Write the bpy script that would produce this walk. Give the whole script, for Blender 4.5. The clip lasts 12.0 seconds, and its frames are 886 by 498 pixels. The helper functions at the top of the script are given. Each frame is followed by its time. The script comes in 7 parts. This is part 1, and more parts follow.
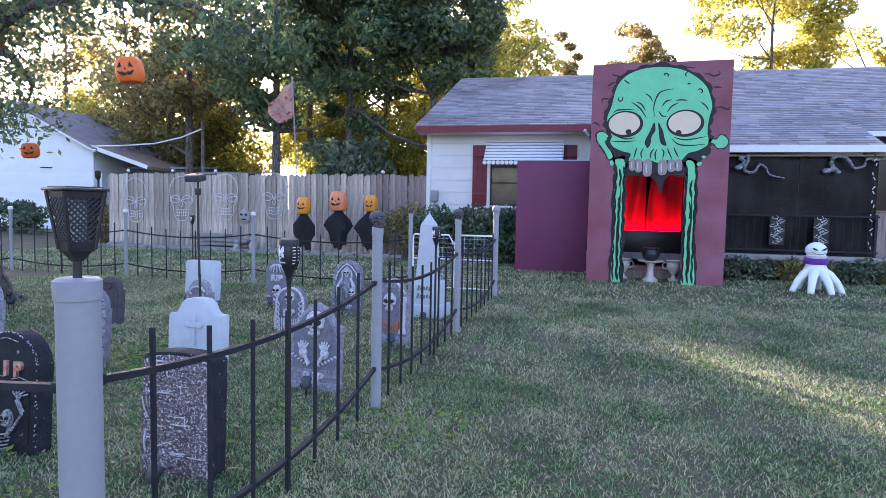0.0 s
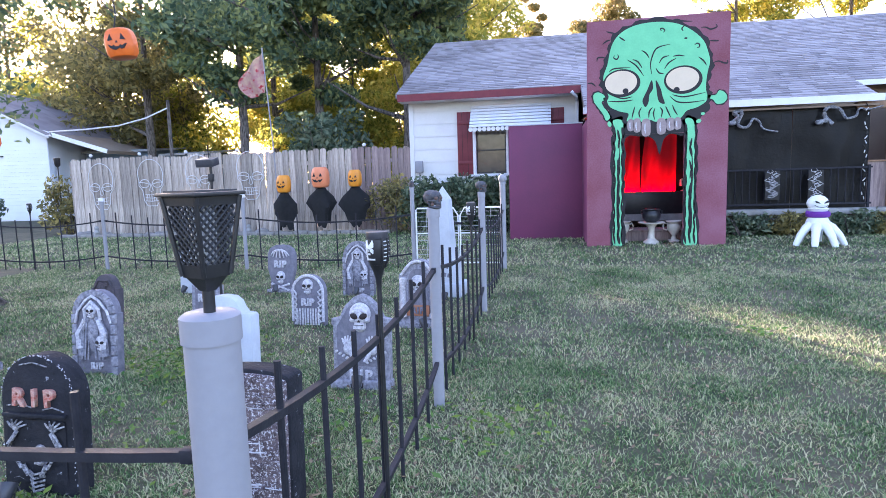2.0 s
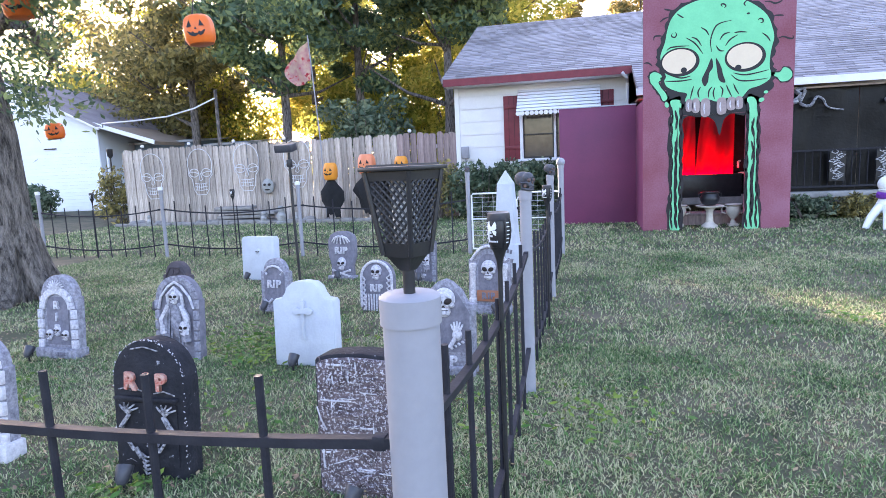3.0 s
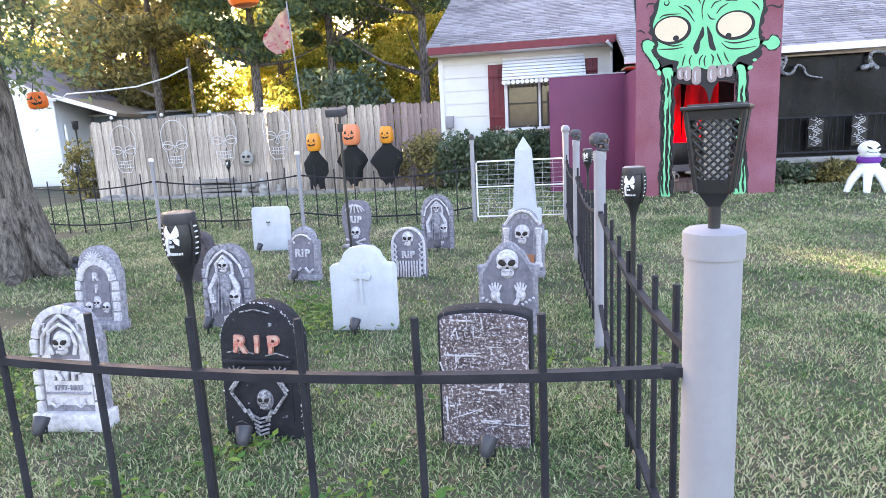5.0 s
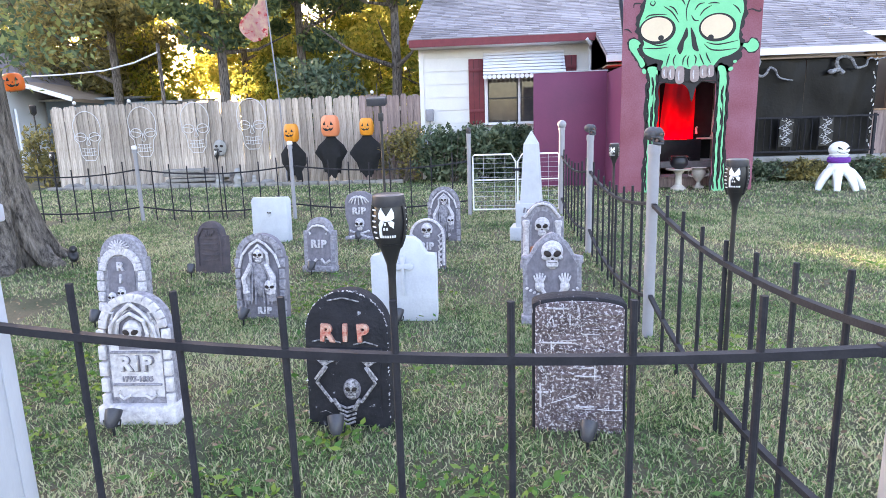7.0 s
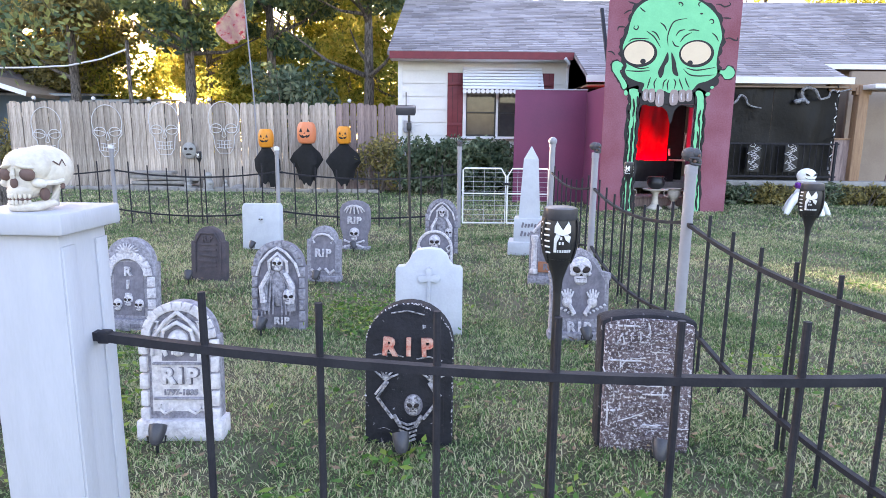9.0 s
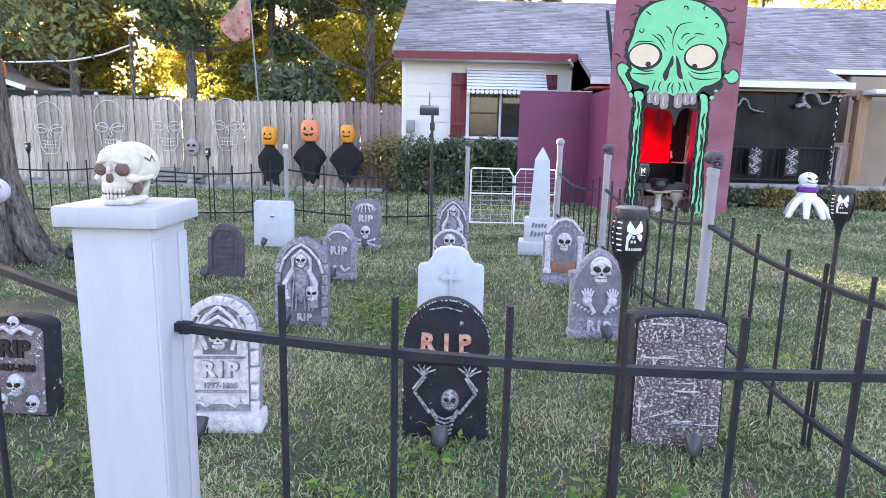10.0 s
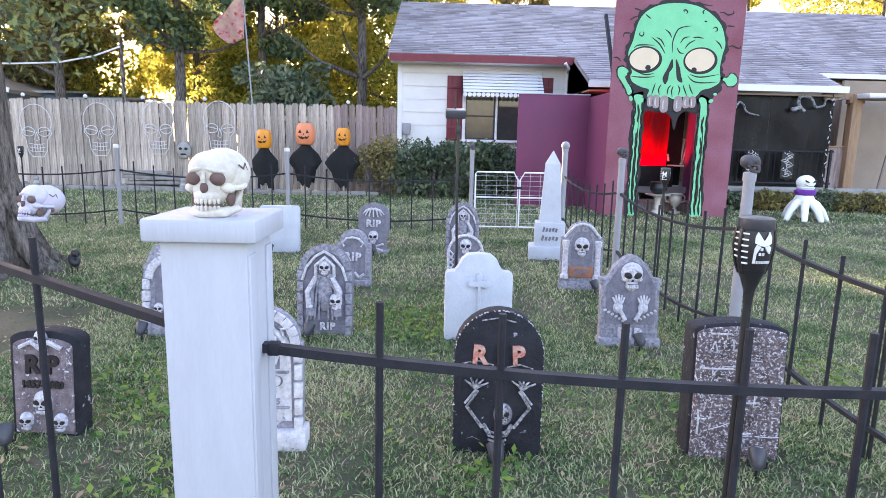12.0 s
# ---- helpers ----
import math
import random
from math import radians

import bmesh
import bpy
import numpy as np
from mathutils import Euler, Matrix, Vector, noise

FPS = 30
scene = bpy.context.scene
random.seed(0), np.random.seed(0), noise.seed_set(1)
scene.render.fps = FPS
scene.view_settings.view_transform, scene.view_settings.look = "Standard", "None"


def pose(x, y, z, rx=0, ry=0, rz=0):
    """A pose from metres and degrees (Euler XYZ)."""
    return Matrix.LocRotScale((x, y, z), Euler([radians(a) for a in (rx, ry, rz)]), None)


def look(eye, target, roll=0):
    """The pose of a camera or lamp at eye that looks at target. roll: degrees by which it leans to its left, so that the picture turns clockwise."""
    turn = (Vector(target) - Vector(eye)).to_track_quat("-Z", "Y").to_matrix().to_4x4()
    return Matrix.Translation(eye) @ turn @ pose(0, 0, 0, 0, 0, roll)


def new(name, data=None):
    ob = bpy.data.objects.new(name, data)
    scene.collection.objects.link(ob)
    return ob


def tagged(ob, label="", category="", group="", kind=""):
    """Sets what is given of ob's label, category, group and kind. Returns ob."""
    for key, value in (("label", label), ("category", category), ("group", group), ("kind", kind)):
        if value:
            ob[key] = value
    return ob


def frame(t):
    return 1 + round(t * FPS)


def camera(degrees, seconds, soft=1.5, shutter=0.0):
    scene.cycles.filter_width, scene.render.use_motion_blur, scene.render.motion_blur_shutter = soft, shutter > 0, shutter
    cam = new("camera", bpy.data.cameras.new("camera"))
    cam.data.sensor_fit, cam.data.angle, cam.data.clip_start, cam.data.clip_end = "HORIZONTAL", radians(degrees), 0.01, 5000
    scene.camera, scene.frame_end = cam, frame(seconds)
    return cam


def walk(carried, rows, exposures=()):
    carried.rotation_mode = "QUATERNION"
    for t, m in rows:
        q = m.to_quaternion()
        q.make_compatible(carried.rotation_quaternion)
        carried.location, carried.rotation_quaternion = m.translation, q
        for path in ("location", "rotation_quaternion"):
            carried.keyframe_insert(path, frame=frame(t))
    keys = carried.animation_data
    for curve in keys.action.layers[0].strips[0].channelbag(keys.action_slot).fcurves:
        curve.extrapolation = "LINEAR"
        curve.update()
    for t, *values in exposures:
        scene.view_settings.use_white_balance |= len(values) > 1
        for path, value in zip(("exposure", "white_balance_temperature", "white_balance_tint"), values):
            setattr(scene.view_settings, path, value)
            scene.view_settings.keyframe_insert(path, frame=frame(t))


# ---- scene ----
cam = camera(71.7, 12.0, soft=0.85)
PATH = [
    (0, (-0.412, 0.211, 1.192), (-0.868, 2.153, 1.052), 1.1),
    (0.5, (-0.5, 0.294, 1.196), (-0.925, 2.244, 1.062), -0.2),
    (1, (-0.644, 0.406, 1.214), (-1.053, 2.344, 0.939), -0.5),
    (1.5, (-0.774, 0.443, 1.228), (-1.178, 2.391, 1.022), -0.1),
    (2, (-0.988, 0.444, 1.234), (-1.336, 2.399, 0.993), -1.8),
    (2.5, (-1.141, 0.429, 1.231), (-1.544, 2.375, 1.001), -0.7),
    (3, (-1.293, 0.448, 1.22), (-1.748, 2.376, 0.941), -2.6),
    (3.2, (-1.372, 0.493, 1.211), (-1.813, 2.416, 0.885), -3.5),
    (4.8, (-1.831, 0.299, 1.203), (-2.102, 2.249, 0.849), -1.8),
    (5, (-1.88, 0.283, 1.196), (-2.207, 2.221, 0.824), -3.0),
    (5.5, (-2.024, 0.297, 1.196), (-2.261, 2.241, 0.788), -3.5),
    (6, (-2.138, 0.285, 1.199), (-2.37, 2.234, 0.816), -1.4),
    (6.5, (-2.256, 0.257, 1.196), (-2.464, 2.211, 0.826), -2.1),
    (7, (-2.419, 0.198, 1.199), (-2.599, 2.15, 0.803), -1.8),
    (7.2, (-2.459, 0.203, 1.208), (-2.642, 2.152, 0.801), -0.9),
    (8.8, (-2.828, 0.245, 1.199), (-2.904, 2.211, 0.841), 1.0),
    (9, (-2.871, 0.224, 1.198), (-2.901, 2.191, 0.839), 0.6),
    (9.5, (-2.988, 0.187, 1.198), (-3.031, 2.152, 0.825), 0.4),
    (10, (-3.043, 0.172, 1.198), (-3.054, 2.139, 0.838), 1.3),
    (10.5, (-3.086, 0.161, 1.194), (-3.108, 2.131, 0.846), 1.6),
    (11, (-3.123, 0.179, 1.192), (-3.133, 2.151, 0.857), 1.3),
    (11.5, (-3.206, 0.231, 1.188), (-3.199, 2.2, 0.838), 2.0),
    (12, (-3.302, 0.265, 1.198), (-3.264, 2.234, 0.848), 1.3),
]
walk(cam, [(t, look(eye, target, roll)) for t, eye, target, roll in PATH],
     [(0.0, 2.42, 5750, 31), (1.0, 2.74, 5850, 31), (2.5, 3.02, 6050, 30), (5.0, 3.32, 7000, 27), (7.0, 3.32, 7000, 27), (9.0, 3.12, 6850, 28), (12.0, 3.08, 6800, 28)])

# ---- light ----
world = bpy.data.worlds.new("world")
scene.world = world
world.use_nodes = True
wn = world.node_tree.nodes
sky = wn.new("ShaderNodeTexSky")
sky.sky_type, sky.sun_disc = "NISHITA", False
SUN_ELEV, SUN_AZ = 12.5, (-0.573, 0.82)
sky.sun_elevation = radians(SUN_ELEV)
sky.sun_rotation = math.atan2(SUN_AZ[0], SUN_AZ[1])
sky.altitude, sky.air_density, sky.dust_density = 100, 1.0, 2.5
wn["Background"].inputs["Strength"].default_value = 0.15
world.node_tree.links.new(sky.outputs[0], wn["Background"].inputs["Color"])
sun_data = bpy.data.lights.new("sun", "SUN")
sun_data.energy, sun_data.angle, sun_data.color = 5.0, radians(0.6), (1.0, 0.86, 0.62)
sun = new("sun", sun_data)
sun.matrix_world = look((SUN_AZ[0] * 40, SUN_AZ[1] * 40, 40 * math.tan(radians(SUN_ELEV))), (0, 0, 0))


# ---- materials ----
def mat(name, color, color2=None, rough=0.8, scale=8.0, fine=60.0, bump=0.3, metal=0.0, amount=0.6, stretch=(1, 1, 1),
        per_object=0.0, translucent=0.0, speck=None, spec=0.4):
    """A procedural surface: two scales of noise between two colours, bump, optional variation per object and specks."""
    m = bpy.data.materials.new(name)
    m.use_nodes = True
    nt = m.node_tree
    n, l = nt.nodes, nt.links
    b = n["Principled BSDF"]
    c2 = color2 or tuple(v * 0.72 for v in color)
    co = n.new("ShaderNodeTexCoord")
    mp = n.new("ShaderNodeMapping")
    mp.inputs["Scale"].default_value = stretch
    l.new(co.outputs["Object"], mp.inputs["Vector"])
    n1, n2 = n.new("ShaderNodeTexNoise"), n.new("ShaderNodeTexNoise")
    for q, s in ((n1, scale), (n2, fine)):
        q.inputs["Scale"].default_value = s
        q.inputs["Detail"].default_value = 5
        l.new(mp.outputs[0], q.inputs["Vector"])
    add = n.new("ShaderNodeMath")
    add.operation = "MULTIPLY_ADD"
    l.new(n2.outputs["Fac"], add.inputs[0])
    add.inputs[1].default_value = 0.5
    l.new(n1.outputs["Fac"], add.inputs[2])
    rg = n.new("ShaderNodeMapRange")
    rg.inputs["From Min"].default_value, rg.inputs["From Max"].default_value = 0.55, 0.95
    rg.inputs["To Max"].default_value = amount
    l.new(add.outputs[0], rg.inputs["Value"])
    mix = n.new("ShaderNodeMix")
    mix.data_type = "RGBA"
    mix.inputs[6].default_value, mix.inputs[7].default_value = (*color, 1), (*c2, 1)
    l.new(rg.outputs[0], mix.inputs[0])
    out = mix.outputs[2]
    if speck:
        n3 = n.new("ShaderNodeTexNoise")
        n3.inputs["Scale"].default_value, n3.inputs["Detail"].default_value = speck[1], 6
        n3.inputs["Roughness"].default_value = 0.7
        l.new(co.outputs["Object"], n3.inputs["Vector"])
        r3 = n.new("ShaderNodeMapRange")
        r3.inputs["From Min"].default_value, r3.inputs["From Max"].default_value = speck[2], speck[2] + 0.07
        l.new(n3.outputs["Fac"], r3.inputs["Value"])
        m3 = n.new("ShaderNodeMix")
        m3.data_type = "RGBA"
        m3.inputs[7].default_value = (*speck[0], 1)
        l.new(r3.outputs[0], m3.inputs[0])
        l.new(out, m3.inputs[6])
        out = m3.outputs[2]
    if per_object:
        info = n.new("ShaderNodeObjectInfo")
        hsv = n.new("ShaderNodeHueSaturation")
        r4 = n.new("ShaderNodeMapRange")
        r4.inputs["To Min"].default_value, r4.inputs["To Max"].default_value = 1 - per_object, 1 + per_object
        l.new(info.outputs["Random"], r4.inputs["Value"])
        l.new(r4.outputs[0], hsv.inputs["Value"])
        l.new(out, hsv.inputs["Color"])
        out = hsv.outputs[0]
    l.new(out, b.inputs["Base Color"])
    b.inputs["Roughness"].default_value, b.inputs["Metallic"].default_value = rough, metal
    b.inputs["Specular IOR Level"].default_value = spec
    if bump:
        bp = n.new("ShaderNodeBump")
        bp.inputs["Strength"].default_value, bp.inputs["Distance"].default_value = bump, 0.01
        l.new(add.outputs[0], bp.inputs["Height"])
        l.new(bp.outputs[0], b.inputs["Normal"])
    if translucent:
        tr = n.new("ShaderNodeBsdfTranslucent")
        l.new(out, tr.inputs["Color"])
        ms = n.new("ShaderNodeMixShader")
        ms.inputs[0].default_value = translucent
        l.new(b.outputs[0], ms.inputs[1])
        l.new(tr.outputs[0], ms.inputs[2])
        l.new(ms.outputs[0], n["Material Output"].inputs["Surface"])
    return m


def leaf_mat(name, a, b, c, translucent=0.45, field=0.35):
    """Foliage: colour by leaf and by a broad field through the place."""
    m = bpy.data.materials.new(name)
    m.use_nodes = True
    n, l = m.node_tree.nodes, m.node_tree.links
    bs = n["Principled BSDF"]
    geo, co = n.new("ShaderNodeNewGeometry"), n.new("ShaderNodeTexCoord")
    nz = n.new("ShaderNodeTexNoise")
    nz.inputs["Scale"].default_value, nz.inputs["Detail"].default_value = field, 3
    l.new(co.outputs["Object"], nz.inputs["Vector"])
    ad = n.new("ShaderNodeMath")
    ad.operation = "MULTIPLY_ADD"
    l.new(geo.outputs["Random Per Island"], ad.inputs[0])
    ad.inputs[1].default_value = 0.55
    l.new(nz.outputs["Fac"], ad.inputs[2])
    rp = n.new("ShaderNodeValToRGB")
    e = rp.color_ramp.elements
    e[0].position, e[0].color = 0.4, (*a, 1)
    e[1].position, e[1].color = 1.0, (*c, 1)
    mid = rp.color_ramp.elements.new(0.7)
    mid.color = (*b, 1)
    l.new(ad.outputs[0], rp.inputs[0])
    l.new(rp.outputs[0], bs.inputs["Base Color"])
    bs.inputs["Roughness"].default_value = 0.6
    bs.inputs["Specular IOR Level"].default_value = 0.25
    tr, ms = n.new("ShaderNodeBsdfTranslucent"), n.new("ShaderNodeMixShader")
    l.new(rp.outputs[0], tr.inputs["Color"])
    ms.inputs[0].default_value = translucent
    l.new(bs.outputs[0], ms.inputs[1])
    l.new(tr.outputs[0], ms.inputs[2])
    l.new(ms.outputs[0], n["Material Output"].inputs["Surface"])
    return m


M_ground = mat("lawn_soil", (0.03, 0.042, 0.018), (0.12, 0.10, 0.066), rough=0.95, scale=2.2, fine=60, bump=1.0, amount=0.9)
M_grass = leaf_mat("grass", (0.028, 0.085, 0.022), (0.15, 0.26, 0.09), (0.56, 0.52, 0.32), 0.3, 1.1)
M_weed = leaf_mat("broad_weeds", (0.05, 0.13, 0.03), (0.08, 0.19, 0.04), (0.2, 0.28, 0.05), 0.3, 2.0)
M_litter = leaf_mat("leaf_litter", (0.08, 0.05, 0.035), (0.2, 0.13, 0.085), (0.34, 0.25, 0.15), 0.1, 2.0)
M_iron = mat("black_fence_tube", (0.016, 0.016, 0.022), (0.035, 0.035, 0.042), rough=0.6, scale=20, fine=150, bump=0.15, spec=0.2)
M_grey = mat("grey_post_paint", (0.30, 0.295, 0.32), (0.23, 0.225, 0.25), rough=0.6, scale=6, fine=50, bump=0.12, amount=0.5)
M_white_post = mat("pale_grey_wood_paint", (0.46, 0.47, 0.52), (0.38, 0.39, 0.43), rough=0.55, scale=5, fine=40, bump=0.12, amount=0.45, stretch=(6, 6, 1))
M_stone_pale = mat("pale_foam_stone", (0.52, 0.54, 0.58), (0.4, 0.41, 0.46), rough=0.85, scale=9, fine=70, bump=0.35, amount=0.6)
M_stone_white = mat("white_foam_stone", (0.70, 0.67, 0.68), (0.36, 0.33, 0.36), rough=0.85, scale=34, fine=110, bump=0.8, amount=0.7)
M_stone_grey = mat("grey_foam_stone", (0.36, 0.345, 0.385), (0.13, 0.125, 0.15), rough=0.85, scale=44, fine=120, bump=0.9, amount=0.9)
# darker grey for backs and recesses, and for shade painted behind skulls
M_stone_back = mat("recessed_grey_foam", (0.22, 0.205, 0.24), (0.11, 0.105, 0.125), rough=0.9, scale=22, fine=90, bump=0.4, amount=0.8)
M_stone_relief = mat("dry_brushed_relief", (0.70, 0.67, 0.70), (0.30, 0.28, 0.32), rough=0.85, scale=60, fine=160, bump=0.9, amount=0.8)
M_stone_dark = mat("black_foam_stone", (0.012, 0.012, 0.016), (0.03, 0.03, 0.036), rough=0.75, scale=12, fine=70, bump=0.8, amount=0.7, spec=0.25, speck=((0.45, 0.45, 0.5), 26, 0.635))
M_stone_brown = mat("brown_foam_stone", (0.10, 0.08, 0.085), (0.05, 0.045, 0.055), rough=0.9, scale=14, fine=80, bump=0.5, amount=0.8)
M_woven = mat("mummy_wrap_stone", (0.07, 0.05, 0.055), (0.2, 0.15, 0.155), rough=0.9, scale=30, fine=140, bump=1.0, amount=0.9, speck=((0.62, 0.58, 0.61), 85, 0.52), stretch=(1, 1, 1.6))
M_dated = mat("pink_grey_foam_stone", (0.24, 0.19, 0.20), (0.10, 0.075, 0.085), rough=0.9, scale=24, fine=90, bump=0.9, amount=1.0, speck=((0.6, 0.57, 0.6), 48, 0.585))
M_bone_worn = mat("worn_bone_relief", (0.5, 0.48, 0.5), (0.03, 0.03, 0.035), rough=0.85, scale=70, fine=160, bump=0.9, amount=1.0)
M_red_letter = mat("red_letter_paint", (0.45, 0.09, 0.06), (0.6, 0.42, 0.34), rough=0.7, scale=30, fine=120, bump=0.3, amount=0.9)
M_orange_letter = mat("orange_letter_paint", (0.35, 0.12, 0.05), (0.28, 0.16, 0.12), rough=0.8, scale=30, fine=120, bump=0.3)
M_bone = mat("bone_plastic", (0.70, 0.65, 0.57), (0.34, 0.28, 0.22), rough=0.6, scale=22, fine=120, bump=0.35, amount=0.5)
M_bone_lilac = mat("lilac_bone_plastic", (0.55, 0.52, 0.62), (0.36, 0.34, 0.42), rough=0.6, scale=22, fine=120, bump=0.3)
M_hollow = mat("dark_hollow", (0.02, 0.016, 0.016), (0.05, 0.035, 0.03), rough=0.9, bump=0.2)
M_black_plastic = mat("black_plastic", (0.014, 0.014, 0.016), (0.03, 0.03, 0.034), rough=0.4, scale=12, fine=90, bump=0.1)
M_grey_plastic = mat("grey_plastic", (0.035, 0.035, 0.043), (0.07, 0.07, 0.08), rough=0.35, scale=12, fine=90, bump=0.1)
M_diffuser = mat("frosted_white_plastic", (0.72, 0.72, 0.74), (0.6, 0.6, 0.63), rough=0.35, bump=0.05, amount=0.4)
M_plank = mat("weathered_fence_wood", (0.56, 0.485, 0.42), (0.24, 0.19, 0.155), rough=0.9, scale=5, fine=30, bump=0.5, stretch=(6, 6, 0.5), per_object=0.3, amount=0.9)
M_plank_brown = mat("brown_fence_wood", (0.36, 0.27, 0.25), (0.14, 0.1, 0.095), rough=0.9, scale=5, fine=30, bump=0.5, stretch=(6, 6, 0.5), per_object=0.22, amount=0.8)
M_siding = mat("white_siding_paint", (0.78, 0.77, 0.76), (0.66, 0.65, 0.64), rough=0.6, scale=3, fine=40, bump=0.12, amount=0.5, per_object=0.03)
M_siding_n = mat("white_vinyl_siding", (0.8, 0.82, 0.85), (0.72, 0.74, 0.78), rough=0.5, scale=2, fine=30, bump=0.05, amount=0.5, per_object=0.02)
M_trim_red = mat("dark_red_trim", (0.2, 0.03, 0.04), (0.13, 0.02, 0.03), rough=0.55, scale=9, fine=60, bump=0.15)
M_white = mat("white_trim_paint", (0.78, 0.78, 0.8), (0.66, 0.66, 0.68), rough=0.5, scale=8, fine=60, bump=0.08, amount=0.5)
M_shingle = mat("asphalt_shingle", (0.28, 0.255, 0.275), (0.19, 0.17, 0.185), rough=0.95, scale=2.2, fine=120, bump=0.5, amount=0.8)
M_maroon = mat("maroon_plywood_paint", (0.20, 0.043, 0.062), (0.30, 0.12, 0.17), rough=0.6, scale=1.6, fine=45, bump=0.12, amount=0.8)
M_maroon2 = mat("purple_plywood_paint", (0.19, 0.04, 0.10), (0.14, 0.035, 0.085), rough=0.6, scale=1.6, fine=45, bump=0.12, amount=0.8)
M_mint = mat("mint_green_paint", (0.16, 0.60, 0.31), (0.11, 0.47, 0.24), rough=0.55, scale=4, fine=50, bump=0.08, amount=0.6)
M_ink = mat("black_line_paint", (0.012, 0.01, 0.012), (0.02, 0.016, 0.02), rough=0.6, bump=0.05)
M_cream = mat("cream_eye_paint", (0.72, 0.58, 0.42), (0.64, 0.5, 0.36), rough=0.6, scale=3, fine=40, bump=0.05)
M_tooth = mat("grey_tooth_paint", (0.36, 0.28, 0.27), (0.2, 0.15, 0.15), rough=0.6, scale=9, fine=40, bump=0.05)
M_tarp = mat("black_plastic_sheet", (0.0025, 0.0027, 0.004), (0.006, 0.0065, 0.009), rough=0.42, scale=5, fine=24, bump=0.6, amount=0.7)
M_cloth_black = mat("black_thin_cloth", (0.010, 0.010, 0.011), (0.02, 0.02, 0.022), rough=0.95, scale=10, fine=120, bump=0.3)
M_red_cloth = mat("red_curtain_cloth", (0.62, 0.02, 0.02), (0.45, 0.012, 0.015), rough=0.9, scale=4, fine=80, bump=0.2)
M_orange = mat("orange_pumpkin_plastic", (0.80, 0.16, 0.02), (0.66, 0.11, 0.015), rough=0.38, scale=5, fine=50, bump=0.06, amount=0.5)
M_orange_y = mat("amber_pumpkin_plastic", (0.80, 0.30, 0.03), (0.66, 0.22, 0.02), rough=0.38, scale=5, fine=50, bump=0.06, amount=0.5)
M_orange_p = mat("salmon_pumpkin_plastic", (0.80, 0.26, 0.12), (0.68, 0.2, 0.09), rough=0.38, scale=5, fine=50, bump=0.06, amount=0.5)
M_snow = mat("white_painted_foam", (0.82, 0.84, 0.84), (0.66, 0.7, 0.69), rough=0.7, scale=6, fine=50, bump=0.3, amount=0.6)
M_purple = mat("purple_scarf_cloth", (0.16, 0.035, 0.30), (0.1, 0.02, 0.2), rough=0.8, scale=9, fine=60, bump=0.3)
M_rope = mat("white_rope_light", (0.66, 0.65, 0.66), (0.55, 0.54, 0.55), rough=0.4, bump=0.1)
M_bark = mat("furrowed_bark", (0.27, 0.23, 0.2), (0.03, 0.024, 0.02), rough=0.95, scale=9, fine=40, bump=1.0, stretch=(3, 3, 0.6), amount=1.0)
M_bark.node_tree.nodes["Bump"].inputs["Distance"].default_value = 0.06
M_glass = mat("dark_window_glass", (0.05, 0.05, 0.05), (0.1, 0.09, 0.08), rough=0.06, scale=2, fine=8, bump=0.0, spec=0.6)
M_blind = mat("drawn_tan_blind", (0.30, 0.25, 0.2), (0.2, 0.17, 0.14), rough=0.8, scale=2, fine=40, bump=0.1)
M_wood = mat("tan_porch_wood", (0.36, 0.22, 0.13), (0.22, 0.13, 0.08), rough=0.7, scale=5, fine=40, bump=0.3, stretch=(6, 6, 0.5), amount=0.8)
M_tan_wall = mat("tan_wall_board", (0.32, 0.25, 0.19), (0.24, 0.18, 0.14), rough=0.8, scale=2, fine=40, bump=0.15)
M_block = mat("mossy_foundation_stone", (0.13, 0.10, 0.08), (0.07, 0.08, 0.045), rough=0.95, scale=6, fine=40, bump=0.8, per_object=0.25, amount=0.9)
M_concrete = mat("aged_concrete", (0.36, 0.35, 0.34), (0.22, 0.22, 0.2), rough=0.9, scale=8, fine=60, bump=0.4, amount=0.8)
M_urn = mat("cream_urn_plaster", (0.62, 0.57, 0.5), (0.42, 0.38, 0.33), rough=0.75, scale=9, fine=70, bump=0.3, amount=0.7)
M_galv = mat("galvanised_tube", (0.62, 0.63, 0.66), (0.5, 0.51, 0.54), rough=0.4, metal=0.3, bump=0.08)
M_steel_roof = mat("corrugated_white_metal", (0.74, 0.75, 0.78), (0.62, 0.63, 0.66), rough=0.45, scale=3, fine=40, bump=0.05)
M_shed = mat("blue_grey_shed", (0.13, 0.17, 0.2), (0.09, 0.12, 0.15), rough=0.7, scale=3, fine=30, bump=0.1)
M_flag = mat("faded_flag_cloth", (0.74, 0.66, 0.5), (0.62, 0.3, 0.34), rough=0.85, scale=6, fine=16, bump=0.15, amount=1.0, translucent=0.35, speck=((0.6, 0.07, 0.1), 7, 0.55))
M_rock = mat("garden_rock", (0.3, 0.28, 0.26), (0.16, 0.15, 0.14), rough=0.95, scale=7, fine=50, bump=0.7, amount=0.8)
M_leaf_dark = leaf_mat("dark_green_leaves", (0.045, 0.088, 0.055), (0.10, 0.155, 0.09), (0.26, 0.30, 0.11), 0.4, 0.4)
M_leaf_gold = leaf_mat("gold_green_leaves", (0.14, 0.18, 0.04), (0.38, 0.38, 0.07), (0.66, 0.55, 0.12), 0.6, 0.4)
M_leaf_pale = leaf_mat("pale_autumn_leaves", (0.13, 0.13, 0.05), (0.26, 0.22, 0.08), (0.4, 0.3, 0.12), 0.5, 0.4)
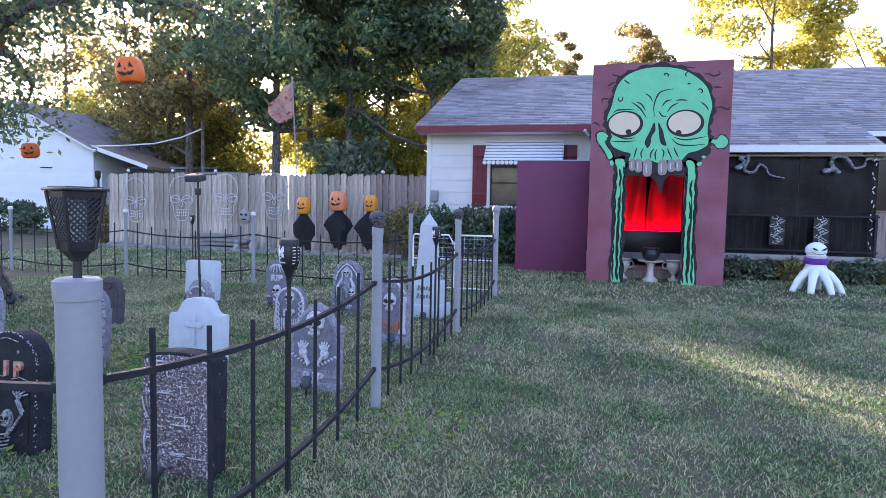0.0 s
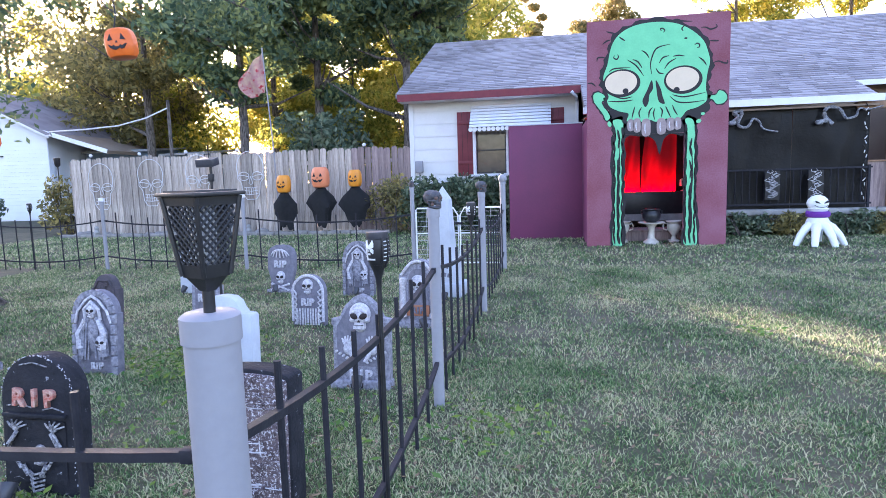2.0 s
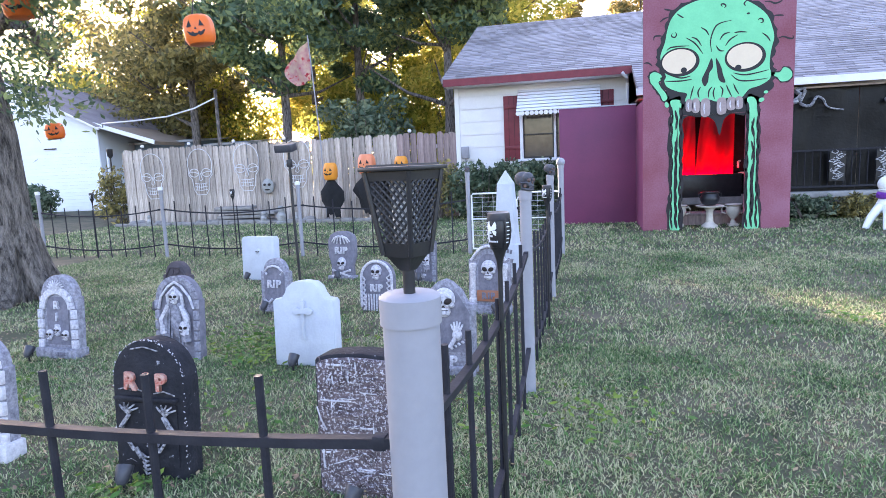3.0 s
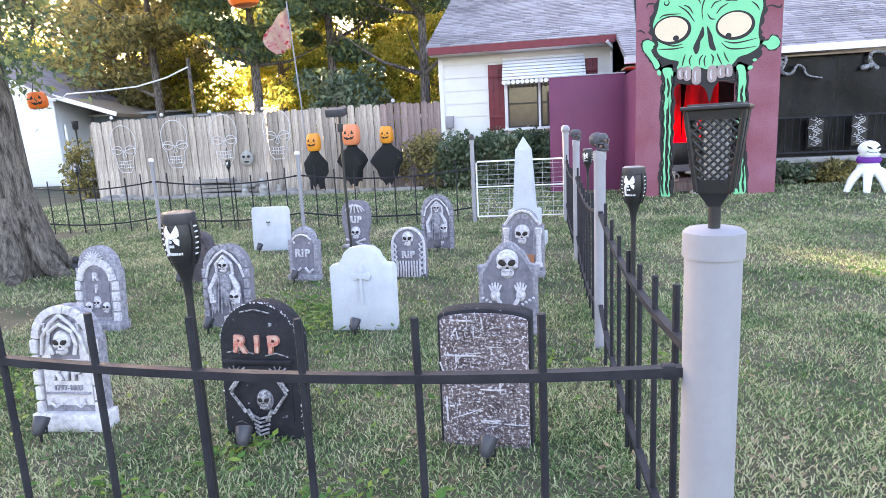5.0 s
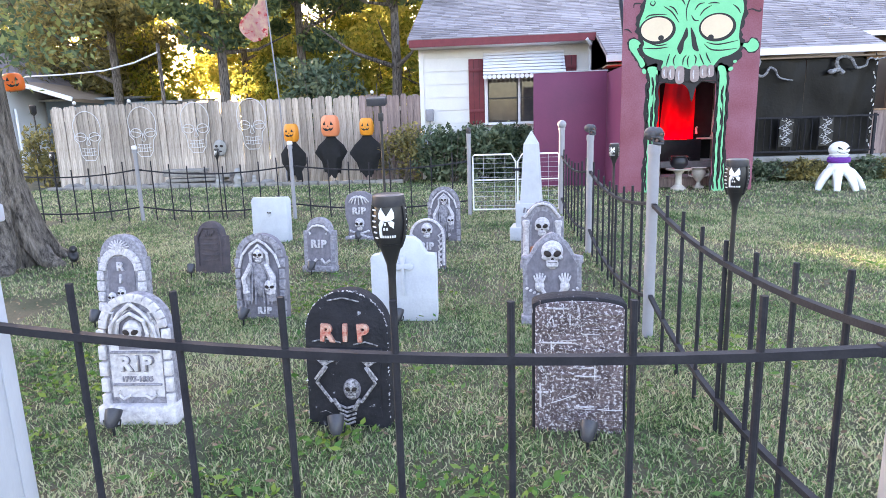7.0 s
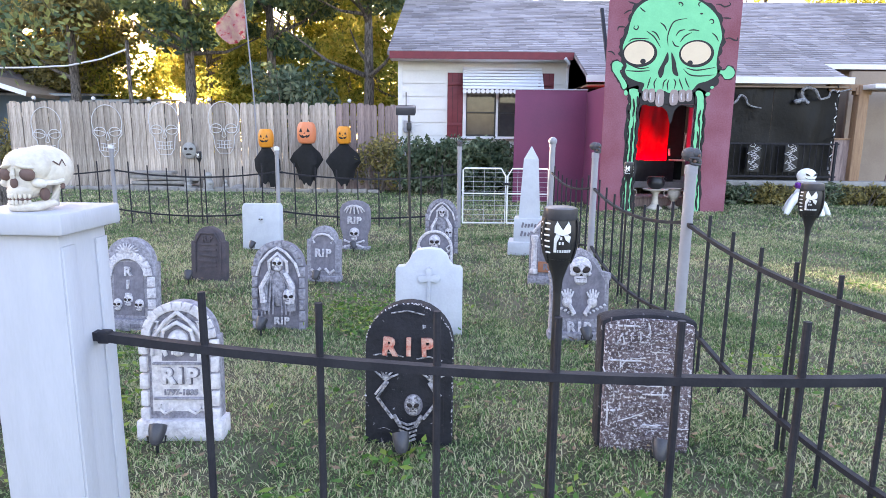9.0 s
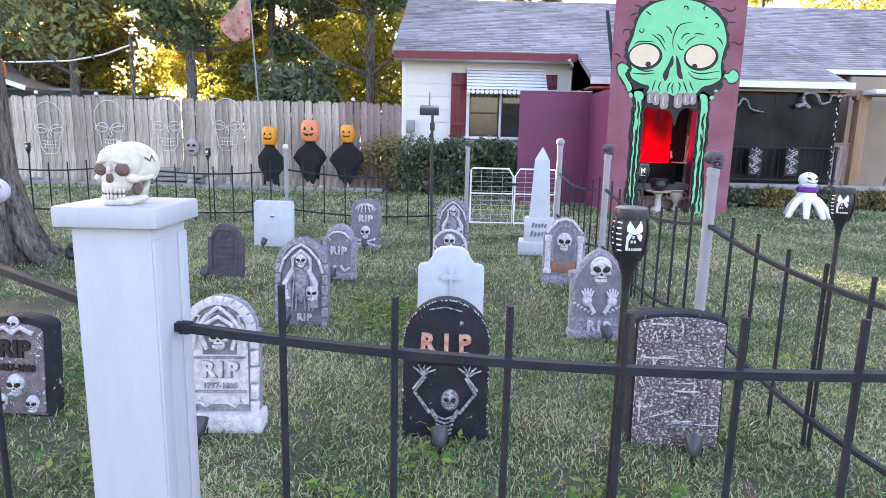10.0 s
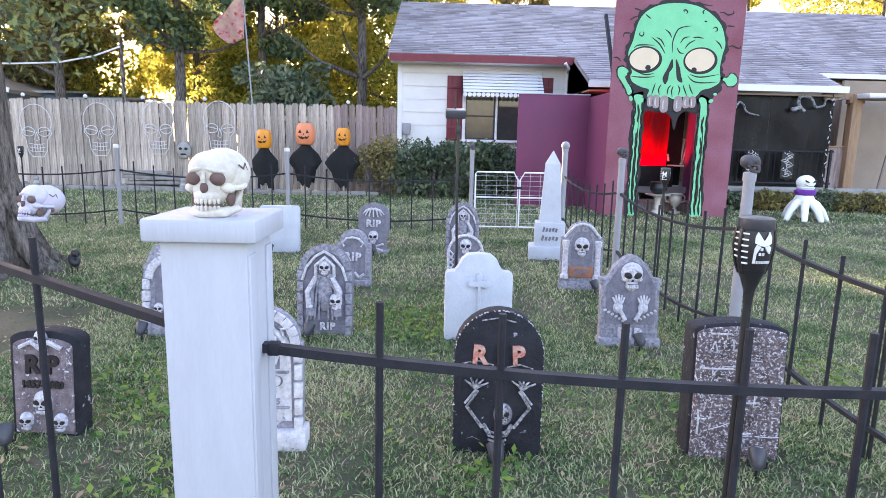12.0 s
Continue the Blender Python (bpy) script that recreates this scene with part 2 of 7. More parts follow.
M_leaf_rust = leaf_mat("rusty_brown_leaves", (0.10, 0.10, 0.05), (0.21, 0.19, 0.08), (0.42, 0.34, 0.12), 0.4, 0.4)
M_leaf_bush = leaf_mat("shrub_leaves", (0.04, 0.07, 0.04), (0.08, 0.12, 0.07), (0.2, 0.24, 0.15), 0.25, 1.5)


# ---- mesh helpers ----
def shape():
    return bmesh.new()


def box(bm, c, s, rot=(0, 0, 0), bevel=0.0):
    m = pose(*c, *rot) @ Matrix.Diagonal((*s, 1))
    r = bmesh.ops.create_cube(bm, size=1, matrix=m)
    if bevel:
        ed = {e for v in r["verts"] for e in v.link_edges}
        bmesh.ops.bevel(bm, geom=list(ed), offset=bevel, segments=2, affect="EDGES", profile=0.5)
    return bm


def rod(bm, a, b, r0, r1=None, seg=10):
    a, b = Vector(a), Vector(b)
    r1 = r0 if r1 is None else r1
    d = b - a
    m = Matrix.Translation((a + b) / 2) @ d.to_track_quat("Z", "Y").to_matrix().to_4x4()
    bmesh.ops.create_cone(bm, cap_ends=True, segments=seg, radius1=r0, radius2=max(r1, 1e-4), depth=d.length, matrix=m)
    return bm


def ball(bm, c, r, rot=(0, 0, 0), seg=14):
    r = (r, r, r) if isinstance(r, (int, float)) else r
    bmesh.ops.create_uvsphere(bm, u_segments=seg, v_segments=max(6, seg * 2 // 3), radius=1, matrix=pose(*c, *rot) @ Matrix.Diagonal((*r, 1)))
    return bm


def tube(bm, pts, r, seg=8, r_end=None):
    """A round tube along points, in one piece."""
    pts = [Vector(p) for p in pts]
    rings = []
    for i, p in enumerate(pts):
        d = (pts[min(i + 1, len(pts) - 1)] - pts[max(i - 1, 0)]).normalized()
        u = d.cross(Vector((0.13, 0.27, 0.95)))
        u = (u if u.length > 0.05 else d.cross(Vector((1, 0, 0)))).normalized()
        w = d.cross(u)
        k = i / max(1, len(pts) - 1)
        rr = r if r_end is None else r + (r_end - r) * k
        rings.append([bm.verts.new(p + rr * (math.cos(a) * u + math.sin(a) * w)) for a in [2 * math.pi * j / seg for j in range(seg)]])
    for a, b in zip(rings, rings[1:]):
        for j in range(seg):
            bm.faces.new((a[j], a[(j + 1) % seg], b[(j + 1) % seg], b[j]))
    bm.faces.new(rings[0][::-1])
    bm.faces.new(rings[-1])
    return bm


def slab(bm, outline, y0, y1, bevel=0.0):
    """An upright plate: outline in x and z, from y0 (front) to y1."""
    f = bm.faces.new([bm.verts.new((x, y0, z)) for x, z in outline])
    e = bmesh.ops.extrude_face_region(bm, geom=[f])
    vs = [v for v in e["geom"] if isinstance(v, bmesh.types.BMVert)]
    bmesh.ops.translate(bm, verts=vs, vec=(0, y1 - y0, 0))
    bmesh.ops.recalc_face_normals(bm, faces=bm.faces[:])
    if bevel:
        front = [ed for ed in bm.edges if all(abs(v.co.y - y0) < 1e-5 for v in ed.verts)]
        bmesh.ops.bevel(bm, geom=front, offset=bevel, segments=2, affect="EDGES", profile=0.5)
    return bm


def lathe(bm, profile, c=(0, 0, 0), seg=20):
    rings = [[bm.verts.new((c[0] + r * math.cos(a), c[1] + r * math.sin(a), c[2] + z)) for a in [2 * math.pi * j / seg for j in range(seg)]] for r, z in profile]
    for a, b in zip(rings, rings[1:]):
        for j in range(seg):
            bm.faces.new((a[j], a[(j + 1) % seg], b[(j + 1) % seg], b[j]))
    bm.faces.new(rings[0][::-1])
    bm.faces.new(rings[-1])
    return bm


def mesh_of(name, bm, material, smooth=True):
    me = bpy.data.meshes.new(name)
    bm.to_mesh(me)
    bm.free()
    me.materials.append(material)
    if smooth:
        me.polygons.foreach_set("use_smooth", [True] * len(me.polygons))
        me.set_sharp_from_angle(angle=radians(38))
    return me


def part(name, bm, material, parent, label="", smooth=True):
    ob = new(name, bm if isinstance(bm, bpy.types.Mesh) else mesh_of(name, bm, material, smooth))
    ob.parent = parent
    if label:
        ob["label"] = label
    return ob


def thing(name, at, label, category, group="", kind="", rz=0.0, rx=0.0, ry=0.0):
    ob = new(name)
    ob.empty_display_size = 0.1
    ob.matrix_basis = pose(*at, rx, ry, rz)
    return tagged(ob, label, category, group, kind)


def solid(name, bm, material, label, category, kind="", group="", smooth=True, at=None):
    ob = new(name, mesh_of(name, bm, material, smooth))
    if at is not None:
        ob.matrix_basis = at
    return tagged(ob, label, category, group, kind)


def lettering(name, text, size, depth, material, parent, at, label="", shear=0.0, spacing=1.0):
    """Raised letters as a mesh, standing upright and facing -y."""
    cu = bpy.data.curves.new(name, "FONT")
    cu.body, cu.size, cu.extrude, cu.align_x, cu.align_y = text, size, depth, "CENTER", "CENTER"
    cu.resolution_u, cu.shear, cu.space_character, cu.offset = 3, shear, spacing, 0.004 * size / 0.1
    tmp = bpy.data.objects.new(name, cu)
    me = bpy.data.meshes.new_from_object(tmp)
    bpy.data.objects.remove(tmp)
    bpy.data.curves.remove(cu)
    me.materials.clear()
    me.materials.append(material)
    ob = new(name, me)
    ob.parent = parent
    ob.matrix_basis = at @ pose(0, 0, 0, 90, 0, 0)
    if label:
        ob["label"] = label
    return ob


def quads(name, centers, u, v, material, kind_ob=None):
    """Many separate four-sided leaves in one mesh, from arrays of centres and half axes."""
    n = len(centers)
    co = np.empty((n, 4, 3), np.float32)
    co[:, 0], co[:, 1], co[:, 2], co[:, 3] = centers - v, centers + u * 0.8, centers + v, centers - u * 0.8
    me = bpy.data.meshes.new(name)
    me.vertices.add(4 * n)
    me.vertices.foreach_set("co", co.ravel())
    me.loops.add(4 * n)
    me.loops.foreach_set("vertex_index", np.arange(4 * n, dtype=np.int32))
    me.polygons.add(n)
    me.polygons.foreach_set("loop_start", np.arange(0, 4 * n, 4, dtype=np.int32))
    me.update(calc_edges=True)
    me.materials.append(material)
    return me


def rand_axes(rng, n, size, flat=0.0):
    a = rng.normal(size=(n, 3))
    a /= np.linalg.norm(a, axis=1)[:, None]
    b = np.cross(a, rng.normal(size=(n, 3)))
    b /= np.linalg.norm(b, axis=1)[:, None]
    s = size * rng.uniform(0.6, 1.3, (n, 1))
    return a * s * 0.55, b * s


def tree(x, y, height, spread, base, material, label, leaves, seed, leaf=0.16, trunk=0.22, lean=(0, 0), limbs=9, clumps=46, squash=0.5):
    """A tapered trunk with limbs, and a crown of leaf clumps with gaps between them."""
    rng = np.random.default_rng(seed)
    root = thing("tree", (x, y, 0), label, "tree")
    bm = shape()
    top = Vector((lean[0], lean[1], height * 0.86))
    tube(bm, [(0, 0, -0.1), (0.02, 0, 0.15), top * 0.25 + Vector((0.08, 0, 0)), top * 0.5, top * 0.75 + Vector((-0.1, 0.1, 0)), top], trunk, 10, trunk * 0.15)
    for i in range(limbs):
        k = rng.uniform(0.28, 0.85)
        a = rng.uniform(0, 2 * math.pi)
        p0 = top * float(k)
        ln = spread * float(rng.uniform(0.5, 0.95))
        p2 = p0 + Vector((math.cos(a) * ln, math.sin(a) * ln, ln * float(rng.uniform(0.2, 0.8))))
        p1 = (p0 + p2) / 2 + Vector((0, 0, -0.08 * ln))
        tube(bm, [p0, p1, p2], trunk * 0.42 * (1.15 - k), 7, trunk * 0.06)
    part("trunk", bm, M_bark, root)
    cc = rng.normal(size=(clumps, 3))
    cc /= np.linalg.norm(cc, axis=1)[:, None]
    cc *= rng.uniform(0.35, 1.0, (clumps, 1)) ** 0.6
    mid = base + (height - base) * 0.5
    cc = cc * np.array([spread, spread, (height - base) * 0.5]) + np.array([lean[0] * 0.7, lean[1] * 0.7, mid])
    cr = rng.uniform(0.14, 0.3, clumps) * spread
    pick = rng.integers(0, clumps, leaves)
    off = rng.normal(size=(leaves, 3))
    off *= (rng.uniform(0.2, 1, (leaves, 1)) ** 0.5) / np.linalg.norm(off, axis=1)[:, None]
    c = cc[pick] + off * cr[pick][:, None] * np.array([1.15, 1.15, squash + 0.25])
    u, v = rand_axes(rng, leaves, leaf)
    part("crown", quads("crown", c, u, v, material), material, root)
    return root


def bush(x, y, w, d, h, material, label, leaves, seed, leaf=0.07, name="bush", z=0.0):
    rng = np.random.default_rng(seed)
    root = thing(name, (x, y, z), label, "bush")
    for i in range(9):
        a = rng.uniform(0, 6.28)
        part("stem", tube(shape(), [(0.1 * math.cos(a), 0.1 * math.sin(a), -0.05), (0.3 * w * math.cos(a), 0.3 * d * math.sin(a), 0.5 * h), (0.42 * w * math.cos(a), 0.42 * d * math.sin(a), 0.85 * h)], 0.018, 6, 0.006), M_bark, root)
    k = 40
    cc = rng.uniform(-1, 1, (k, 3)) * np.array([0.42 * w, 0.42 * d, 0.36 * h]) + np.array([0, 0, 0.52 * h])
    pick = rng.integers(0, k, leaves)
    off = rng.normal(size=(leaves, 3))
    off *= (rng.uniform(0.2, 1, (leaves, 1)) ** 0.4) / np.linalg.norm(off, axis=1)[:, None]
    c = cc[pick] + off * rng.uniform(0.13, 0.24, k)[pick][:, None] * min(w, h + 0.3)
    c[:, 2] = np.abs(c[:, 2]) + 0.01
    u, v = rand_axes(rng, leaves, leaf)
    part("foliage", quads("foliage", c, u, v, material), material, root)
    return root


# ---- ground ----
bm = shape()
bmesh.ops.create_grid(bm, x_segments=60, y_segments=60, size=90)
solid("ground", bm, M_ground, "worn green lawn with bare and straw patches", "lawn", "structure")


def blades(name, x0, x1, y0, y1, n, seed, h0=0.02, h1=0.055, material=M_grass, width=0.0028):
    """Bent grass blades, thick in tufts and thin in worn patches."""
    rng = np.random.default_rng(seed)
    p = np.stack([rng.uniform(x0, x1, n), rng.uniform(y0, y1, n)], 1)
    f = np.sin(p[:, 0] * 2.1 + 1.3 * np.sin(p[:, 1] * 1.7)) * np.sin(p[:, 1] * 2.6 + 1.1 * np.sin(p[:, 0] * 2.9)) + 0.5 * np.sin(p[:, 0] * 7.3 + p[:, 1] * 5.1)
    p = p[rng.uniform(-1.35, 1.25, n) < 0.75 * f + 0.3]
    n = len(p)
    tufts = rng.uniform(0, 1, n) < 0.35
    p[tufts] += rng.normal(0, 0.05, (tufts.sum(), 2)) - (p[tufts] - np.round(p[tufts] / 0.23) * 0.23) * 0.6
    h = rng.uniform(h0, h1, n) * (1 + 0.4 * tufts)
    a, lean = rng.uniform(0, 6.283, n), rng.uniform(0.5, 2.2, n)
    d = np.stack([np.cos(a), np.sin(a)], 1)
    side = np.stack([-d[:, 1], d[:, 0]], 1) * width * rng.uniform(0.7, 1.5, (n, 1))
    co = np.zeros((n, 5, 3), np.float32)
    co[:, 0, :2], co[:, 1, :2] = p - side, p + side
    m = p + d * (h * lean * 0.35)[:, None]
    co[:, 2, :2], co[:, 3, :2] = m + side * 0.8, m - side * 0.8
    co[:, 2, 2] = co[:, 3, 2] = h * 0.6
    co[:, 4, :2], co[:, 4, 2] = p + d * (h * lean)[:, None], h
    co[:, :2, 2] = -0.004
    me = bpy.data.meshes.new(name)
    me.vertices.add(5 * n)
    me.vertices.foreach_set("co", co.ravel())
    idx = (np.array([0, 1, 2, 3, 3, 2, 4])[None] + 5 * np.arange(n)[:, None]).astype(np.int32).ravel()
    me.loops.add(7 * n)
    me.loops.foreach_set("vertex_index", idx)
    me.polygons.add(2 * n)
    me.polygons.foreach_set("loop_start", (np.array([0, 4])[None] + 7 * np.arange(n)[:, None]).astype(np.int32).ravel())
    me.update(calc_edges=True)
    me.materials.append(material)
    return tagged(new(name, me), "short green lawn grass with straw-coloured blades", "grass", kind="stuff")


blades("grass", -10.0, 6.5, -5.0, 1.0, 90000, 14, 0.01, 0.03, width=0.006)
blades("grass", -5.6, 3.2, 1.0, 4.4, 440000, 11, 0.006, 0.02, width=0.0022)
blades("grass", -8.5, 5.0, 4.4, 8.5, 260000, 12, 0.008, 0.024, width=0.0032)
blades("grass", -13.0, 6.5, 8.5, 14.0, 100000, 13, 0.01, 0.035, width=0.0065)
rng = np.random.default_rng(5)
n = 15000
c = np.stack([rng.uniform(-7, 4, n), rng.uniform(1.2, 10.5, n), rng.uniform(0.012, 0.035, n)], 1)
u, v = rand_axes(rng, n, 0.018)
u[:, 2] *= 0.35
v[:, 2] *= 0.35
tagged(new("fallen_leaves", quads("fallen_leaves", c, u, v, M_litter)), "scattered dry brown leaves on the lawn", "leaves", kind="stuff")

# ---- house ----
house = thing("house", (0, 0, 0), "white one-storey house with grey shingle roof and red trim", "house")
WY = 14.15
# wall of the side wing in wide lap boards, open at the window
bm = shape()
for c, s in (((-3.36, WY + 0.12, 1.45), (1.38, 0.16, 2.9)), ((-0.78, WY + 0.12, 1.45), (0.76, 0.16, 2.9)), ((-1.915, WY + 0.12, 0.6), (1.51, 0.16, 1.2)), ((-1.915, WY + 0.12, 2.6), (1.51, 0.16, 0.6))):
    box(bm, c, s)
part("wall", bm, M_siding, house)
for i in range(10):
    z0, z1 = 0.12 + 0.28 * i, 0.12 + 0.28 * (i + 1) - 0.016
    for xa, xb in ((-4.06, -2.68), (-1.17, -0.4)) if 1.19 < (z0 + z1) / 2 < 2.32 else ((-4.06, -0.4),):
        bm = shape()
        box(bm, ((xa + xb) / 2, WY + 0.022, (z0 + z1) / 2), (xb - xa, 0.02, z1 - z0), (2.2, 0, 0))
        part("siding_board", bm, M_siding, house, smooth=False)
part("corner_board", box(shape(), (-4.06, WY + 0.015, 1.45), (0.1, 0.07, 2.9)), M_siding, house)
bm = shape()
box(bm, (-4.02, 18.9, 1.45), (0.14, 9.3, 2.9))
part("side_wall", bm, M_siding, house)
gable = shape()
f = gable.faces.new([gable.verts.new(p) for p in ((-4.06, 14.2, 2.9), (-4.06, 23.6, 2.9), (-4.06, 18.9, 4.9))])
bmesh.ops.solidify(gable, geom=[f], thickness=0.1)
part("gable", gable, M_siding, house)
part("rear_wall", box(shape(), (2.7, 23.6, 1.45), (13.4, 0.16, 2.9)), M_siding, house)
part("end_wall", box(shape(), (9.35, 18.9, 1.45), (0.16, 9.3, 2.9)), M_siding, house)
part("porch_back_wall", box(shape(), (4.0, WY + 0.1, 1.45), (8.7, 0.16, 2.9)), M_tan_wall, house)


def roof(name, x0, x1, ya, za, yb, zb, parent, seed, course=0.15, tab=0.32):
    """A shingled slope from the eave (ya, za) up to the ridge (yb, zb): deck and overlapping tabs."""
    deck = shape()
    L = math.hypot(yb - ya, zb - za)
    ang = math.degrees(math.atan2(zb - za, yb - ya))
    box(deck, ((x0 + x1) / 2, (ya + yb) / 2, (za + zb) / 2 - 0.05), (x1 - x0, L, 0.07), (ang, 0, 0))
    ob = part(name, deck, M_shingle, parent)
    r = random.Random(seed)
    verts, faces = [], []
    up, nz = ((yb - ya) / L, (zb - za) / L), (-(zb - za) / L, (yb - ya) / L)
    for i in range(int(L / course)):
        s0, s1 = i * course, i * course + course * 1.15
        x = x0 - (tab / 2 if i % 2 else 0)
        while x < x1:
            w = tab * r.choice((0.6, 1, 1, 1.4))
            xa, xb = max(x0, x + 0.004), min(x1, x + w - 0.004)
            x += w
            if xb - xa < 0.02:
                continue
            t = 0.012 + r.random() * 0.008
            b = len(verts)
            for s, h in ((s0, -0.012), (s0, t), (s1, 0.002)):
                for xx in (xa, xb):
                    verts.append((xx, ya + up[0] * s + nz[0] * h, za + up[1] * s + nz[1] * h))
            faces += [(b, b + 1, b + 3, b + 2), (b + 2, b + 3, b + 5, b + 4)]
    me = bpy.data.meshes.new("shingles")
    me.from_pydata(verts, [], faces)
    me.materials.append(M_shingle2)
    tagged(part("shingles", me, None, ob), kind="stuff")
    return ob


M_shingle2 = leaf_mat("shingle_tabs", (0.17, 0.155, 0.165), (0.24, 0.22, 0.235), (0.34, 0.315, 0.335), 0.0, 0.5)
roof("roof", -4.3, -0.36, 13.72, 2.98, 18.9, 5.1, house, 1)
roof("porch_roof", -0.36, 4.5, 12.2, 2.36, 18.9, 5.1, house, 2)
roof("roof", 4.5, 9.6, 13.72, 2.80, 18.9, 5.1, house, 4)
roof("rear_roof", -4.3, 9.6, 24.0, 2.98, 18.9, 5.1, house, 3, 0.6, 3)
part("fascia", box(shape(), (-2.3, 13.70, 2.90), (3.9, 0.03, 0.15)), M_trim_red, house, "dark red fascia board")
part("fascia", box(shape(), (2.1, 12.17, 2.31), (4.98, 0.04, 0.12)), M_white, house, "white gutter board along the porch")
part("fascia", box(shape(), (7.05, 13.70, 2.735), (5.1, 0.04, 0.1)), M_white, house, "white gutter board")
part("soffit", box(shape(), (-2.3, 13.92, 2.84), (3.9, 0.44, 0.03)), M_siding, house)
bm = shape()
f = bm.faces.new([bm.verts.new(p) for p in ((-0.38, 12.22, 2.22), (-0.38, 14.1, 2.22), (-0.38, 14.1, 3.05), (-0.38, 12.22, 2.30))])
bmesh.ops.solidify(bm, geom=[f], thickness=0.04)
part("porch_gable", bm, M_shed, house, "blue-grey boards closing the porch roof's end")
part("porch_ceiling", box(shape(), (2.1, 13.2, 2.2), (4.9, 1.9, 0.03)), M_tan_wall, house)
part("porch_floor", box(shape(), (4.4, 13.2, 0.33), (9.6, 1.9, 0.12)), M_concrete, house)
part("gutter_pipe", tube(shape(), [(-0.55, 13.68, 2.86), (-0.45, 13.75, 2.76), (-0.42, 14.05, 2.7), (-0.42, 14.08, 2.0), (-0.42, 14.08, 0.1)], 0.035), M_white, house)
# window with drawn blinds
win = part("window", box(shape(), (-1.92, WY + 0.11, 1.72), (1.42, 0.02, 1.0)), M_blind, house, "tan blind behind the glass")
for x in (-2.27, -1.55):
    part("pane", box(shape(), (x, WY + 0.07, 1.74), (0.62, 0.006, 0.98)), M_glass, win)
for c, s in (((-2.64, WY, 1.76), (0.07, 0.1, 1.16)), ((-1.2, WY, 1.76), (0.07, 0.1, 1.16)), ((-1.92, WY, 2.30), (1.5, 0.1, 0.07)), ((-1.92, WY + 0.02, 1.76), (0.05, 0.08, 1.1))):
    part("window_frame", box(shape(), c, s, bevel=0.004), M_white, win)
for x in (-2.6, -1.96, -1.88, -1.24):
    part("sash", box(shape(), (x, WY + 0.045, 1.74), (0.03, 0.03, 1.0)), M_black_plastic, win)
for z in (1.25, 1.74, 2.25):
    part("sash", box(shape(), (-1.92, WY + 0.047, z), (1.36, 0.028, 0.03)), M_black_plastic, win)
part("window_sill", box(shape(), (-1.92, WY - 0.03, 1.19), (1.6, 0.16, 0.05), bevel=0.005), M_white, win)
for x in (-2.85, -0.86):
    sh = part("shutter", box(shape(), (x, WY - 0.01, 1.89), (0.34, 0.03, 1.40), bevel=0.004), M_trim_red, house, "dark red board shutter")
    for z in (1.48, 2.35):
        part("batten", box(shape(), (x, WY - 0.035, z), (0.33, 0.02, 0.07), bevel=0.003), M_trim_red, sh)
    for dx in (-0.06, 0.06):
        part("board_joint", box(shape(), (x + dx, WY - 0.027, 1.89), (0.006, 0.004, 1.38)), M_hollow, sh)
awn = thing("window_awning", (-1.83, WY - 0.02, 2.72), "white ribbed metal awning over the window", "awning")
for i in range(7):
    a = i / 7
    part("slat", box(shape(), (0, -0.055 - 0.50 * a, -0.05 - 0.50 * a), (1.72, 0.088, 0.014), (38, 0, 0), bevel=0.003), M_steel_roof, awn)
for i in range(18):
    part("scallop", rod(shape(), (-0.82 + i * 0.0965, -0.575, -0.56), (-0.82 + i * 0.0965, -0.567, -0.56), 0.046, seg=14), M_white, awn)
for x in (-0.85, 0.85):
    bm = shape()
    f = bm.faces.new([bm.verts.new(p) for p in ((x, -0.01, -0.03), (x, -0.57, -0.55), (x, -0.01, -0.55))])
    bmesh.ops.solidify(bm, geom=[f], thickness=0.012)
    part("side_panel", bm, M_steel_roof, awn)
meter = thing("meter_box", (-3.9, WY - 0.05, 1.42), "grey electric meter box on the wall", "meter box")
part("case", box(shape(), (0, 0, 0), (0.17, 0.1, 0.26), bevel=0.015), M_grey, meter)
part("conduit", rod(shape(), (0, 0, -0.13), (0, 0, -1.3), 0.02), M_grey, meter)

# porch front
for i in range(26):
    for k in range(2):
        bm = shape()
        box(bm, (1.84 + 0.262 * i + (0.13 if k else 0), 12.2 + 0.006 * ((i * 7 + k * 3) % 4), 0.085 + 0.175 * k), (0.252, 0.16, 0.165), bevel=0.012)
        part("foundation_block", bm, M_block, house)
part("porch_sill", box(shape(), (5.1, 12.22, 0.39), (6.6, 0.24, 0.1), bevel=0.01), M_concrete, house)
for x in (4.9,):
    post = part("porch_post", box(shape(), (x, 12.4, 1.3), (0.19, 0.19, 1.9), bevel=0.01), M_wood, house, "tan wooden porch post")
    part("brace", box(shape(), (x, 12.4, 2.14), (0.3, 0.14, 0.14), bevel=0.01), M_wood, post)
part("half_wall", box(shape(), (4.62, 12.45, 0.8), (0.5, 0.05, 0.86)), M_plank_brown, house)
part("half_wall_cap", box(shape(), (4.62, 12.44, 1.24), (0.52, 0.09, 0.03), bevel=0.005), M_wood, house)
part("porch_header", box(shape(), (5.2, 12.4, 2.2), (1.9, 0.12, 0.12)), M_wood, house)
part("side_roof_edge", box(shape(), (5.95, 12.3, 2.2), (2.2, 0.7, 0.09), (0, 0, 0), bevel=0.01), M_galv, house, "metal edge of the lean-to roof")
part("inner_wall", box(shape(), (7.0, 13.3, 1.4), (3.6, 0.08, 2.4)), M_tan_wall, house)
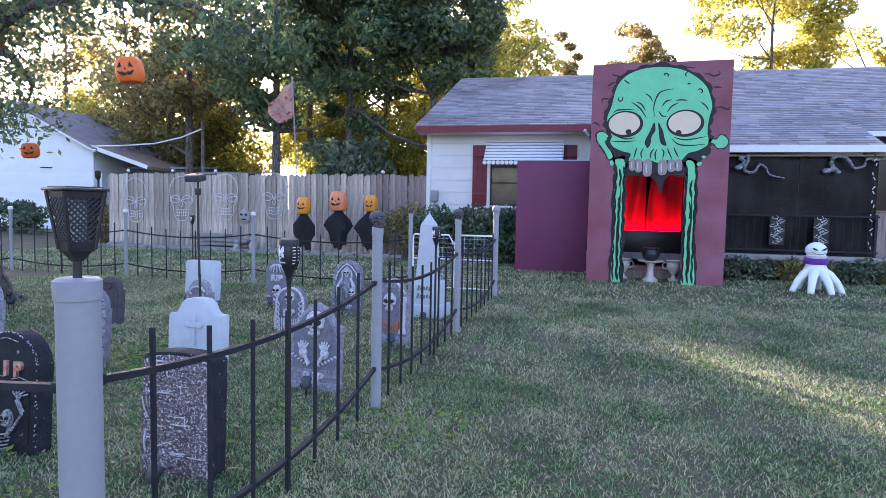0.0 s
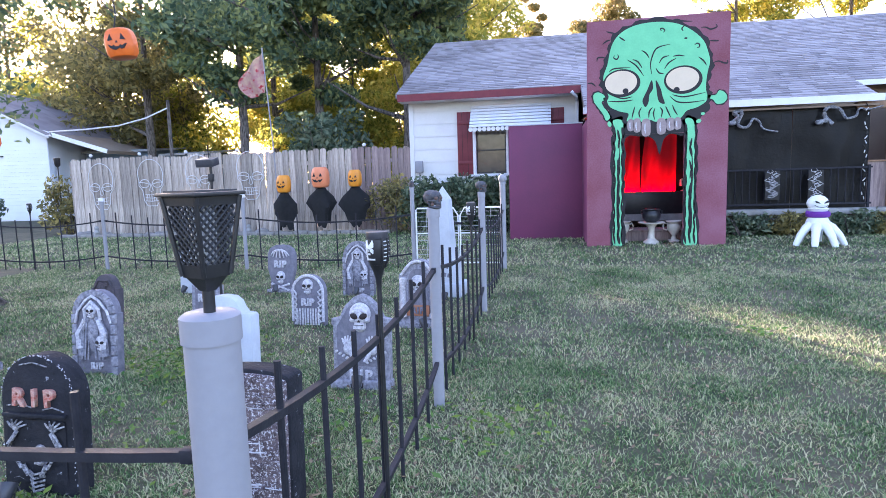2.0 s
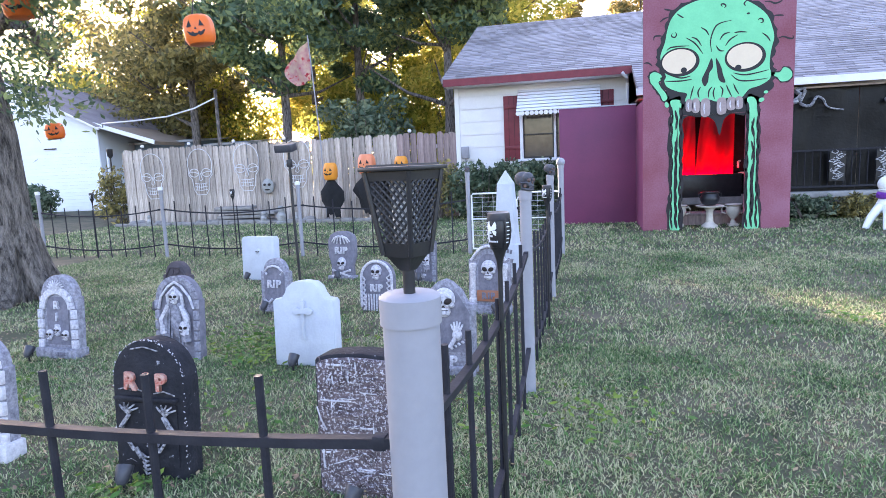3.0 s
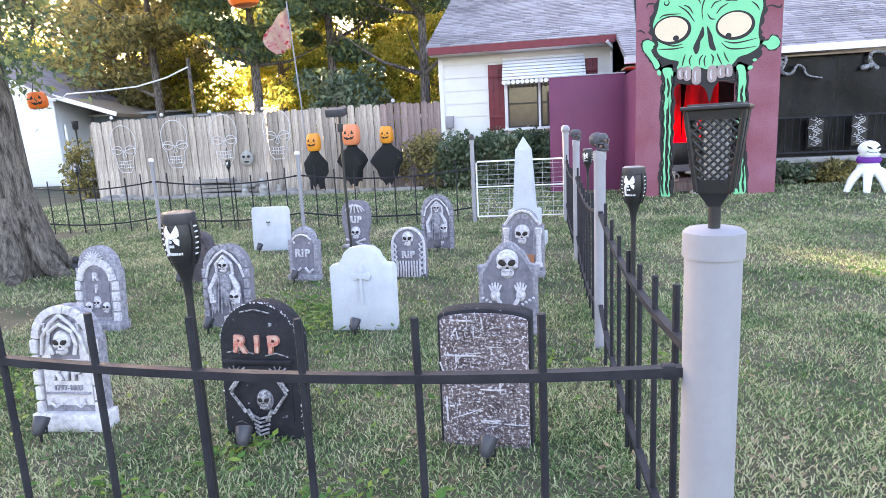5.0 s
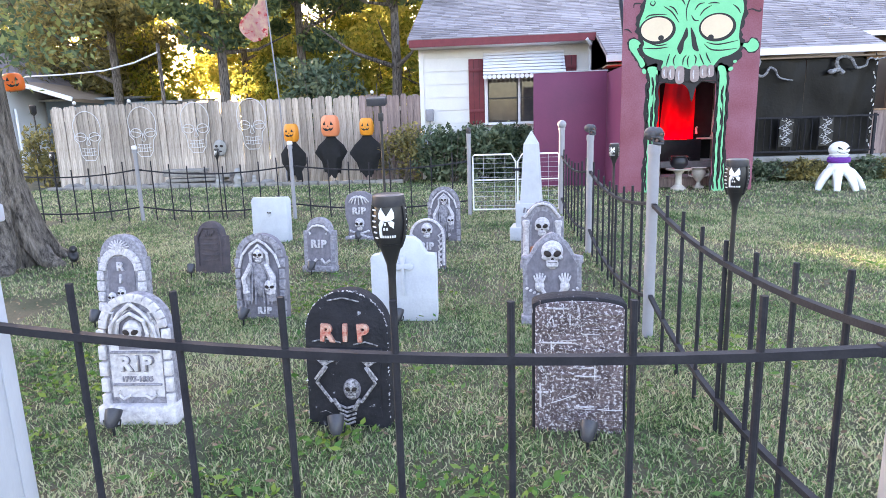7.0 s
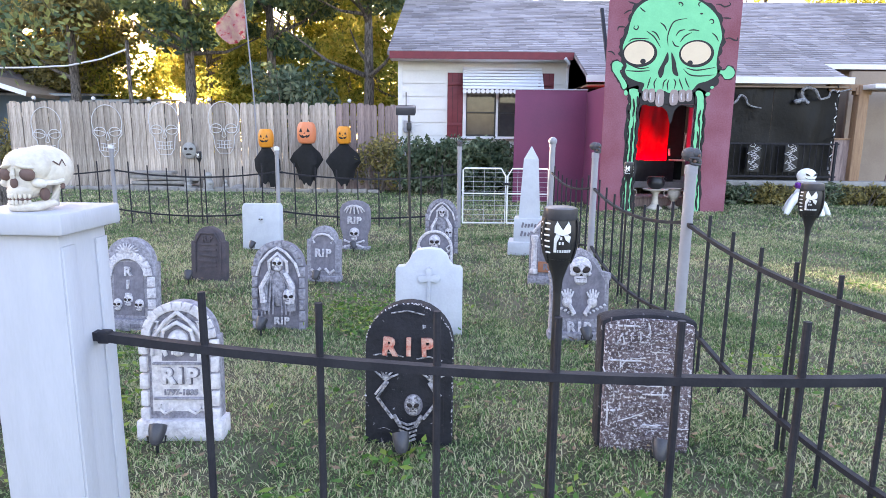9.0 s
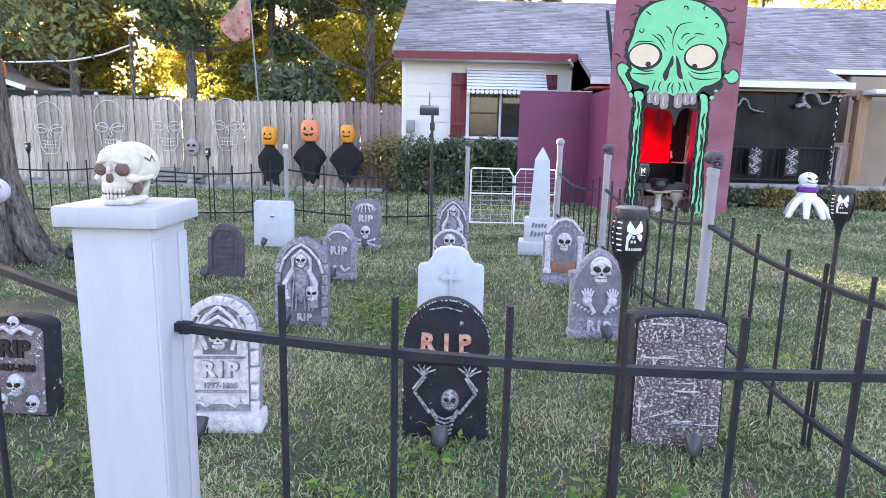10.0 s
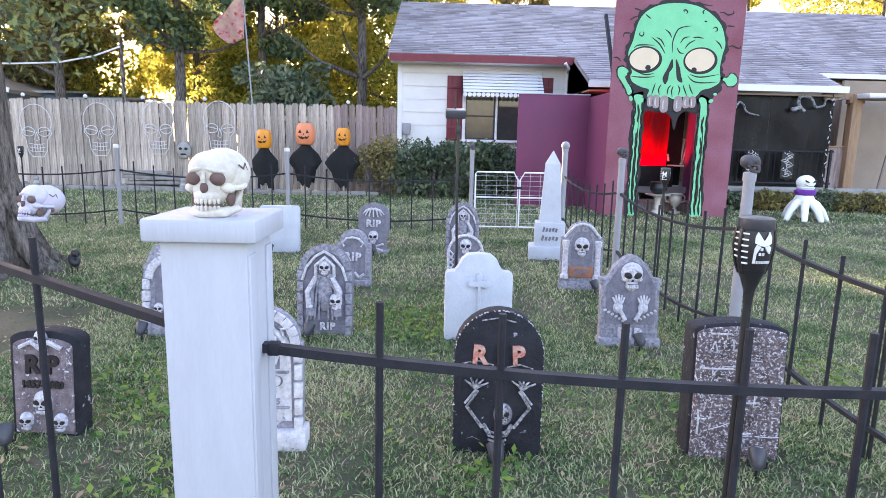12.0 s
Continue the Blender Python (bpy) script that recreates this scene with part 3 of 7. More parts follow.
sheet = thing("porch_sheet", (2.12, 12.38, 0), "black plastic sheeting hung across the porch", "plastic sheet")


def drape(bm, x0, x1, z0, z1, nx, nz, amp, seed):
    r = np.random.default_rng(seed)
    ph = r.uniform(0, 6.28, 6)
    vs = []
    for j in range(nz + 1):
        row = []
        for i in range(nx + 1):
            a, b = i / nx, j / nz
            y = amp * (math.sin(9 * a + ph[0] + 2 * b) + 0.7 * math.sin(17 * a + ph[1] - 3 * b) + 0.5 * math.sin(11 * b + 4 * a + ph[2]) + 0.4 * math.sin(31 * a * (1 - 0.4 * b) + ph[3]))
            row.append(bm.verts.new((x0 + (x1 - x0) * a, y, z0 + (z1 - z0) * b)))
        vs.append(row)
    fs = [bm.faces.new((vs[j][i], vs[j][i + 1], vs[j + 1][i + 1], vs[j + 1][i])) for j in range(nz) for i in range(nx)]
    bmesh.ops.solidify(bm, geom=fs, thickness=0.004)
    return bm


for xa, xb in ((-0.2, 1.12), (1.12, 2.36)):
    part("panel", drape(shape(), xa, xb - 0.01, 0.40, 2.2, 44, 30, 0.012, int(xa * 10 + 40)), M_tarp, sheet)
rail = thing("porch_railing", (2.12, 12.2, 0), "black metal porch railing with upright bars", "railing")
for z in (0.52, 1.14):
    part("rail", box(shape(), (1.1, 0, z), (2.5, 0.03, 0.03)), M_iron, rail)
for i in range(21):
    part("baluster", rod(shape(), (-0.1 + 0.12 * i, 0, 0.52), (-0.1 + 0.12 * i, 0, 1.14), 0.008, seg=6), M_iron, rail)
for x in (-0.1, 2.3):
    part("end_post", box(shape(), (x, 0, 0.8), (0.04, 0.04, 0.76)), M_iron, rail)

for i in range(5):
    bush(2.35 + 0.85 * i, 11.95, 1.0, 0.45, 0.36, M_leaf_rust if i % 2 else M_leaf_bush, "low mossy brown-green growth along the porch foundation", 1500, 200 + i, 0.045)

# ---- wooden boundary fence ----
wood = thing("wooden_fence", (0, 14.2, 0), "weathered grey board privacy fence", "fence", kind="structure")
pl = {}
for k, w in enumerate((0.135, 0.142, 0.15)):
    for mm in (M_plank, M_plank_brown):
        bm = shape()
        slab(bm, [(-w / 2, 0), (w / 2, 0), (w / 2, 1.86), (w / 2 - 0.03, 1.9), (-w / 2 + 0.03, 1.9), (-w / 2, 1.86)], -0.01, 0.01)
        pl[(k, mm.name)] = mesh_of("plank", bm, mm, False)
x, i, r = -12.9, 0, random.Random(3)
while x < -4.1:
    k = r.randrange(3)
    w = (0.135, 0.142, 0.15)[k]
    ob = part("plank", pl[(k, (M_plank_brown if x > -5.6 else M_plank).name)], None, wood)
    ob.matrix_basis = pose(x + w / 2, r.uniform(-0.008, 0.008), r.uniform(-0.03, 0.03), 0, r.uniform(-0.5, 0.5), 0)
    x += w + 0.011
for z in (0.4, 1.0, 1.6):
    part("rail", box(shape(), (-8.5, 0.04, z), (8.8, 0.05, 0.09)), M_plank, wood)
for x in (-12.85, -10.4, -8.0, -5.6, -4.25):
    part("post", box(shape(), (x, 0.09, 0.95), (0.09, 0.09, 1.9)), M_plank, wood)
part("return_boards", box(shape(), (-12.92, 3.0, 0.92), (0.03, 6.0, 1.84)), M_plank, wood)

# ---- neighbouring buildings ----
nb = thing("neighbour_house", (-19.2, 20.4, 0), "white vinyl-sided neighbouring house with a low roof", "house", rz=6)
bm = shape()
slab(bm, [(-9.0, 0), (0, 0), (0, 3.2), (-3.4, 4.95), (-9.0, 2.3)], 0.1, 8.0)
part("wall", bm, M_siding_n, nb)
for i in range(32):
    z0 = 0.05 + 0.135 * i
    x0, x1 = -9.0, (0 if z0 < 3.1 else -(z0 - 3.1) * 2.0)
    if x1 - x0 > 0.4 and z0 < 4.7:
        xl = x0 if z0 < 2.3 else x0 + (z0 - 2.3) * 2.4
        if x1 - xl > 0.2:
            part("siding_board", box(shape(), ((xl + x1) / 2, 0.07, z0 + 0.065), (x1 - xl, 0.02, 0.128), (4, 0, 0)), M_siding_n, nb, smooth=False)
bm = shape()
box(bm, (-1.45, 3.9, 4.03), (4.1, 8.4, 0.1), (0, 27.4, 0))
part("roof", bm, M_shingle, nb)
part("rake_board", box(shape(), (-1.45, -0.28, 3.99), (4.1, 0.03, 0.16), (0, 27.4, 0)), M_white, nb, "white rake board")
part("carport_roof", box(shape(), (1.2, 4.0, 2.82), (2.6, 8.4, 0.12), (0, 18.0, 0)), M_tan_wall, nb, "low white carport roof")
part("carport_edge", box(shape(), (1.2, -0.22, 2.85), (2.62, 0.03, 0.15), (0, 18.0, 0)), M_white, nb, "white carport fascia")
part("carport_wall", box(shape(), (1.15, 8.0, 1.1), (2.3, 0.1, 2.2)), M_shed, nb)
for x in (0.15, 2.2):
    part("carport_post", rod(shape(), (x, 0.3, 0), (x, 0.3, 2.2), 0.05), M_white, nb)
part("vent", box(shape(), (-2.0, 0.05, 2.4), (0.5, 0.06, 0.04)), M_hollow, nb)
for sx, w, z, lab in ((-17.9, 2.8, 2.6, "blue-grey metal shed with a pale roof"), (-15.0, 1.6, 2.4, "small grey shed roof behind the fence")):
    sh = thing("shed", (sx, 24.0, 0), lab, "shed")
    part("wall", box(shape(), (0, 0, z / 2), (w, 3, z)), M_shed, sh)
    part("roof", box(shape(), (0, 0, z + 0.05), (w + 0.4, 3.4, 0.07), (4, 0, 0)), M_concrete, sh)


# ---- painted skull facade over the entrance ----
FX, FY = -0.41, 10.6
fac = thing("skull_facade", (FX, FY, 0), "maroon plywood entrance front painted with a green skull", "facade")
fac.scale = (0.986, 1.0, 0.99)
board = shape()
f = slab(board, [(0, 0), (0.57, 0), (0.57, 1.78), (1.49, 1.78), (1.49, 0), (2.14, 0), (2.14, 3.57), (0, 3.55)], 0, 0.03)
part("board", board, M_maroon, fac)


def smooth_loop(pts, k=4, closed=True):
    out, n = [], len(pts)
    for i in range(n if closed else n - 1):
        p = [Vector(pts[(i + d) % n] if closed else pts[min(max(i + d, 0), n - 1)]) for d in (-1, 0, 1, 2)]
        for j in range(k):
            t = j / k
            out.append(tuple(0.5 * (2 * p[1] + (p[2] - p[0]) * t + (2 * p[0] - 5 * p[1] + 4 * p[2] - p[3]) * t * t + (3 * p[1] - p[0] - 3 * p[2] + p[3]) * t ** 3)))
    return out if closed else out + [tuple(pts[-1])]


def paint(name, pts, layer, material, label="", rim=0.0, k=4):
    """A coat of paint with its own outline, a hair thicker for each coat; rim adds a wobbly black edge behind it."""
    loop = smooth_loop(pts, k)
    if rim:
        cx = sum(p[0] for p in loop) / len(loop)
        edge = []
        n = len(loop)
        for i, p in enumerate(loop):
            q, r = loop[i - 1], loop[(i + 1) % n]
            nx, nz = r[1] - q[1], q[0] - r[0]
            ln = math.hypot(nx, nz) or 1
            area = sum(a[0] * b[1] - b[0] * a[1] for a, b in zip(loop, loop[1:]))
            sg = 1 if area > 0 else -1
            w = rim * (1 + 0.35 * math.sin(i * 1.9) + 0.25 * math.sin(i * 0.7))
            edge.append((p[0] + sg * nx / ln * w, p[1] + sg * nz / ln * w))
        part("outline", slab(shape(), edge, -0.002 - 0.002 * layer, 0.0), M_ink, fac, smooth=False)
    return part(name, slab(shape(), loop, -0.004 - 0.002 * layer, 0.0), material, fac, label, smooth=False)


def ribbon(name, pts, width, layer, material=None):
    """A brush line, tapered at both ends."""
    c = smooth_loop(pts, 5, closed=False)
    bm = shape()
    a, b = [], []
    for i, p in enumerate(c):
        q, r = Vector(c[max(i - 1, 0)]), Vector(c[min(i + 1, len(c) - 1)])
        d = (r - q).normalized()
        w = width * (0.25 + 0.75 * math.sin(math.pi * min(1, max(0, i / (len(c) - 1)))))
        a.append((p[0] - d.y * w / 2, p[1] + d.x * w / 2))
        b.append((p[0] + d.y * w / 2, p[1] - d.x * w / 2))
    return part(name, slab(bm, a + b[::-1], -0.004 - 0.002 * layer, 0.0), material or M_ink, fac, smooth=False)


def oval(cx, cz, rx, rz, n=14, turn=0.0):
    c, s = math.cos(turn), math.sin(turn)
    return [(cx + rx * math.cos(a) * c - rz * math.sin(a) * s, cz + rx * math.cos(a) * s + rz * math.sin(a) * c) for a in [2 * math.pi * i / n for i in range(n)]]


paint("mouth_shadow", [(0.5, 2.0), (0.66, 2.03), (1.45, 2.01), (1.56, 1.93), (1.53, 1.8), (1.49, 1.785), (0.57, 1.785), (0.52, 1.86)], 0, M_ink, k=3)
bm = slab(shape(), smooth_loop([(0.575, 1.9), (1.485, 1.9), (1.485, 1.74), (1.40, 1.75), (1.28, 1.77), (1.18, 1.68), (1.125, 1.46), (1.06, 1.66), (0.94, 1.75), (0.8, 1.75), (0.66, 1.77), (0.575, 1.72)], 3), 0.012, 0.028)
part("throat_valance", bm, M_ink, fac, "ragged black cloth under the teeth")
paint("jaw_drip", [(0.405, 2.015), (0.43, 1.865), (0.41, 1.68), (0.42, 1.15), (0.415, 0.6), (0.41, 0.4), (0.41, 0.02), (0.555, 0.02), (0.55, 0.4), (0.562, 0.6), (0.55, 0.99), (0.56, 1.2), (0.55, 1.56), (0.56, 1.86), (0.55, 2.01)], 1, M_mint, "mint green slime drip", 0.038)
paint("jaw_drip", [(1.50, 1.985), (1.54, 1.77), (1.525, 1.24), (1.53, 0.88), (1.525, 0.3), (1.51, 0.02), (1.70, 0.02), (1.684, 0.39), (1.646, 0.75), (1.652, 1.11), (1.657, 1.47), (1.65, 1.8), (1.61, 1.98)], 1, M_mint, "mint green slime drip", 0.038)
paint("drip_gap", [(0.497, 1.86), (0.503, 1.5), (0.467, 1.3), (0.481, 1.09), (0.464, 0.91), (0.463, 0.49), (0.487, 0.25), (0.494, 0.49), (0.504, 0.79), (0.513, 0.99), (0.502, 1.2), (0.516, 1.38)], 2, M_ink)
paint("drip_gap", [(1.564, 1.65), (1.603, 1.41), (1.605, 1.2), (1.59, 0.87), (1.567, 0.73), (1.575, 0.5), (1.61, 0.2), (1.63, 0.45), (1.61, 0.7), (1.624, 0.93), (1.63, 1.17), (1.611, 1.47)], 2, M_ink)
for x0, top, seed in ((0.425, 1.9, 1), (0.492, 1.84, 2), (0.552, 1.88, 3), (1.515, 1.9, 4), (1.59, 1.78, 5), (1.66, 1.86, 6)):
    r = random.Random(seed)
    zs = [top - (top - 0.06) * i / 15 for i in range(16)]
    xs = [x0 + (0.016 if i % 2 else -0.014) * r.uniform(0.4, 1.2) for i in range(16)]
    for i in range(15):
        if seed in (2, 5) and r.random() < 0.2:
            continue
        ribbon("drip_line", [(xs[i], zs[i] + 0.03), ((xs[i] + xs[i + 1]) / 2, (zs[i] + zs[i + 1]) / 2), (xs[i + 1], zs[i + 1] - 0.03)], r.uniform(0.026, 0.046), 3)
paint("jaw_shadow", [(0.36, 2.2), (0.5, 2.2), (0.66, 2.14), (0.66, 1.98), (0.56, 1.9), (0.4, 1.96), (0.33, 2.08)], 0, M_ink)
paint("jaw_shadow", [(1.4, 2.14), (1.6, 2.2), (1.83, 2.22), (1.86, 2.12), (1.74, 2.02), (1.68, 1.9), (1.5, 1.9), (1.44, 2.0)], 0, M_ink)
paint("slime_drop", oval(1.76, 2.06, 0.03, 0.022, 8), 2, M_mint)
paint("slime_drop", oval(1.70, 1.95, 0.04, 0.03, 8, 0.4), 2, M_mint)
paint("slime_drop", oval(0.35, 1.96, 0.03, 0.045, 8, 0.3), 2, M_mint)
paint("ear_bone", [(0.103, 2.43), (0.173, 2.465), (0.263, 2.42), (0.282, 2.35), (0.227, 2.31), (0.27, 2.22), (0.33, 2.14), (0.36, 2.06), (0.30, 2.02), (0.25, 2.12), (0.174, 2.23), (0.11, 2.32)], 1, M_mint, "", 0.022)
paint("ear_bone", [(1.80, 2.35), (1.933, 2.33), (1.996, 2.4), (2.08, 2.36), (2.11, 2.28), (2.06, 2.21), (1.962, 2.2), (1.9, 2.27), (1.80, 2.3)], 1, M_mint, "", 0.018)
paint("skull_face", [(0.258, 2.72), (0.319, 2.89), (0.351, 3.06), (0.4, 3.21), (0.493, 3.33), (0.632, 3.415), (0.83, 3.47), (1.12, 3.48), (1.38, 3.43), (1.59, 3.315), (1.75, 3.16), (1.82, 2.99), (1.85, 2.84), (1.82, 2.7), (1.80, 2.54), (1.8, 2.42), (1.82, 2.33), (1.8, 2.24), (1.67, 2.16), (1.53, 2.12), (1.46, 2.04), (1.4, 1.98), (1.32, 1.965), (1.22, 2.01), (1.147, 1.965), (1.045, 1.97), (0.97, 2.0), (0.87, 1.965), (0.78, 2.01), (0.7, 1.975), (0.615, 2.0), (0.645, 2.11), (0.51, 2.15), (0.36, 2.225), (0.313, 2.32), (0.337, 2.39), (0.28, 2.53), (0.26, 2.62)], 2, M_mint, "mint green painted skull", 0.055, 3)
for ex, ez, px, pz in ((0.525, 2.596, 0.595, 2.462), (1.45, 2.60, 1.365, 2.442)):
    paint("eye_rim", oval(ex + 0.01, ez - 0.01, 0.285, 0.215, 14, 0.03), 3, M_ink)
    paint("eye", oval(ex, ez, 0.245, 0.18, 14, 0.05), 4, M_cream, "cream painted eye")
    paint("pupil", oval(px, pz, 0.045, 0.042, 10), 5, M_ink)
paint("nostril", [(0.989, 2.61), (0.926, 2.465), (0.862, 2.33), (0.858, 2.27), (0.9, 2.2), (0.945, 2.27), (0.96, 2.39), (1.012, 2.48)], 3, M_ink)
paint("nostril", [(1.052, 2.61), (1.066, 2.45), (1.1, 2.28), (1.19, 2.24), (1.152, 2.37), (1.128, 2.47)], 3, M_ink)
for tx, tz, w, h in ((0.677, 1.925, 0.05, 0.085), (0.773, 1.915, 0.055, 0.1), (0.912, 1.875, 0.068, 0.125), (1.143, 1.885, 0.068, 0.115), (1.28, 1.915, 0.06, 0.09), (1.386, 1.92, 0.055, 0.085)):
    paint("tooth_outline", oval(tx, tz, w + 0.018, h + 0.018, 10), 3, M_ink)
    paint("tooth", [(tx - w * 0.8, tz + h), (tx + w * 0.8, tz + h), (tx + w, tz - h * 0.6), (tx + w * 0.4, tz - h), (tx - w * 0.5, tz - h), (tx - w, tz - h * 0.5)], 4, M_tooth)
    ribbon("tooth_light", [(tx - w * 0.2, tz + h * 0.6), (tx - w * 0.3, tz), (tx - w * 0.1, tz - h * 0.7)], 0.022, 5, M_stone_relief)
WR = (((0.99, 2.70), (0.972, 2.87), (1.03, 3.05), (1.115, 3.11), (1.264, 3.135)), ((0.834, 3.07), (0.904, 3.02), (0.952, 2.94)), ((0.62, 2.94), (0.756, 2.84), (0.869, 2.68)), ((0.7, 2.94), (0.78, 2.9), (0.846, 2.8)),
      ((1.1, 2.86), (1.155, 2.94), (1.246, 2.965)), ((1.18, 2.77), (1.247, 2.86), (1.354, 2.92)), ((1.3, 2.95), (1.386, 2.96), (1.48, 2.945)), ((0.489, 3.3), (0.54, 3.26), (0.586, 3.23)))
WR2 = (((1.45, 3.32), (1.43, 3.36), (1.47, 3.4)), ((1.05, 2.79), (1.1, 2.715), (1.17, 2.7)), ((0.328, 2.317), (0.53, 2.305), (0.718, 2.32)), ((0.394, 2.4), (0.557, 2.35), (0.7, 2.37)), ((1.266, 2.35), (1.374, 2.26), (1.55, 2.24), (1.78, 2.26)),
       ((1.3, 2.37), (1.485, 2.33), (1.79, 2.38)), ((0.952, 2.03), (0.96, 2.13), (1.007, 2.19)), ((0.693, 2.03), (0.716, 2.13), (0.74, 2.216)), ((0.822, 2.03), (0.803, 2.12), (0.842, 2.2)), ((1.041, 2.0), (1.022, 2.1), (1.046, 2.18)))
WR3 = (((1.139, 2.03), (1.155, 2.13), (1.118, 2.19)), ((1.286, 2.02), (1.238, 2.12), (1.204, 2.2)), ((1.386, 2.05), (1.338, 2.13), (1.304, 2.215)), ((1.13, 3.34), (1.112, 3.373), (1.147, 3.378), (1.178, 3.347), (1.154, 3.318)),
       ((1.62, 3.1), (1.65, 3.124), (1.688, 3.108), (1.69, 3.07), (1.654, 3.06)), ((0.426, 3.02), (0.414, 2.98), (0.459, 2.957), (0.486, 2.995), (0.469, 3.03)), ((1.68, 2.92), (1.754, 2.86), (1.8, 2.785)), ((0.342, 2.766), (0.4, 2.81), (0.526, 2.82), (0.67, 2.816)))
for line in WR + WR2 + WR3:
    ribbon("wrinkle", line, 0.022, 3)
for line in (((0.24, 3.2), (0.31, 3.246), (0.367, 3.26)), ((0.3, 3.39), (0.36, 3.37), (0.42, 3.357)), ((0.157, 2.936), (0.167, 2.995), (0.239, 3.0), (0.283, 2.99)), ((0.01, 2.61), (0.077, 2.61), (0.138, 2.56)),
             ((1.71, 3.356), (1.78, 3.354), (1.854, 3.32), (1.94, 3.35), (1.92, 3.395)), ((1.84, 3.15), (1.91, 3.147), (1.976, 3.14)), ((1.873, 2.81), (1.97, 2.84), (2.05, 2.81), (2.105, 2.806), (2.1, 2.85)), ((1.29, 3.49), (1.35, 3.5), (1.44, 3.47), (1.584, 3.456))):
    ribbon("stray_hair", line, 0.024, 0)
part("mole", slab(shape(), oval(1.49, 3.21, 0.025, 0.014, 8), -0.011, 0), M_ink, fac)
for x in (0.02, 2.12):
    part("side_wall", box(shape(), (x, 0.93, 1.03), (0.03, 1.8, 2.06)), M_maroon2, fac, "purple painted side board")
for x in (0.1, 2.04):
    part("brace", box(shape(), (x, 0.5, 2.75), (0.05, 0.06, 1.7), (-33, 0, 0)), M_black_plastic, fac)
wing = thing("purple_screen", (-1.74, 11.9, 0), "purple painted plywood screen beside the entrance", "screen")
part("board", box(shape(), (0.66, 0, 1.035), (1.32, 0.025, 2.07), bevel=0.003), M_maroon2, wing)
part("top_cap", box(shape(), (0.66, 0, 2.08), (1.34, 0.05, 0.018)), M_stone_pale, wing)
part("frame_post", box(shape(), (0.05, 0.05, 1.0), (0.05, 0.07, 2.0)), M_plank, wing)

# inside the mouth
cur = thing("fabric_flame_lamp", (0.66, 12.36, 0.39), "red cloth flames lit from a black trough", "fire decoration")
for xa, xb, seed in ((-0.70, -0.02, 8), (0.0, 0.62, 9)):
    bm = drape(shape(), xa, xb, 0.405, 1.79, 26, 24, 0.02, seed)
    for vert in bm.verts:
        a = (vert.co.x - xa) / (xb - xa)
        rise = (vert.co.z - 0.405) / 1.385
        vert.co.x += 0.10 * rise * rise * (0.5 - a) + 0.05 * rise * rise
        vert.co.z -= 0.34 * rise * (abs(a - 0.72) ** 1.6)
        vert.co.y += 0.05 * math.sin(7 * a + seed) * rise
    part("cloth", bm, M_red_cloth, cur, "red cloth lit from below")
bm = shape()
box(bm, (0, -0.085, 0.205), (1.48, 0.02, 0.41), bevel=0.004)
box(bm, (0, 0.06, 0.19), (1.48, 0.02, 0.38), bevel=0.004)
box(bm, (0, -0.012, 0.012), (1.46, 0.13, 0.024))
for x in (-0.73, 0.73):
    box(bm, (x, -0.012, 0.2), (0.02, 0.125, 0.38))
part("trough", bm, M_black_plastic, cur, "black trough")
# black sheet added behind the flames so the entrance reads dark
dark = thing("dark_depth_sheet", (0.28, 12.9, 0), "added black sheet filling the dark depth of the entrance", "cloth")
part("cloth", drape(shape(), -0.7, 1.5, 0.36, 2.2, 40, 10, 0.01, 10), M_cloth_black, dark)
step = thing("entrance_step", (0.65, 11.55, 0), "dark worn wooden step inside the entrance", "step")
part("tread", box(shape(), (0, 0.0, 0.17), (1.9, 0.5, 0.04), bevel=0.006), M_plank_brown, step)
part("riser", box(shape(), (0, -0.22, 0.075), (1.9, 0.03, 0.15)), M_plank_brown, step)
red = bpy.data.lights.new("red_floodlight", "AREA")
red.energy, red.color, red.shape, red.size, red.size_y = 7.5, (1.0, 0.02, 0.03), "RECTANGLE", 1.36, 0.04
lamp = new("red_floodlight", red)
lamp.matrix_world = look((0.66, 12.305, 0.755), (0.66, 12.36, 1.15))


def urn(x, y, z=0.0):
    t = thing("urn", (x, y, z), "cream two-handled garden urn", "urn", group="urns in the entrance")
    part("foot", box(shape(), (0, 0, 0.02), (0.15, 0.15, 0.04), bevel=0.005), M_urn, t)
    part("bowl", lathe(shape(), [(0.05, 0.04), (0.035, 0.08), (0.03, 0.11), (0.055, 0.14), (0.1, 0.2), (0.115, 0.26), (0.1, 0.31), (0.12, 0.34), (0.135, 0.35), (0.12, 0.355), (0.095, 0.33)]), M_urn, t)
    for s in (-1, 1):
        part("handle", tube(shape(), [(s * 0.1, 0, 0.3), (s * 0.15, 0, 0.32), (s * 0.175, 0, 0.28), (s * 0.165, 0, 0.22), (s * 0.105, 0, 0.2)], 0.012, 8), M_urn, t)
    part("lining", lathe(shape(), [(0.09, 0.325), (0.02, 0.33), (0.001, 0.332)]), M_purple, t, "purple lining")
    return t


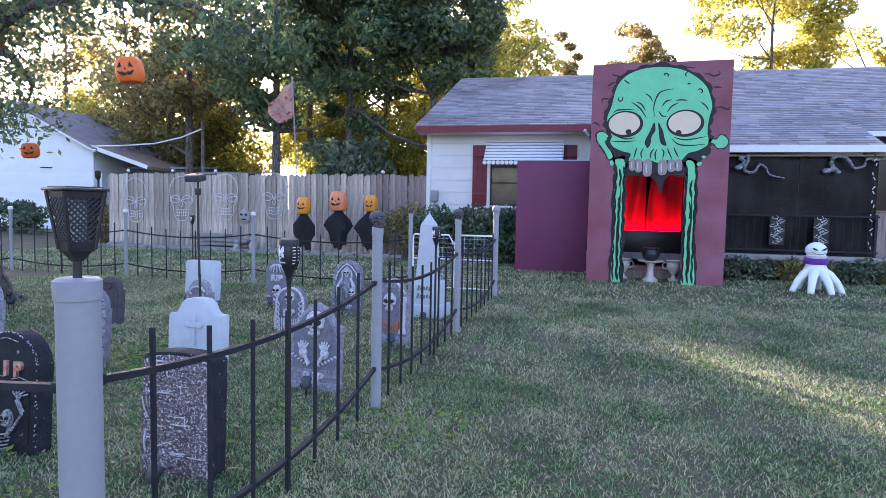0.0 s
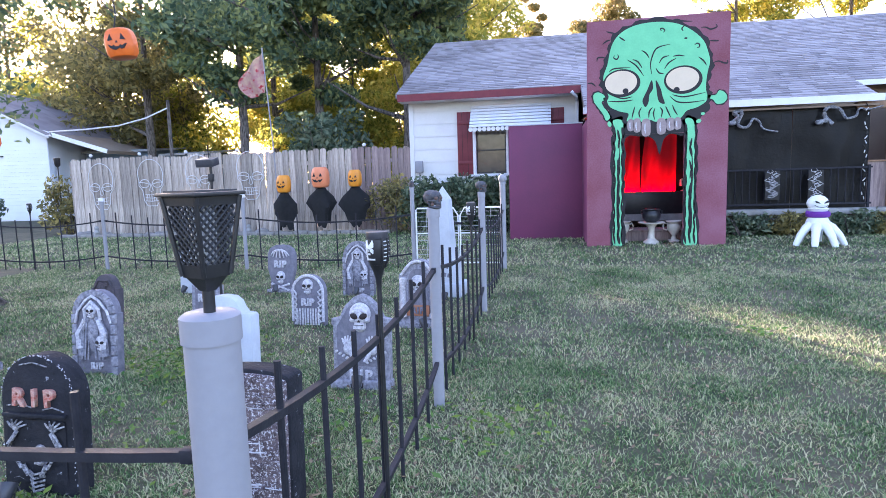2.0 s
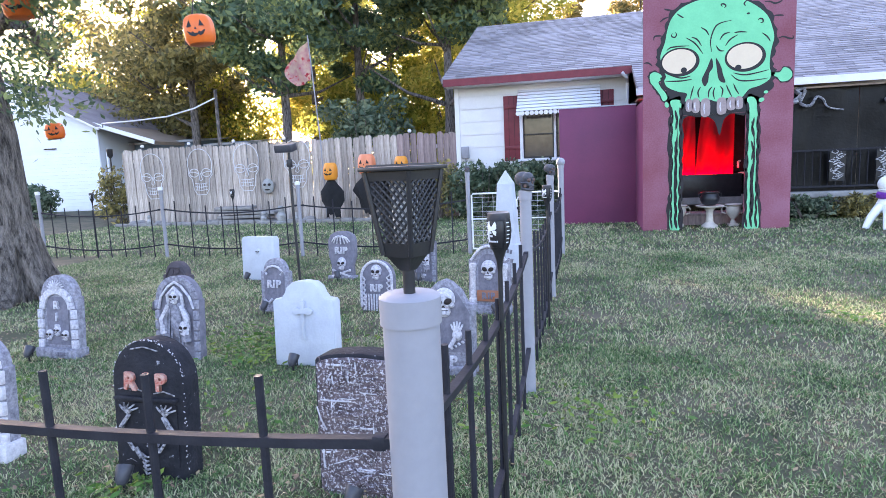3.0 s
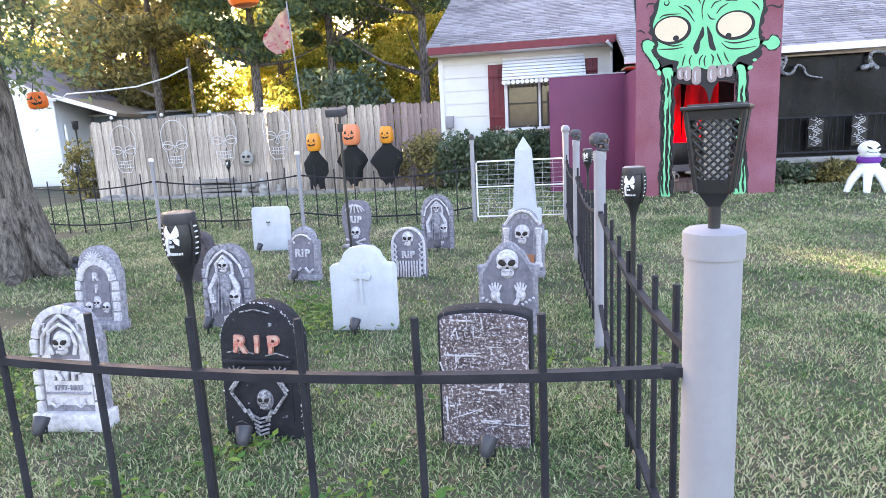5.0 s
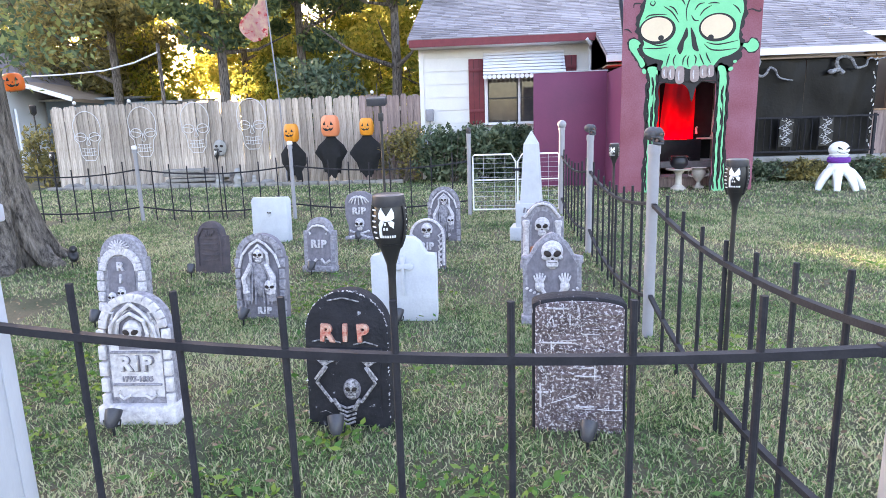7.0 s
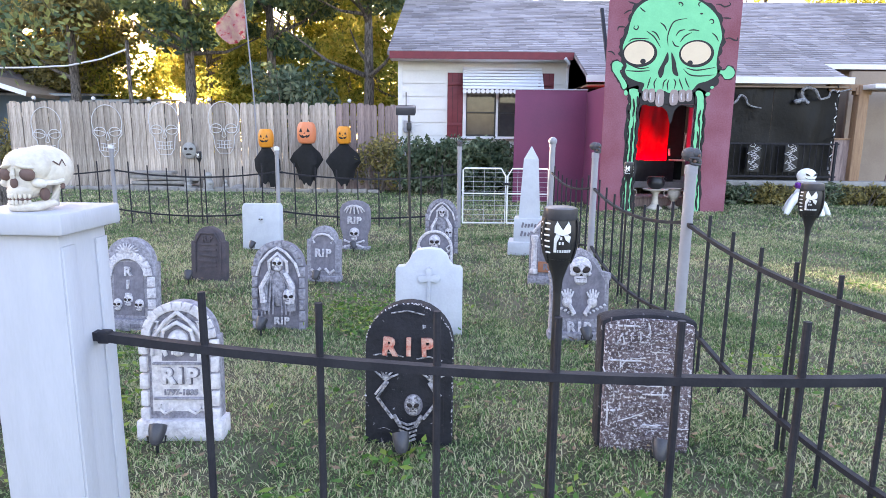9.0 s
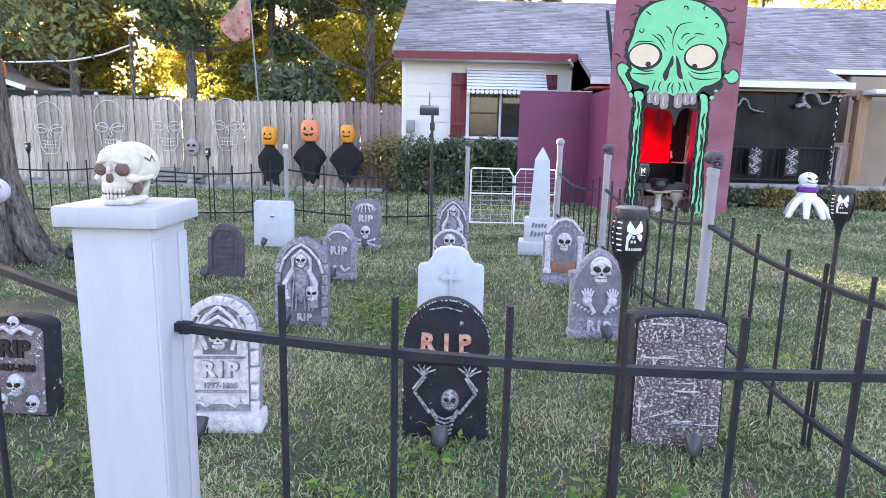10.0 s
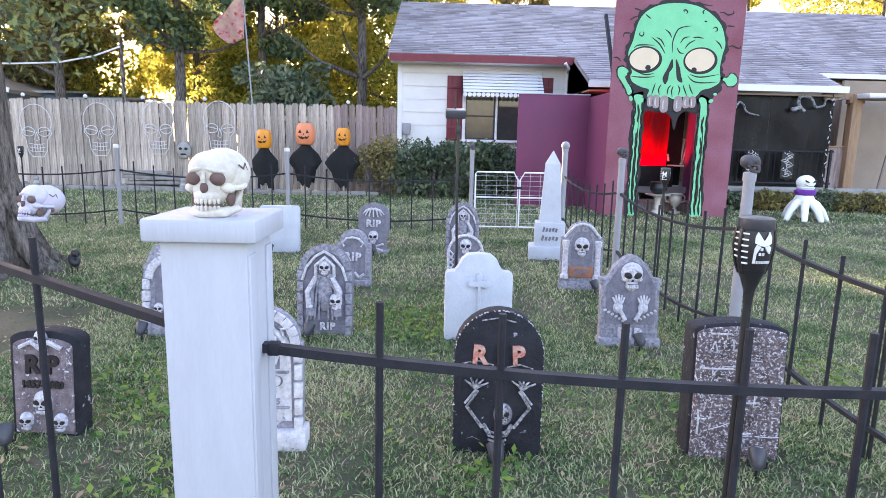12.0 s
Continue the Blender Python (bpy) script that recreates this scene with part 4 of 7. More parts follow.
urn(1.02, 11.1)
urn(0.20, 11.13)
bath = thing("bird_bath", (0.63, 10.9, 0), "cream pedestal bird bath inside the entrance", "bird bath")
part("pedestal", lathe(shape(), [(0.13, 0), (0.13, 0.03), (0.09, 0.06), (0.06, 0.09), (0.05, 0.2), (0.055, 0.27), (0.08, 0.3), (0.09, 0.32)]), M_urn, bath)
part("basin", lathe(shape(), [(0.08, 0.32), (0.2, 0.335), (0.215, 0.355), (0.2, 0.36), (0.05, 0.345)]), M_urn, bath)
cauldron = thing("cauldron", (0.63, 10.9, 0.357), "black round witch's cauldron on the bird bath", "cauldron")
part("pot", lathe(shape(), [(0.07, 0.0), (0.12, 0.03), (0.145, 0.08), (0.145, 0.13), (0.125, 0.17), (0.12, 0.185), (0.14, 0.2), (0.14, 0.21), (0.11, 0.205), (0.1, 0.15)]), M_black_plastic, cauldron)
for s in (-1, 1):
    part("ear", tube(shape(), [(s * 0.12, 0, 0.19), (s * 0.17, 0, 0.18), (s * 0.17, 0, 0.14), (s * 0.145, 0, 0.13)], 0.009), M_black_plastic, cauldron)

# ---- graveyard fence ----
yard = "graveyard fence sections"


def panel(name, a, b, pickets, z_end, sag, low_end, low_sag, label, lower=True, r=0.0085, tops=(0.14, 0.11), rise=0.0):
    """A fence panel between two posts: sagging square rails and round pickets that follow them."""
    a, b = Vector(a), Vector(b)
    t = thing(name, (a.x, a.y, 0), label, "fence", yard)
    d = b - a
    top = lambda s: z_end + rise * s - sag * (1 - (2 * s - 1) ** 2)
    low = lambda s: low_end - low_sag * (1 - (2 * s - 1) ** 2)
    for fn in (top, low) if lower else (top,):
        bm = shape()
        n = 14
        nv = Vector((-d.y, d.x, 0)).normalized() * 0.011
        prev = None
        for i in range(n + 1):
            s = i / n
            p = Vector((d.x * s, d.y * s, fn(s)))
            ring = [bm.verts.new(p + nv * sx + Vector((0, 0, 0.0095 * sz))) for sx, sz in ((-1, -1), (1, -1), (1, 1), (-1, 1))]
            if prev:
                for j in range(4):
                    bm.faces.new((prev[j], prev[(j + 1) % 4], ring[(j + 1) % 4], ring[j]))
            else:
                bm.faces.new(ring[::-1])
            prev = ring
        bm.faces.new(prev)
        part("rail", bm, M_iron, t)
    for i, s in enumerate(pickets):
        p = (d.x * s, d.y * s)
        zt = top(s) + tops[0] + (tops[1] - tops[0]) * 4 * s * (1 - s)
        bm = rod(shape(), (p[0], p[1], 0.0), (p[0], p[1], zt), r, seg=9)
        part("picket", bm, M_iron, t)
    for s in (0.012, 0.988):
        part("bracket", box(shape(), (d.x * s, d.y * s, top(s)), (0.026, 0.024, 0.028), (0, 0, math.degrees(math.atan2(d.y, d.x))), bevel=0.004), M_iron, t)
    return t


LBL = "black tubular graveyard fence section with sagging rails"
SX = -1.59
panel("iron_fence", (-1.63, 1.425, 0), (-3.65, 1.495, 0), [(0.259 + 0.2528 * i) / 2.02 for i in range(7)], 0.735, 0.049, 0.15, 0.02, LBL, tops=(0.125, 0.13), rise=0.03)
panel("iron_fence", (SX, 1.46, 0), (SX, 3.54, 0), [(0.22 + 0.265 * i) / 2.08 for i in range(7)], 0.745, 0.075, 0.24, 0.11, LBL, tops=(0.14, 0.085))
panel("iron_fence", (SX, 3.60, 0), (SX, 5.81, 0), [(0.2 + 0.26 * i) / 2.21 for i in range(8)], 0.75, 0.085, 0.22, 0.11, LBL, tops=(0.14, 0.085))
panel("iron_fence", (SX, 5.87, 0), (SX, 8.24, 0), [(0.2 + 0.28 * i) / 2.37 for i in range(8)], 0.76, 0.085, 0.22, 0.11, LBL, tops=(0.14, 0.085))
REAR = [-2.79, -5.2, -7.4, -9.6, -11.8]
for xa, xb in zip(REAR, REAR[1:]):
    panel("iron_fence", (xa - 0.03, 8.36, 0), (xb + 0.03, 8.36, 0), [(i + 0.7) / 8.4 for i in range(8)], 0.72, 0.08, 0.2, 0.08, LBL, tops=(0.16, 0.1))
panel("iron_gate", (-3.83, 1.52, 0), (-4.95, 2.12, 0), [0.40, 0.62, 0.84], 0.80, 0.0, 0.2, 0.0, "black tubular entrance gate swung inwards", lower=False, tops=(0.125, 0.10), rise=0.1)


def fence_post(x, y, h, r, top, label, material=None):
    t = thing("fence_post", (x, y, 0), label, "fence post", "grey graveyard fence posts")
    part("pipe", rod(shape(), (0, 0, 0), (0, 0, h), r, seg=24), material or M_grey, t)
    if top == "cap":
        part("cap", lathe(shape(), [(r + 0.004, h - 0.045), (r + 0.004, h), (r - 0.004, h + 0.006)], seg=24), material or M_grey, t)
    if top == "ball":
        part("ball", ball(shape(), (0, 0, h + 0.04), 0.055), M_grey, t)
        part("collar", lathe(shape(), [(r + 0.006, h - 0.03), (r + 0.006, h)], seg=20), M_grey, t)
    if top == "solar":
        part("cap", lathe(shape(), [(r + 0.006, h - 0.03), (r + 0.008, h), (r + 0.004, h + 0.02)], seg=16), M_grey, t)
        part("lens", lathe(shape(), [(r + 0.004, h + 0.02), (r + 0.012, h + 0.03), (r + 0.01, h + 0.065), (r - 0.01, h + 0.075)], seg=16), M_diffuser, t, "white solar light cap")
    return t


fence_post(-1.583, 1.418, 1.0, 0.0485, "cap", "thick grey pipe post carrying a lattice torch")
fence_post(SX, 3.57, 1.06, 0.030, "cap", "grey pipe post topped with a dark skull")
fence_post(SX, 5.84, 1.07, 0.030, "cap", "grey pipe post topped with a dark skull")
fence_post(SX, 8.28, 1.12, 0.036, "ball", "grey pipe post with a ball finial")
fence_post(-2.79, 8.36, 1.08, 0.028, "cap", "grey pipe gate post topped with a small dark skull")
for x in REAR[1:]:
    fence_post(x, 8.36, 0.98, 0.026, "solar", "grey pipe post with a white solar cap light")

wp = thing("gate_pillar", (-3.73, 1.487, 0), "square pale grey wooden pillar with a flat cap", "pillar")
part("shaft", box(shape(), (0, 0, 0.5), (0.164, 0.164, 1.0), bevel=0.004), M_white_post, wp)
for s in (-1, 1):
    part("corner_strip", box(shape(), (0.084, s * 0.058, 0.495), (0.006, 0.042, 0.96), bevel=0.002), M_white_post, wp)
part("cap", box(shape(), (0, 0, 1.023), (0.213, 0.213, 0.044), bevel=0.006), M_white_post, wp)

# small wire gate between the two far posts
gate = thing("wire_gate", (-2.74, 8.33, 0), "white double garden gate with wire mesh", "gate")
for x0, x1, sl in ((0.0, 0.56, 1), (0.585, 1.12, -1)):
    leaf = part("gate_leaf", tube(shape(), [(x0, 0, 0.08), (x0, 0, 0.78 if sl > 0 else 0.70), (x0 + (0.02 if sl > 0 else 0.06), 0, 0.80), (x1 - (0.06 if sl > 0 else 0.02), 0, 0.80), (x1, 0, 0.70 if sl > 0 else 0.78), (x1, 0, 0.08), (x0, 0, 0.08)], 0.011), M_white, gate)
    part("bar", rod(shape(), (x0, 0, 0.47), (x1, 0, 0.47), 0.009), M_white, leaf)
    for i in range(11):
        z = 0.13 + 0.062 * i
        part("wire", rod(shape(), (x0, 0, z), (x1, 0, z), 0.0019, seg=5), M_galv, leaf)
    for i in range(1, 4):
        x = x0 + (x1 - x0) * i / 4
        part("wire", rod(shape(), (x, 0, 0.08), (x, 0, 0.8), 0.0019, seg=5), M_galv, leaf)
part("latch", box(shape(), (0.57, -0.02, 0.6), (0.09, 0.03, 0.03), bevel=0.004), M_iron, gate)


# ---- gravestones ----
GRAVES = "foam gravestones in four rows"


def arch(w, h, z0=0.0, shoulder=0.0, n=14):
    """Round-topped outline, standing on z0; shoulder steps the arch in."""
    r = w / 2 - shoulder
    pts = [(-w / 2, z0), (w / 2, z0)]
    if shoulder:
        pts += [(w / 2, h - r), (w / 2 - shoulder * 0.9, h - r + 0.004)]
    pts += [(r * math.cos(a), h - r + r * math.sin(a)) for a in [math.pi * i / n for i in range(n + 1)]]
    if shoulder:
        pts += [(-w / 2 + shoulder * 0.9, h - r + 0.004), (-w / 2, h - r)]
    return pts


def flat_arch(w, h, rise, n=12, z0=0.0):
    """A shallow curved top."""
    return [(-w / 2, z0), (w / 2, z0)] + [(w / 2 * math.cos(a), h - rise + rise * math.sin(a)) for a in [math.pi * i / n for i in range(n + 1)]]


def relief_skull(bm, x, z, s, y=0.0):
    ball(bm, (x, y, z + 0.10 * s), (0.42 * s, 0.24 * s, 0.42 * s))
    ball(bm, (x, y - 0.02 * s, z - 0.34 * s), (0.24 * s, 0.2 * s, 0.24 * s))
    for q in (-1, 1):
        ball(bm, (x + q * 0.27 * s, y - 0.08 * s, z - 0.12 * s), (0.13 * s, 0.14 * s, 0.1 * s), seg=8)
        ball(bm, (x + q * 0.17 * s, y - 0.17 * s, z + 0.2 * s), (0.16 * s, 0.1 * s, 0.06 * s), (0, q * 20, 0), seg=8)
    for i in range(5):
        box(bm, (x + (i - 2) * 0.085 * s, y - 0.2 * s, z - 0.38 * s), (0.07 * s, 0.06 * s, 0.12 * s))
    return bm


def sockets(bm, x, z, s, y=0.0):
    bmesh.ops.create_cone(bm, cap_ends=True, segments=3, radius1=0.08 * s, radius2=0.02 * s, depth=0.05 * s, matrix=pose(x, y - 0.215 * s, z - 0.16 * s, 90, 0, 0))
    box(bm, (x, y - 0.195 * s, z - 0.3 * s), (0.34 * s, 0.05 * s, 0.018 * s))
    return bm


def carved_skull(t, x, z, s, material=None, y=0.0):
    # flat dark disc behind the skull: shade round it painted as a wash
    part("shade_wash", ball(shape(), (x, y + 0.03 * s, z - 0.04 * s), (0.5 * s, 0.06 * s, 0.6 * s)), M_stone_back if material is not M_stone_pale else material, t)
    sk = part("skull_relief", relief_skull(shape(), x, z, s, y), material or M_stone_relief, t, "dry-brushed skull relief")
    part("mouth_hollow", sockets(shape(), x, z, s, y), M_hollow, sk)
    for q in (-1, 1):
        part("eye_hollow", ball(shape(), (x + q * 0.175 * s, y - 0.2 * s, z + 0.03 * s), (0.16 * s, 0.1 * s, 0.115 * s), (0, -q * 24, 0), seg=10), M_hollow, sk)


def bone_hand(bm, x, z, s, flip=1, up=True):
    for i in range(4):
        a = radians(60 + 20 * i) if up else radians(-60 - 20 * i)
        p = (x + flip * 0.01 * (i - 1.5) * s, -0.012, z)
        q = (x + flip * 0.55 * s * math.cos(a) * 0.5, -0.016, z + 0.09 * s / 0.1 * math.sin(a) * 0.75)
        tube(bm, [p, ((p[0] + q[0]) / 2 + flip * 0.006, -0.02, (p[2] + q[2]) / 2), q], 0.006 * s / 0.1, 6, 0.004 * s / 0.1)
    return bm


def border_stones(t, w, h, shoulder, th, material, n=11):
    """Blocks round an arch and down both sides."""
    r = w / 2 - shoulder
    for i in range(n):
        a = math.pi * (i + 0.5) / n
        bm = box(shape(), ((r - th / 2) * math.cos(a), -0.006, h - r + (r - th / 2) * math.sin(a)), (math.pi * r / n * 0.86, 0.022, th), (0, 90 - math.degrees(a), 0), bevel=0.004)
        part("arch_block", bm, material, t)
    k = max(3, int((h - r) / 0.065))
    for i in range(k):
        for s in (-1, 1):
            z = (i + 0.5) * (h - r) / k
            part("side_block", box(shape(), (s * (w / 2 - th / 2), -0.006, z), (th * (1.0 if i % 2 else 0.86), 0.022, (h - r) / k * 0.86), bevel=0.004), material, t)


def gravestone(kind, x, y, rz=0.0, rx=-3.0, w=0.35, h=0.56, d=0.06, label="", ry=0.0):
    t = thing("gravestone", (x, y, -0.012), label, "gravestone", GRAVES, rz=rz, rx=rx, ry=ry)
    if kind == "cross":
        prof = [(-w / 2, 0), (w / 2, 0), (w / 2, h * 0.76), (w * 0.47, h * 0.79), (w * 0.36, h * 0.80), (w * 0.30, h * 0.86), (w * 0.26, h * 0.93), (w * 0.17, h * 0.985), (0, h), (-w * 0.17, h * 0.985), (-w * 0.26, h * 0.93), (-w * 0.30, h * 0.86), (-w * 0.36, h * 0.80), (-w * 0.47, h * 0.79), (-w / 2, h * 0.76)]
        part("body", slab(shape(), prof, 0, d * 1.6, 0.008), M_stone_pale, t)
        cr = slab(shape(), [(-0.012, 0.18), (0.012, 0.18), (0.010, 0.345), (0.045, 0.335), (0.062, 0.345), (0.068, 0.36), (0.062, 0.375), (0.045, 0.385), (0.014, 0.378), (0.02, 0.41), (0.016, 0.425), (0, 0.432), (-0.016, 0.425), (-0.02, 0.41), (-0.014, 0.378), (-0.045, 0.385), (-0.062, 0.375), (-0.068, 0.36), (-0.062, 0.345), (-0.045, 0.335), (-0.010, 0.345)], -0.022, 0.0, 0.004)
        part("cross", cr, M_stone_pale, t, "raised cross")
    elif kind == "block":
        prof = [(-w / 2, 0), (w / 2, 0), (w / 2, h * 0.93), (w * 0.45, h), (-w * 0.45, h), (-w / 2, h * 0.93)]
        part("body", slab(shape(), prof, 0, d * 2.0, 0.01), M_stone_pale, t)
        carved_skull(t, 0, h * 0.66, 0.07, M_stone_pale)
    elif kind == "black":
        part("body", slab(shape(), arch(w, h), 0, 0.09, 0.012), M_stone_dark, t)
        part("panel", slab(shape(), flat_arch(w * 0.8, h * 0.55, 0.005, z0=0.06), -0.006, 0.0), M_stone_dark, t)
        for i, ch in enumerate("RIP"):
            lettering("letter", ch, 0.095, 0.008, M_red_letter, t, pose((-0.075, 0.0, 0.072)[i], -0.008, h * 0.70, 0, (4, 0, -3)[i], 0), "red painted raised letter")
        part("ledge", box(shape(), (0, -0.012, h * 0.585), (w * 0.86, 0.024, 0.016), bevel=0.004), M_stone_dark, t)
        bm = shape()
        for s in (-1, 1):
            for i in range(5):
                a = radians(35 + 24 * i)
                tube(bm, [(s * 0.09, -0.016, h * 0.475), (s * 0.09 + 0.03 * math.cos(a), -0.022, h * 0.475 + 0.03 * math.sin(a)), (s * 0.09 + 0.062 * math.cos(a), -0.014, h * 0.475 + 0.045 * math.sin(a))], 0.0055, 6, 0.0035)
            tube(bm, [(s * 0.08, -0.02, h * 0.47), (s * 0.12, -0.024, h * 0.36), (s * 0.06, -0.024, h * 0.22)], 0.007, 6)
            tube(bm, [(s * 0.088, -0.018, h * 0.47), (s * 0.128, -0.022, h * 0.38)], 0.005, 6)
            tube(bm, [(s * 0.055, -0.024, h * 0.24), (s * 0.03, -0.022, h * 0.17)], 0.009, 6)
        for i in range(5):
            tube(bm, [(-0.04 + i * 0.003, -0.01, h * (0.19 - 0.03 * i)), (0, -0.03, h * (0.18 - 0.03 * i)), (0.04 - i * 0.003, -0.01, h * (0.19 - 0.03 * i))], 0.005, 6)
        part("skeleton_relief", bm, M_bone_worn, t, "pale skeleton reaching up")
        carved_skull(t, 0.02, h * 0.31, 0.075, M_bone_worn, y=-0.012)
        bm = shape()
        rr = random.Random(31)
        for i in range(110):
            q = rr.uniform(0, 1)
            if q < 0.62:
                a = rr.uniform(0, math.pi)
                cx, cz = w * 0.492 * math.cos(a), h - w / 2 + w * 0.492 * math.sin(a)
            else:
                cx, cz = rr.choice((-1, 1)) * w * 0.492, rr.uniform(0.03, h - w / 2)
            ball(bm, (cx, rr.uniform(-0.002, 0.012), cz), (rr.uniform(0.001, 0.0035), 0.002, rr.uniform(0.0015, 0.006)), (0, rr.uniform(0, 180), 0), seg=5)
        tagged(part("chipped_edge", bm, M_stone_relief, t), "white chips along the edge", kind="stuff")
        for zz, x0, x1 in ((0.93, -0.07, 0.06), (0.64, -0.14, -0.02), (0.62, 0.03, 0.13), (0.12, -0.13, -0.06)):
            part("crack", tube(shape(), [(x0, -0.003, h * zz), ((x0 + x1) / 2, -0.004, h * zz + 0.012), (x1, -0.003, h * zz - 0.004)], 0.003, 5), M_bone_worn, t)
    elif kind == "cathedral":
        part("body", slab(shape(), arch(w * 0.9, h, 0.05, 0.012), 0, d, 0.008), M_stone_grey, t)
        border_stones(t, w * 0.92, h, 0.012, 0.034, M_stone_white)
        part("base", box(shape(), (0, 0.02, 0.045), (w, 0.11, 0.09), bevel=0.01), M_stone_white, t)
        part("recess", slab(shape(), flat_arch(w * 0.66, h * 0.88, 0.1, z0=0.12), -0.004, 0.0), M_stone_white, t)
        part("niche", slab(shape(), flat_arch(w * 0.40, h * 0.88, 0.12, z0=h * 0.58), -0.007, 0.0), M_stone_back, t)
        for z in (0.56, 0.31):
            part("moulding", box(shape(), (0, -0.009, h * z), (w * 0.62, 0.012, 0.01), bevel=0.003), M_stone_grey, t)
        lettering("letter_shadow", "RIP", 0.092, 0.003, M_stone_back, t, pose(0.003, -0.006, h * 0.465), spacing=1.25)
        bm = shape()
        for s in (-1, 1):
            bm = shape()
            tube(bm, [(s * 0.105, -0.012, h * 0.62), (s * 0.09, -0.016, h * 0.76), (s * 0.05, -0.016, h * 0.86), (0, -0.016, h * 0.93)], 0.008, 7)
            tube(bm, [(s * 0.12, -0.01, h * 0.8), (s * 0.105, -0.015, h * 0.87), (s * 0.075, -0.012, h * 0.86), (s * 0.085, -0.012, h * 0.81)], 0.006, 6)
            tube(bm, [(s * 0.03, -0.012, 0.13), (s * 0.06, -0.016, 0.115), (s * 0.085, -0.014, 0.135), (s * 0.075, -0.012, 0.15)], 0.006, 6)
            part("tracery", bm, M_stone_white, t)
        part("hood", tube(shape(), [(-0.05, -0.01, h * 0.62), (-0.066, -0.016, h * 0.7), (-0.055, -0.018, h * 0.8), (0, -0.02, h * 0.86), (0.055, -0.018, h * 0.8), (0.066, -0.016, h * 0.7), (0.05, -0.01, h * 0.62)], 0.009, 7), M_stone_white, t)
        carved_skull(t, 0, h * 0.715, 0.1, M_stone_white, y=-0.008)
        lettering("letters", "RIP", 0.085, 0.008, M_stone_white, t, pose(0, -0.01, h * 0.47), "raised letters", spacing=1.3)
        lettering("date", "1797-1835", 0.032, 0.003, M_stone_grey, t, pose(0, -0.006, h * 0.35))
    elif kind == "woven":
        part("body", slab(shape(), flat_arch(w, h, 0.035), 0, 0.10, 0.012), M_stone_dark, t)
        r = random.Random(4)
        front = slab(shape(), flat_arch(w * 0.93, h * 0.97, 0.03, z0=0.01), -0.012, 0.0, 0.005)
        part("wrapping", front, M_woven, t, "whitened mummy wrapping")
        for i in range(110):
            z = r.uniform(0.03, h * 0.93)
            x0 = r.uniform(-w * 0.45, w * 0.2)
            ln = r.uniform(0.05, 0.16)
            tilt = r.choice((0, 0, 1)) * r.uniform(-0.06, 0.06)
            vert = r.random() < 0.35
            x1, z1 = (x0 + tilt, z + ln * 0.6) if vert else (x0 + ln, z + tilt)
            part("bandage", tube(shape(), [(x0, -0.013, z), ((x0 + x1) / 2, -0.02, (z + z1) / 2), (min(x1, w * 0.46), -0.013, min(z1, h * 0.95))], r.uniform(0.002, 0.004), 5), M_stone_relief if r.random() < 0.18 else M_woven, t)
        for s in (-1, 1):
            part("bony_hand", bone_hand(shape(), s * 0.115, h * 0.55, 0.07, s), M_woven, t)
            part("bony_hand", bone_hand(shape(), s * 0.12, h * 0.5, 0.07, -s, False), M_woven, t)
        part("bone", tube(shape(), [(-0.06, -0.018, h * 0.24), (0.05, -0.022, h * 0.08)], 0.009, 6), M_woven, t)
        part("bone", tube(shape(), [(0.07, -0.018, h * 0.2), (-0.03, -0.022, h * 0.1)], 0.009, 6), M_woven, t)
    elif kind == "reaper":
        part("body", slab(shape(), arch(w, h, 0, 0.012), 0, d, 0.008), M_stone_back, t)
        border_stones(t, w, h, 0.012, 0.04, M_stone_grey, 9)
        part("recess", slab(shape(), arch(w * 0.72, h * 0.93, 0.1), -0.003, 0.0), M_stone_back, t)
        bm = shape()
        ball(bm, (0, -0.004, h * 0.5), (0.055, 0.03, 0.13))
        ball(bm, (0.005, -0.004, h * 0.76), (0.052, 0.035, 0.062))
        for s in (-1, 1):
            tube(bm, [(s * 0.03, -0.012, h * 0.68), (s * 0.085, -0.02, h * 0.52), (s * 0.08, -0.016, h * 0.24)], 0.022, 7, 0.03)
            for i in range(3):
                tube(bm, [(s * (0.02 + 0.02 * i), -0.025, h * 0.62), (s * (0.03 + 0.025 * i), -0.03, h * 0.2)], 0.006, 5)
        tube(bm, [(-0.105, -0.022, h * 0.16), (-0.055, -0.03, h * 0.6)], 0.006, 6)
        part("robed_figure", bm, M_stone_grey, t, "hooded reaper relief")
        part("hood", tube(shape(), [(-0.05, -0.02, h * 0.66), (-0.05, -0.034, h * 0.78), (0.005, -0.036, h * 0.87), (0.06, -0.034, h * 0.78), (0.06, -0.02, h * 0.66)], 0.011, 7), M_stone_relief, t)
        for s in (-1, 1):
            part("sleeve", tube(shape(), [(s * 0.05, -0.03, h * 0.66), (s * 0.098, -0.036, h * 0.5), (s * 0.085, -0.034, h * 0.33)], 0.014, 7, 0.022), M_stone_relief, t)
            part("side_scroll", tube(shape(), [(s * 0.135, -0.014, h * 0.62), (s * 0.11, -0.02, h * 0.76), (s * 0.05, -0.02, h * 0.88), (0, -0.02, h * 0.93)], 0.009, 6), M_stone_relief, t)
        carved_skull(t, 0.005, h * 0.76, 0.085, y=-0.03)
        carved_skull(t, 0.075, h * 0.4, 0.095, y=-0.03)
        lettering("letters", "RIP", 0.06, 0.006, M_stone_relief, t, pose(0.02, -0.012, h * 0.12), "raised letters", spacing=1.2)
    elif kind == "fang":
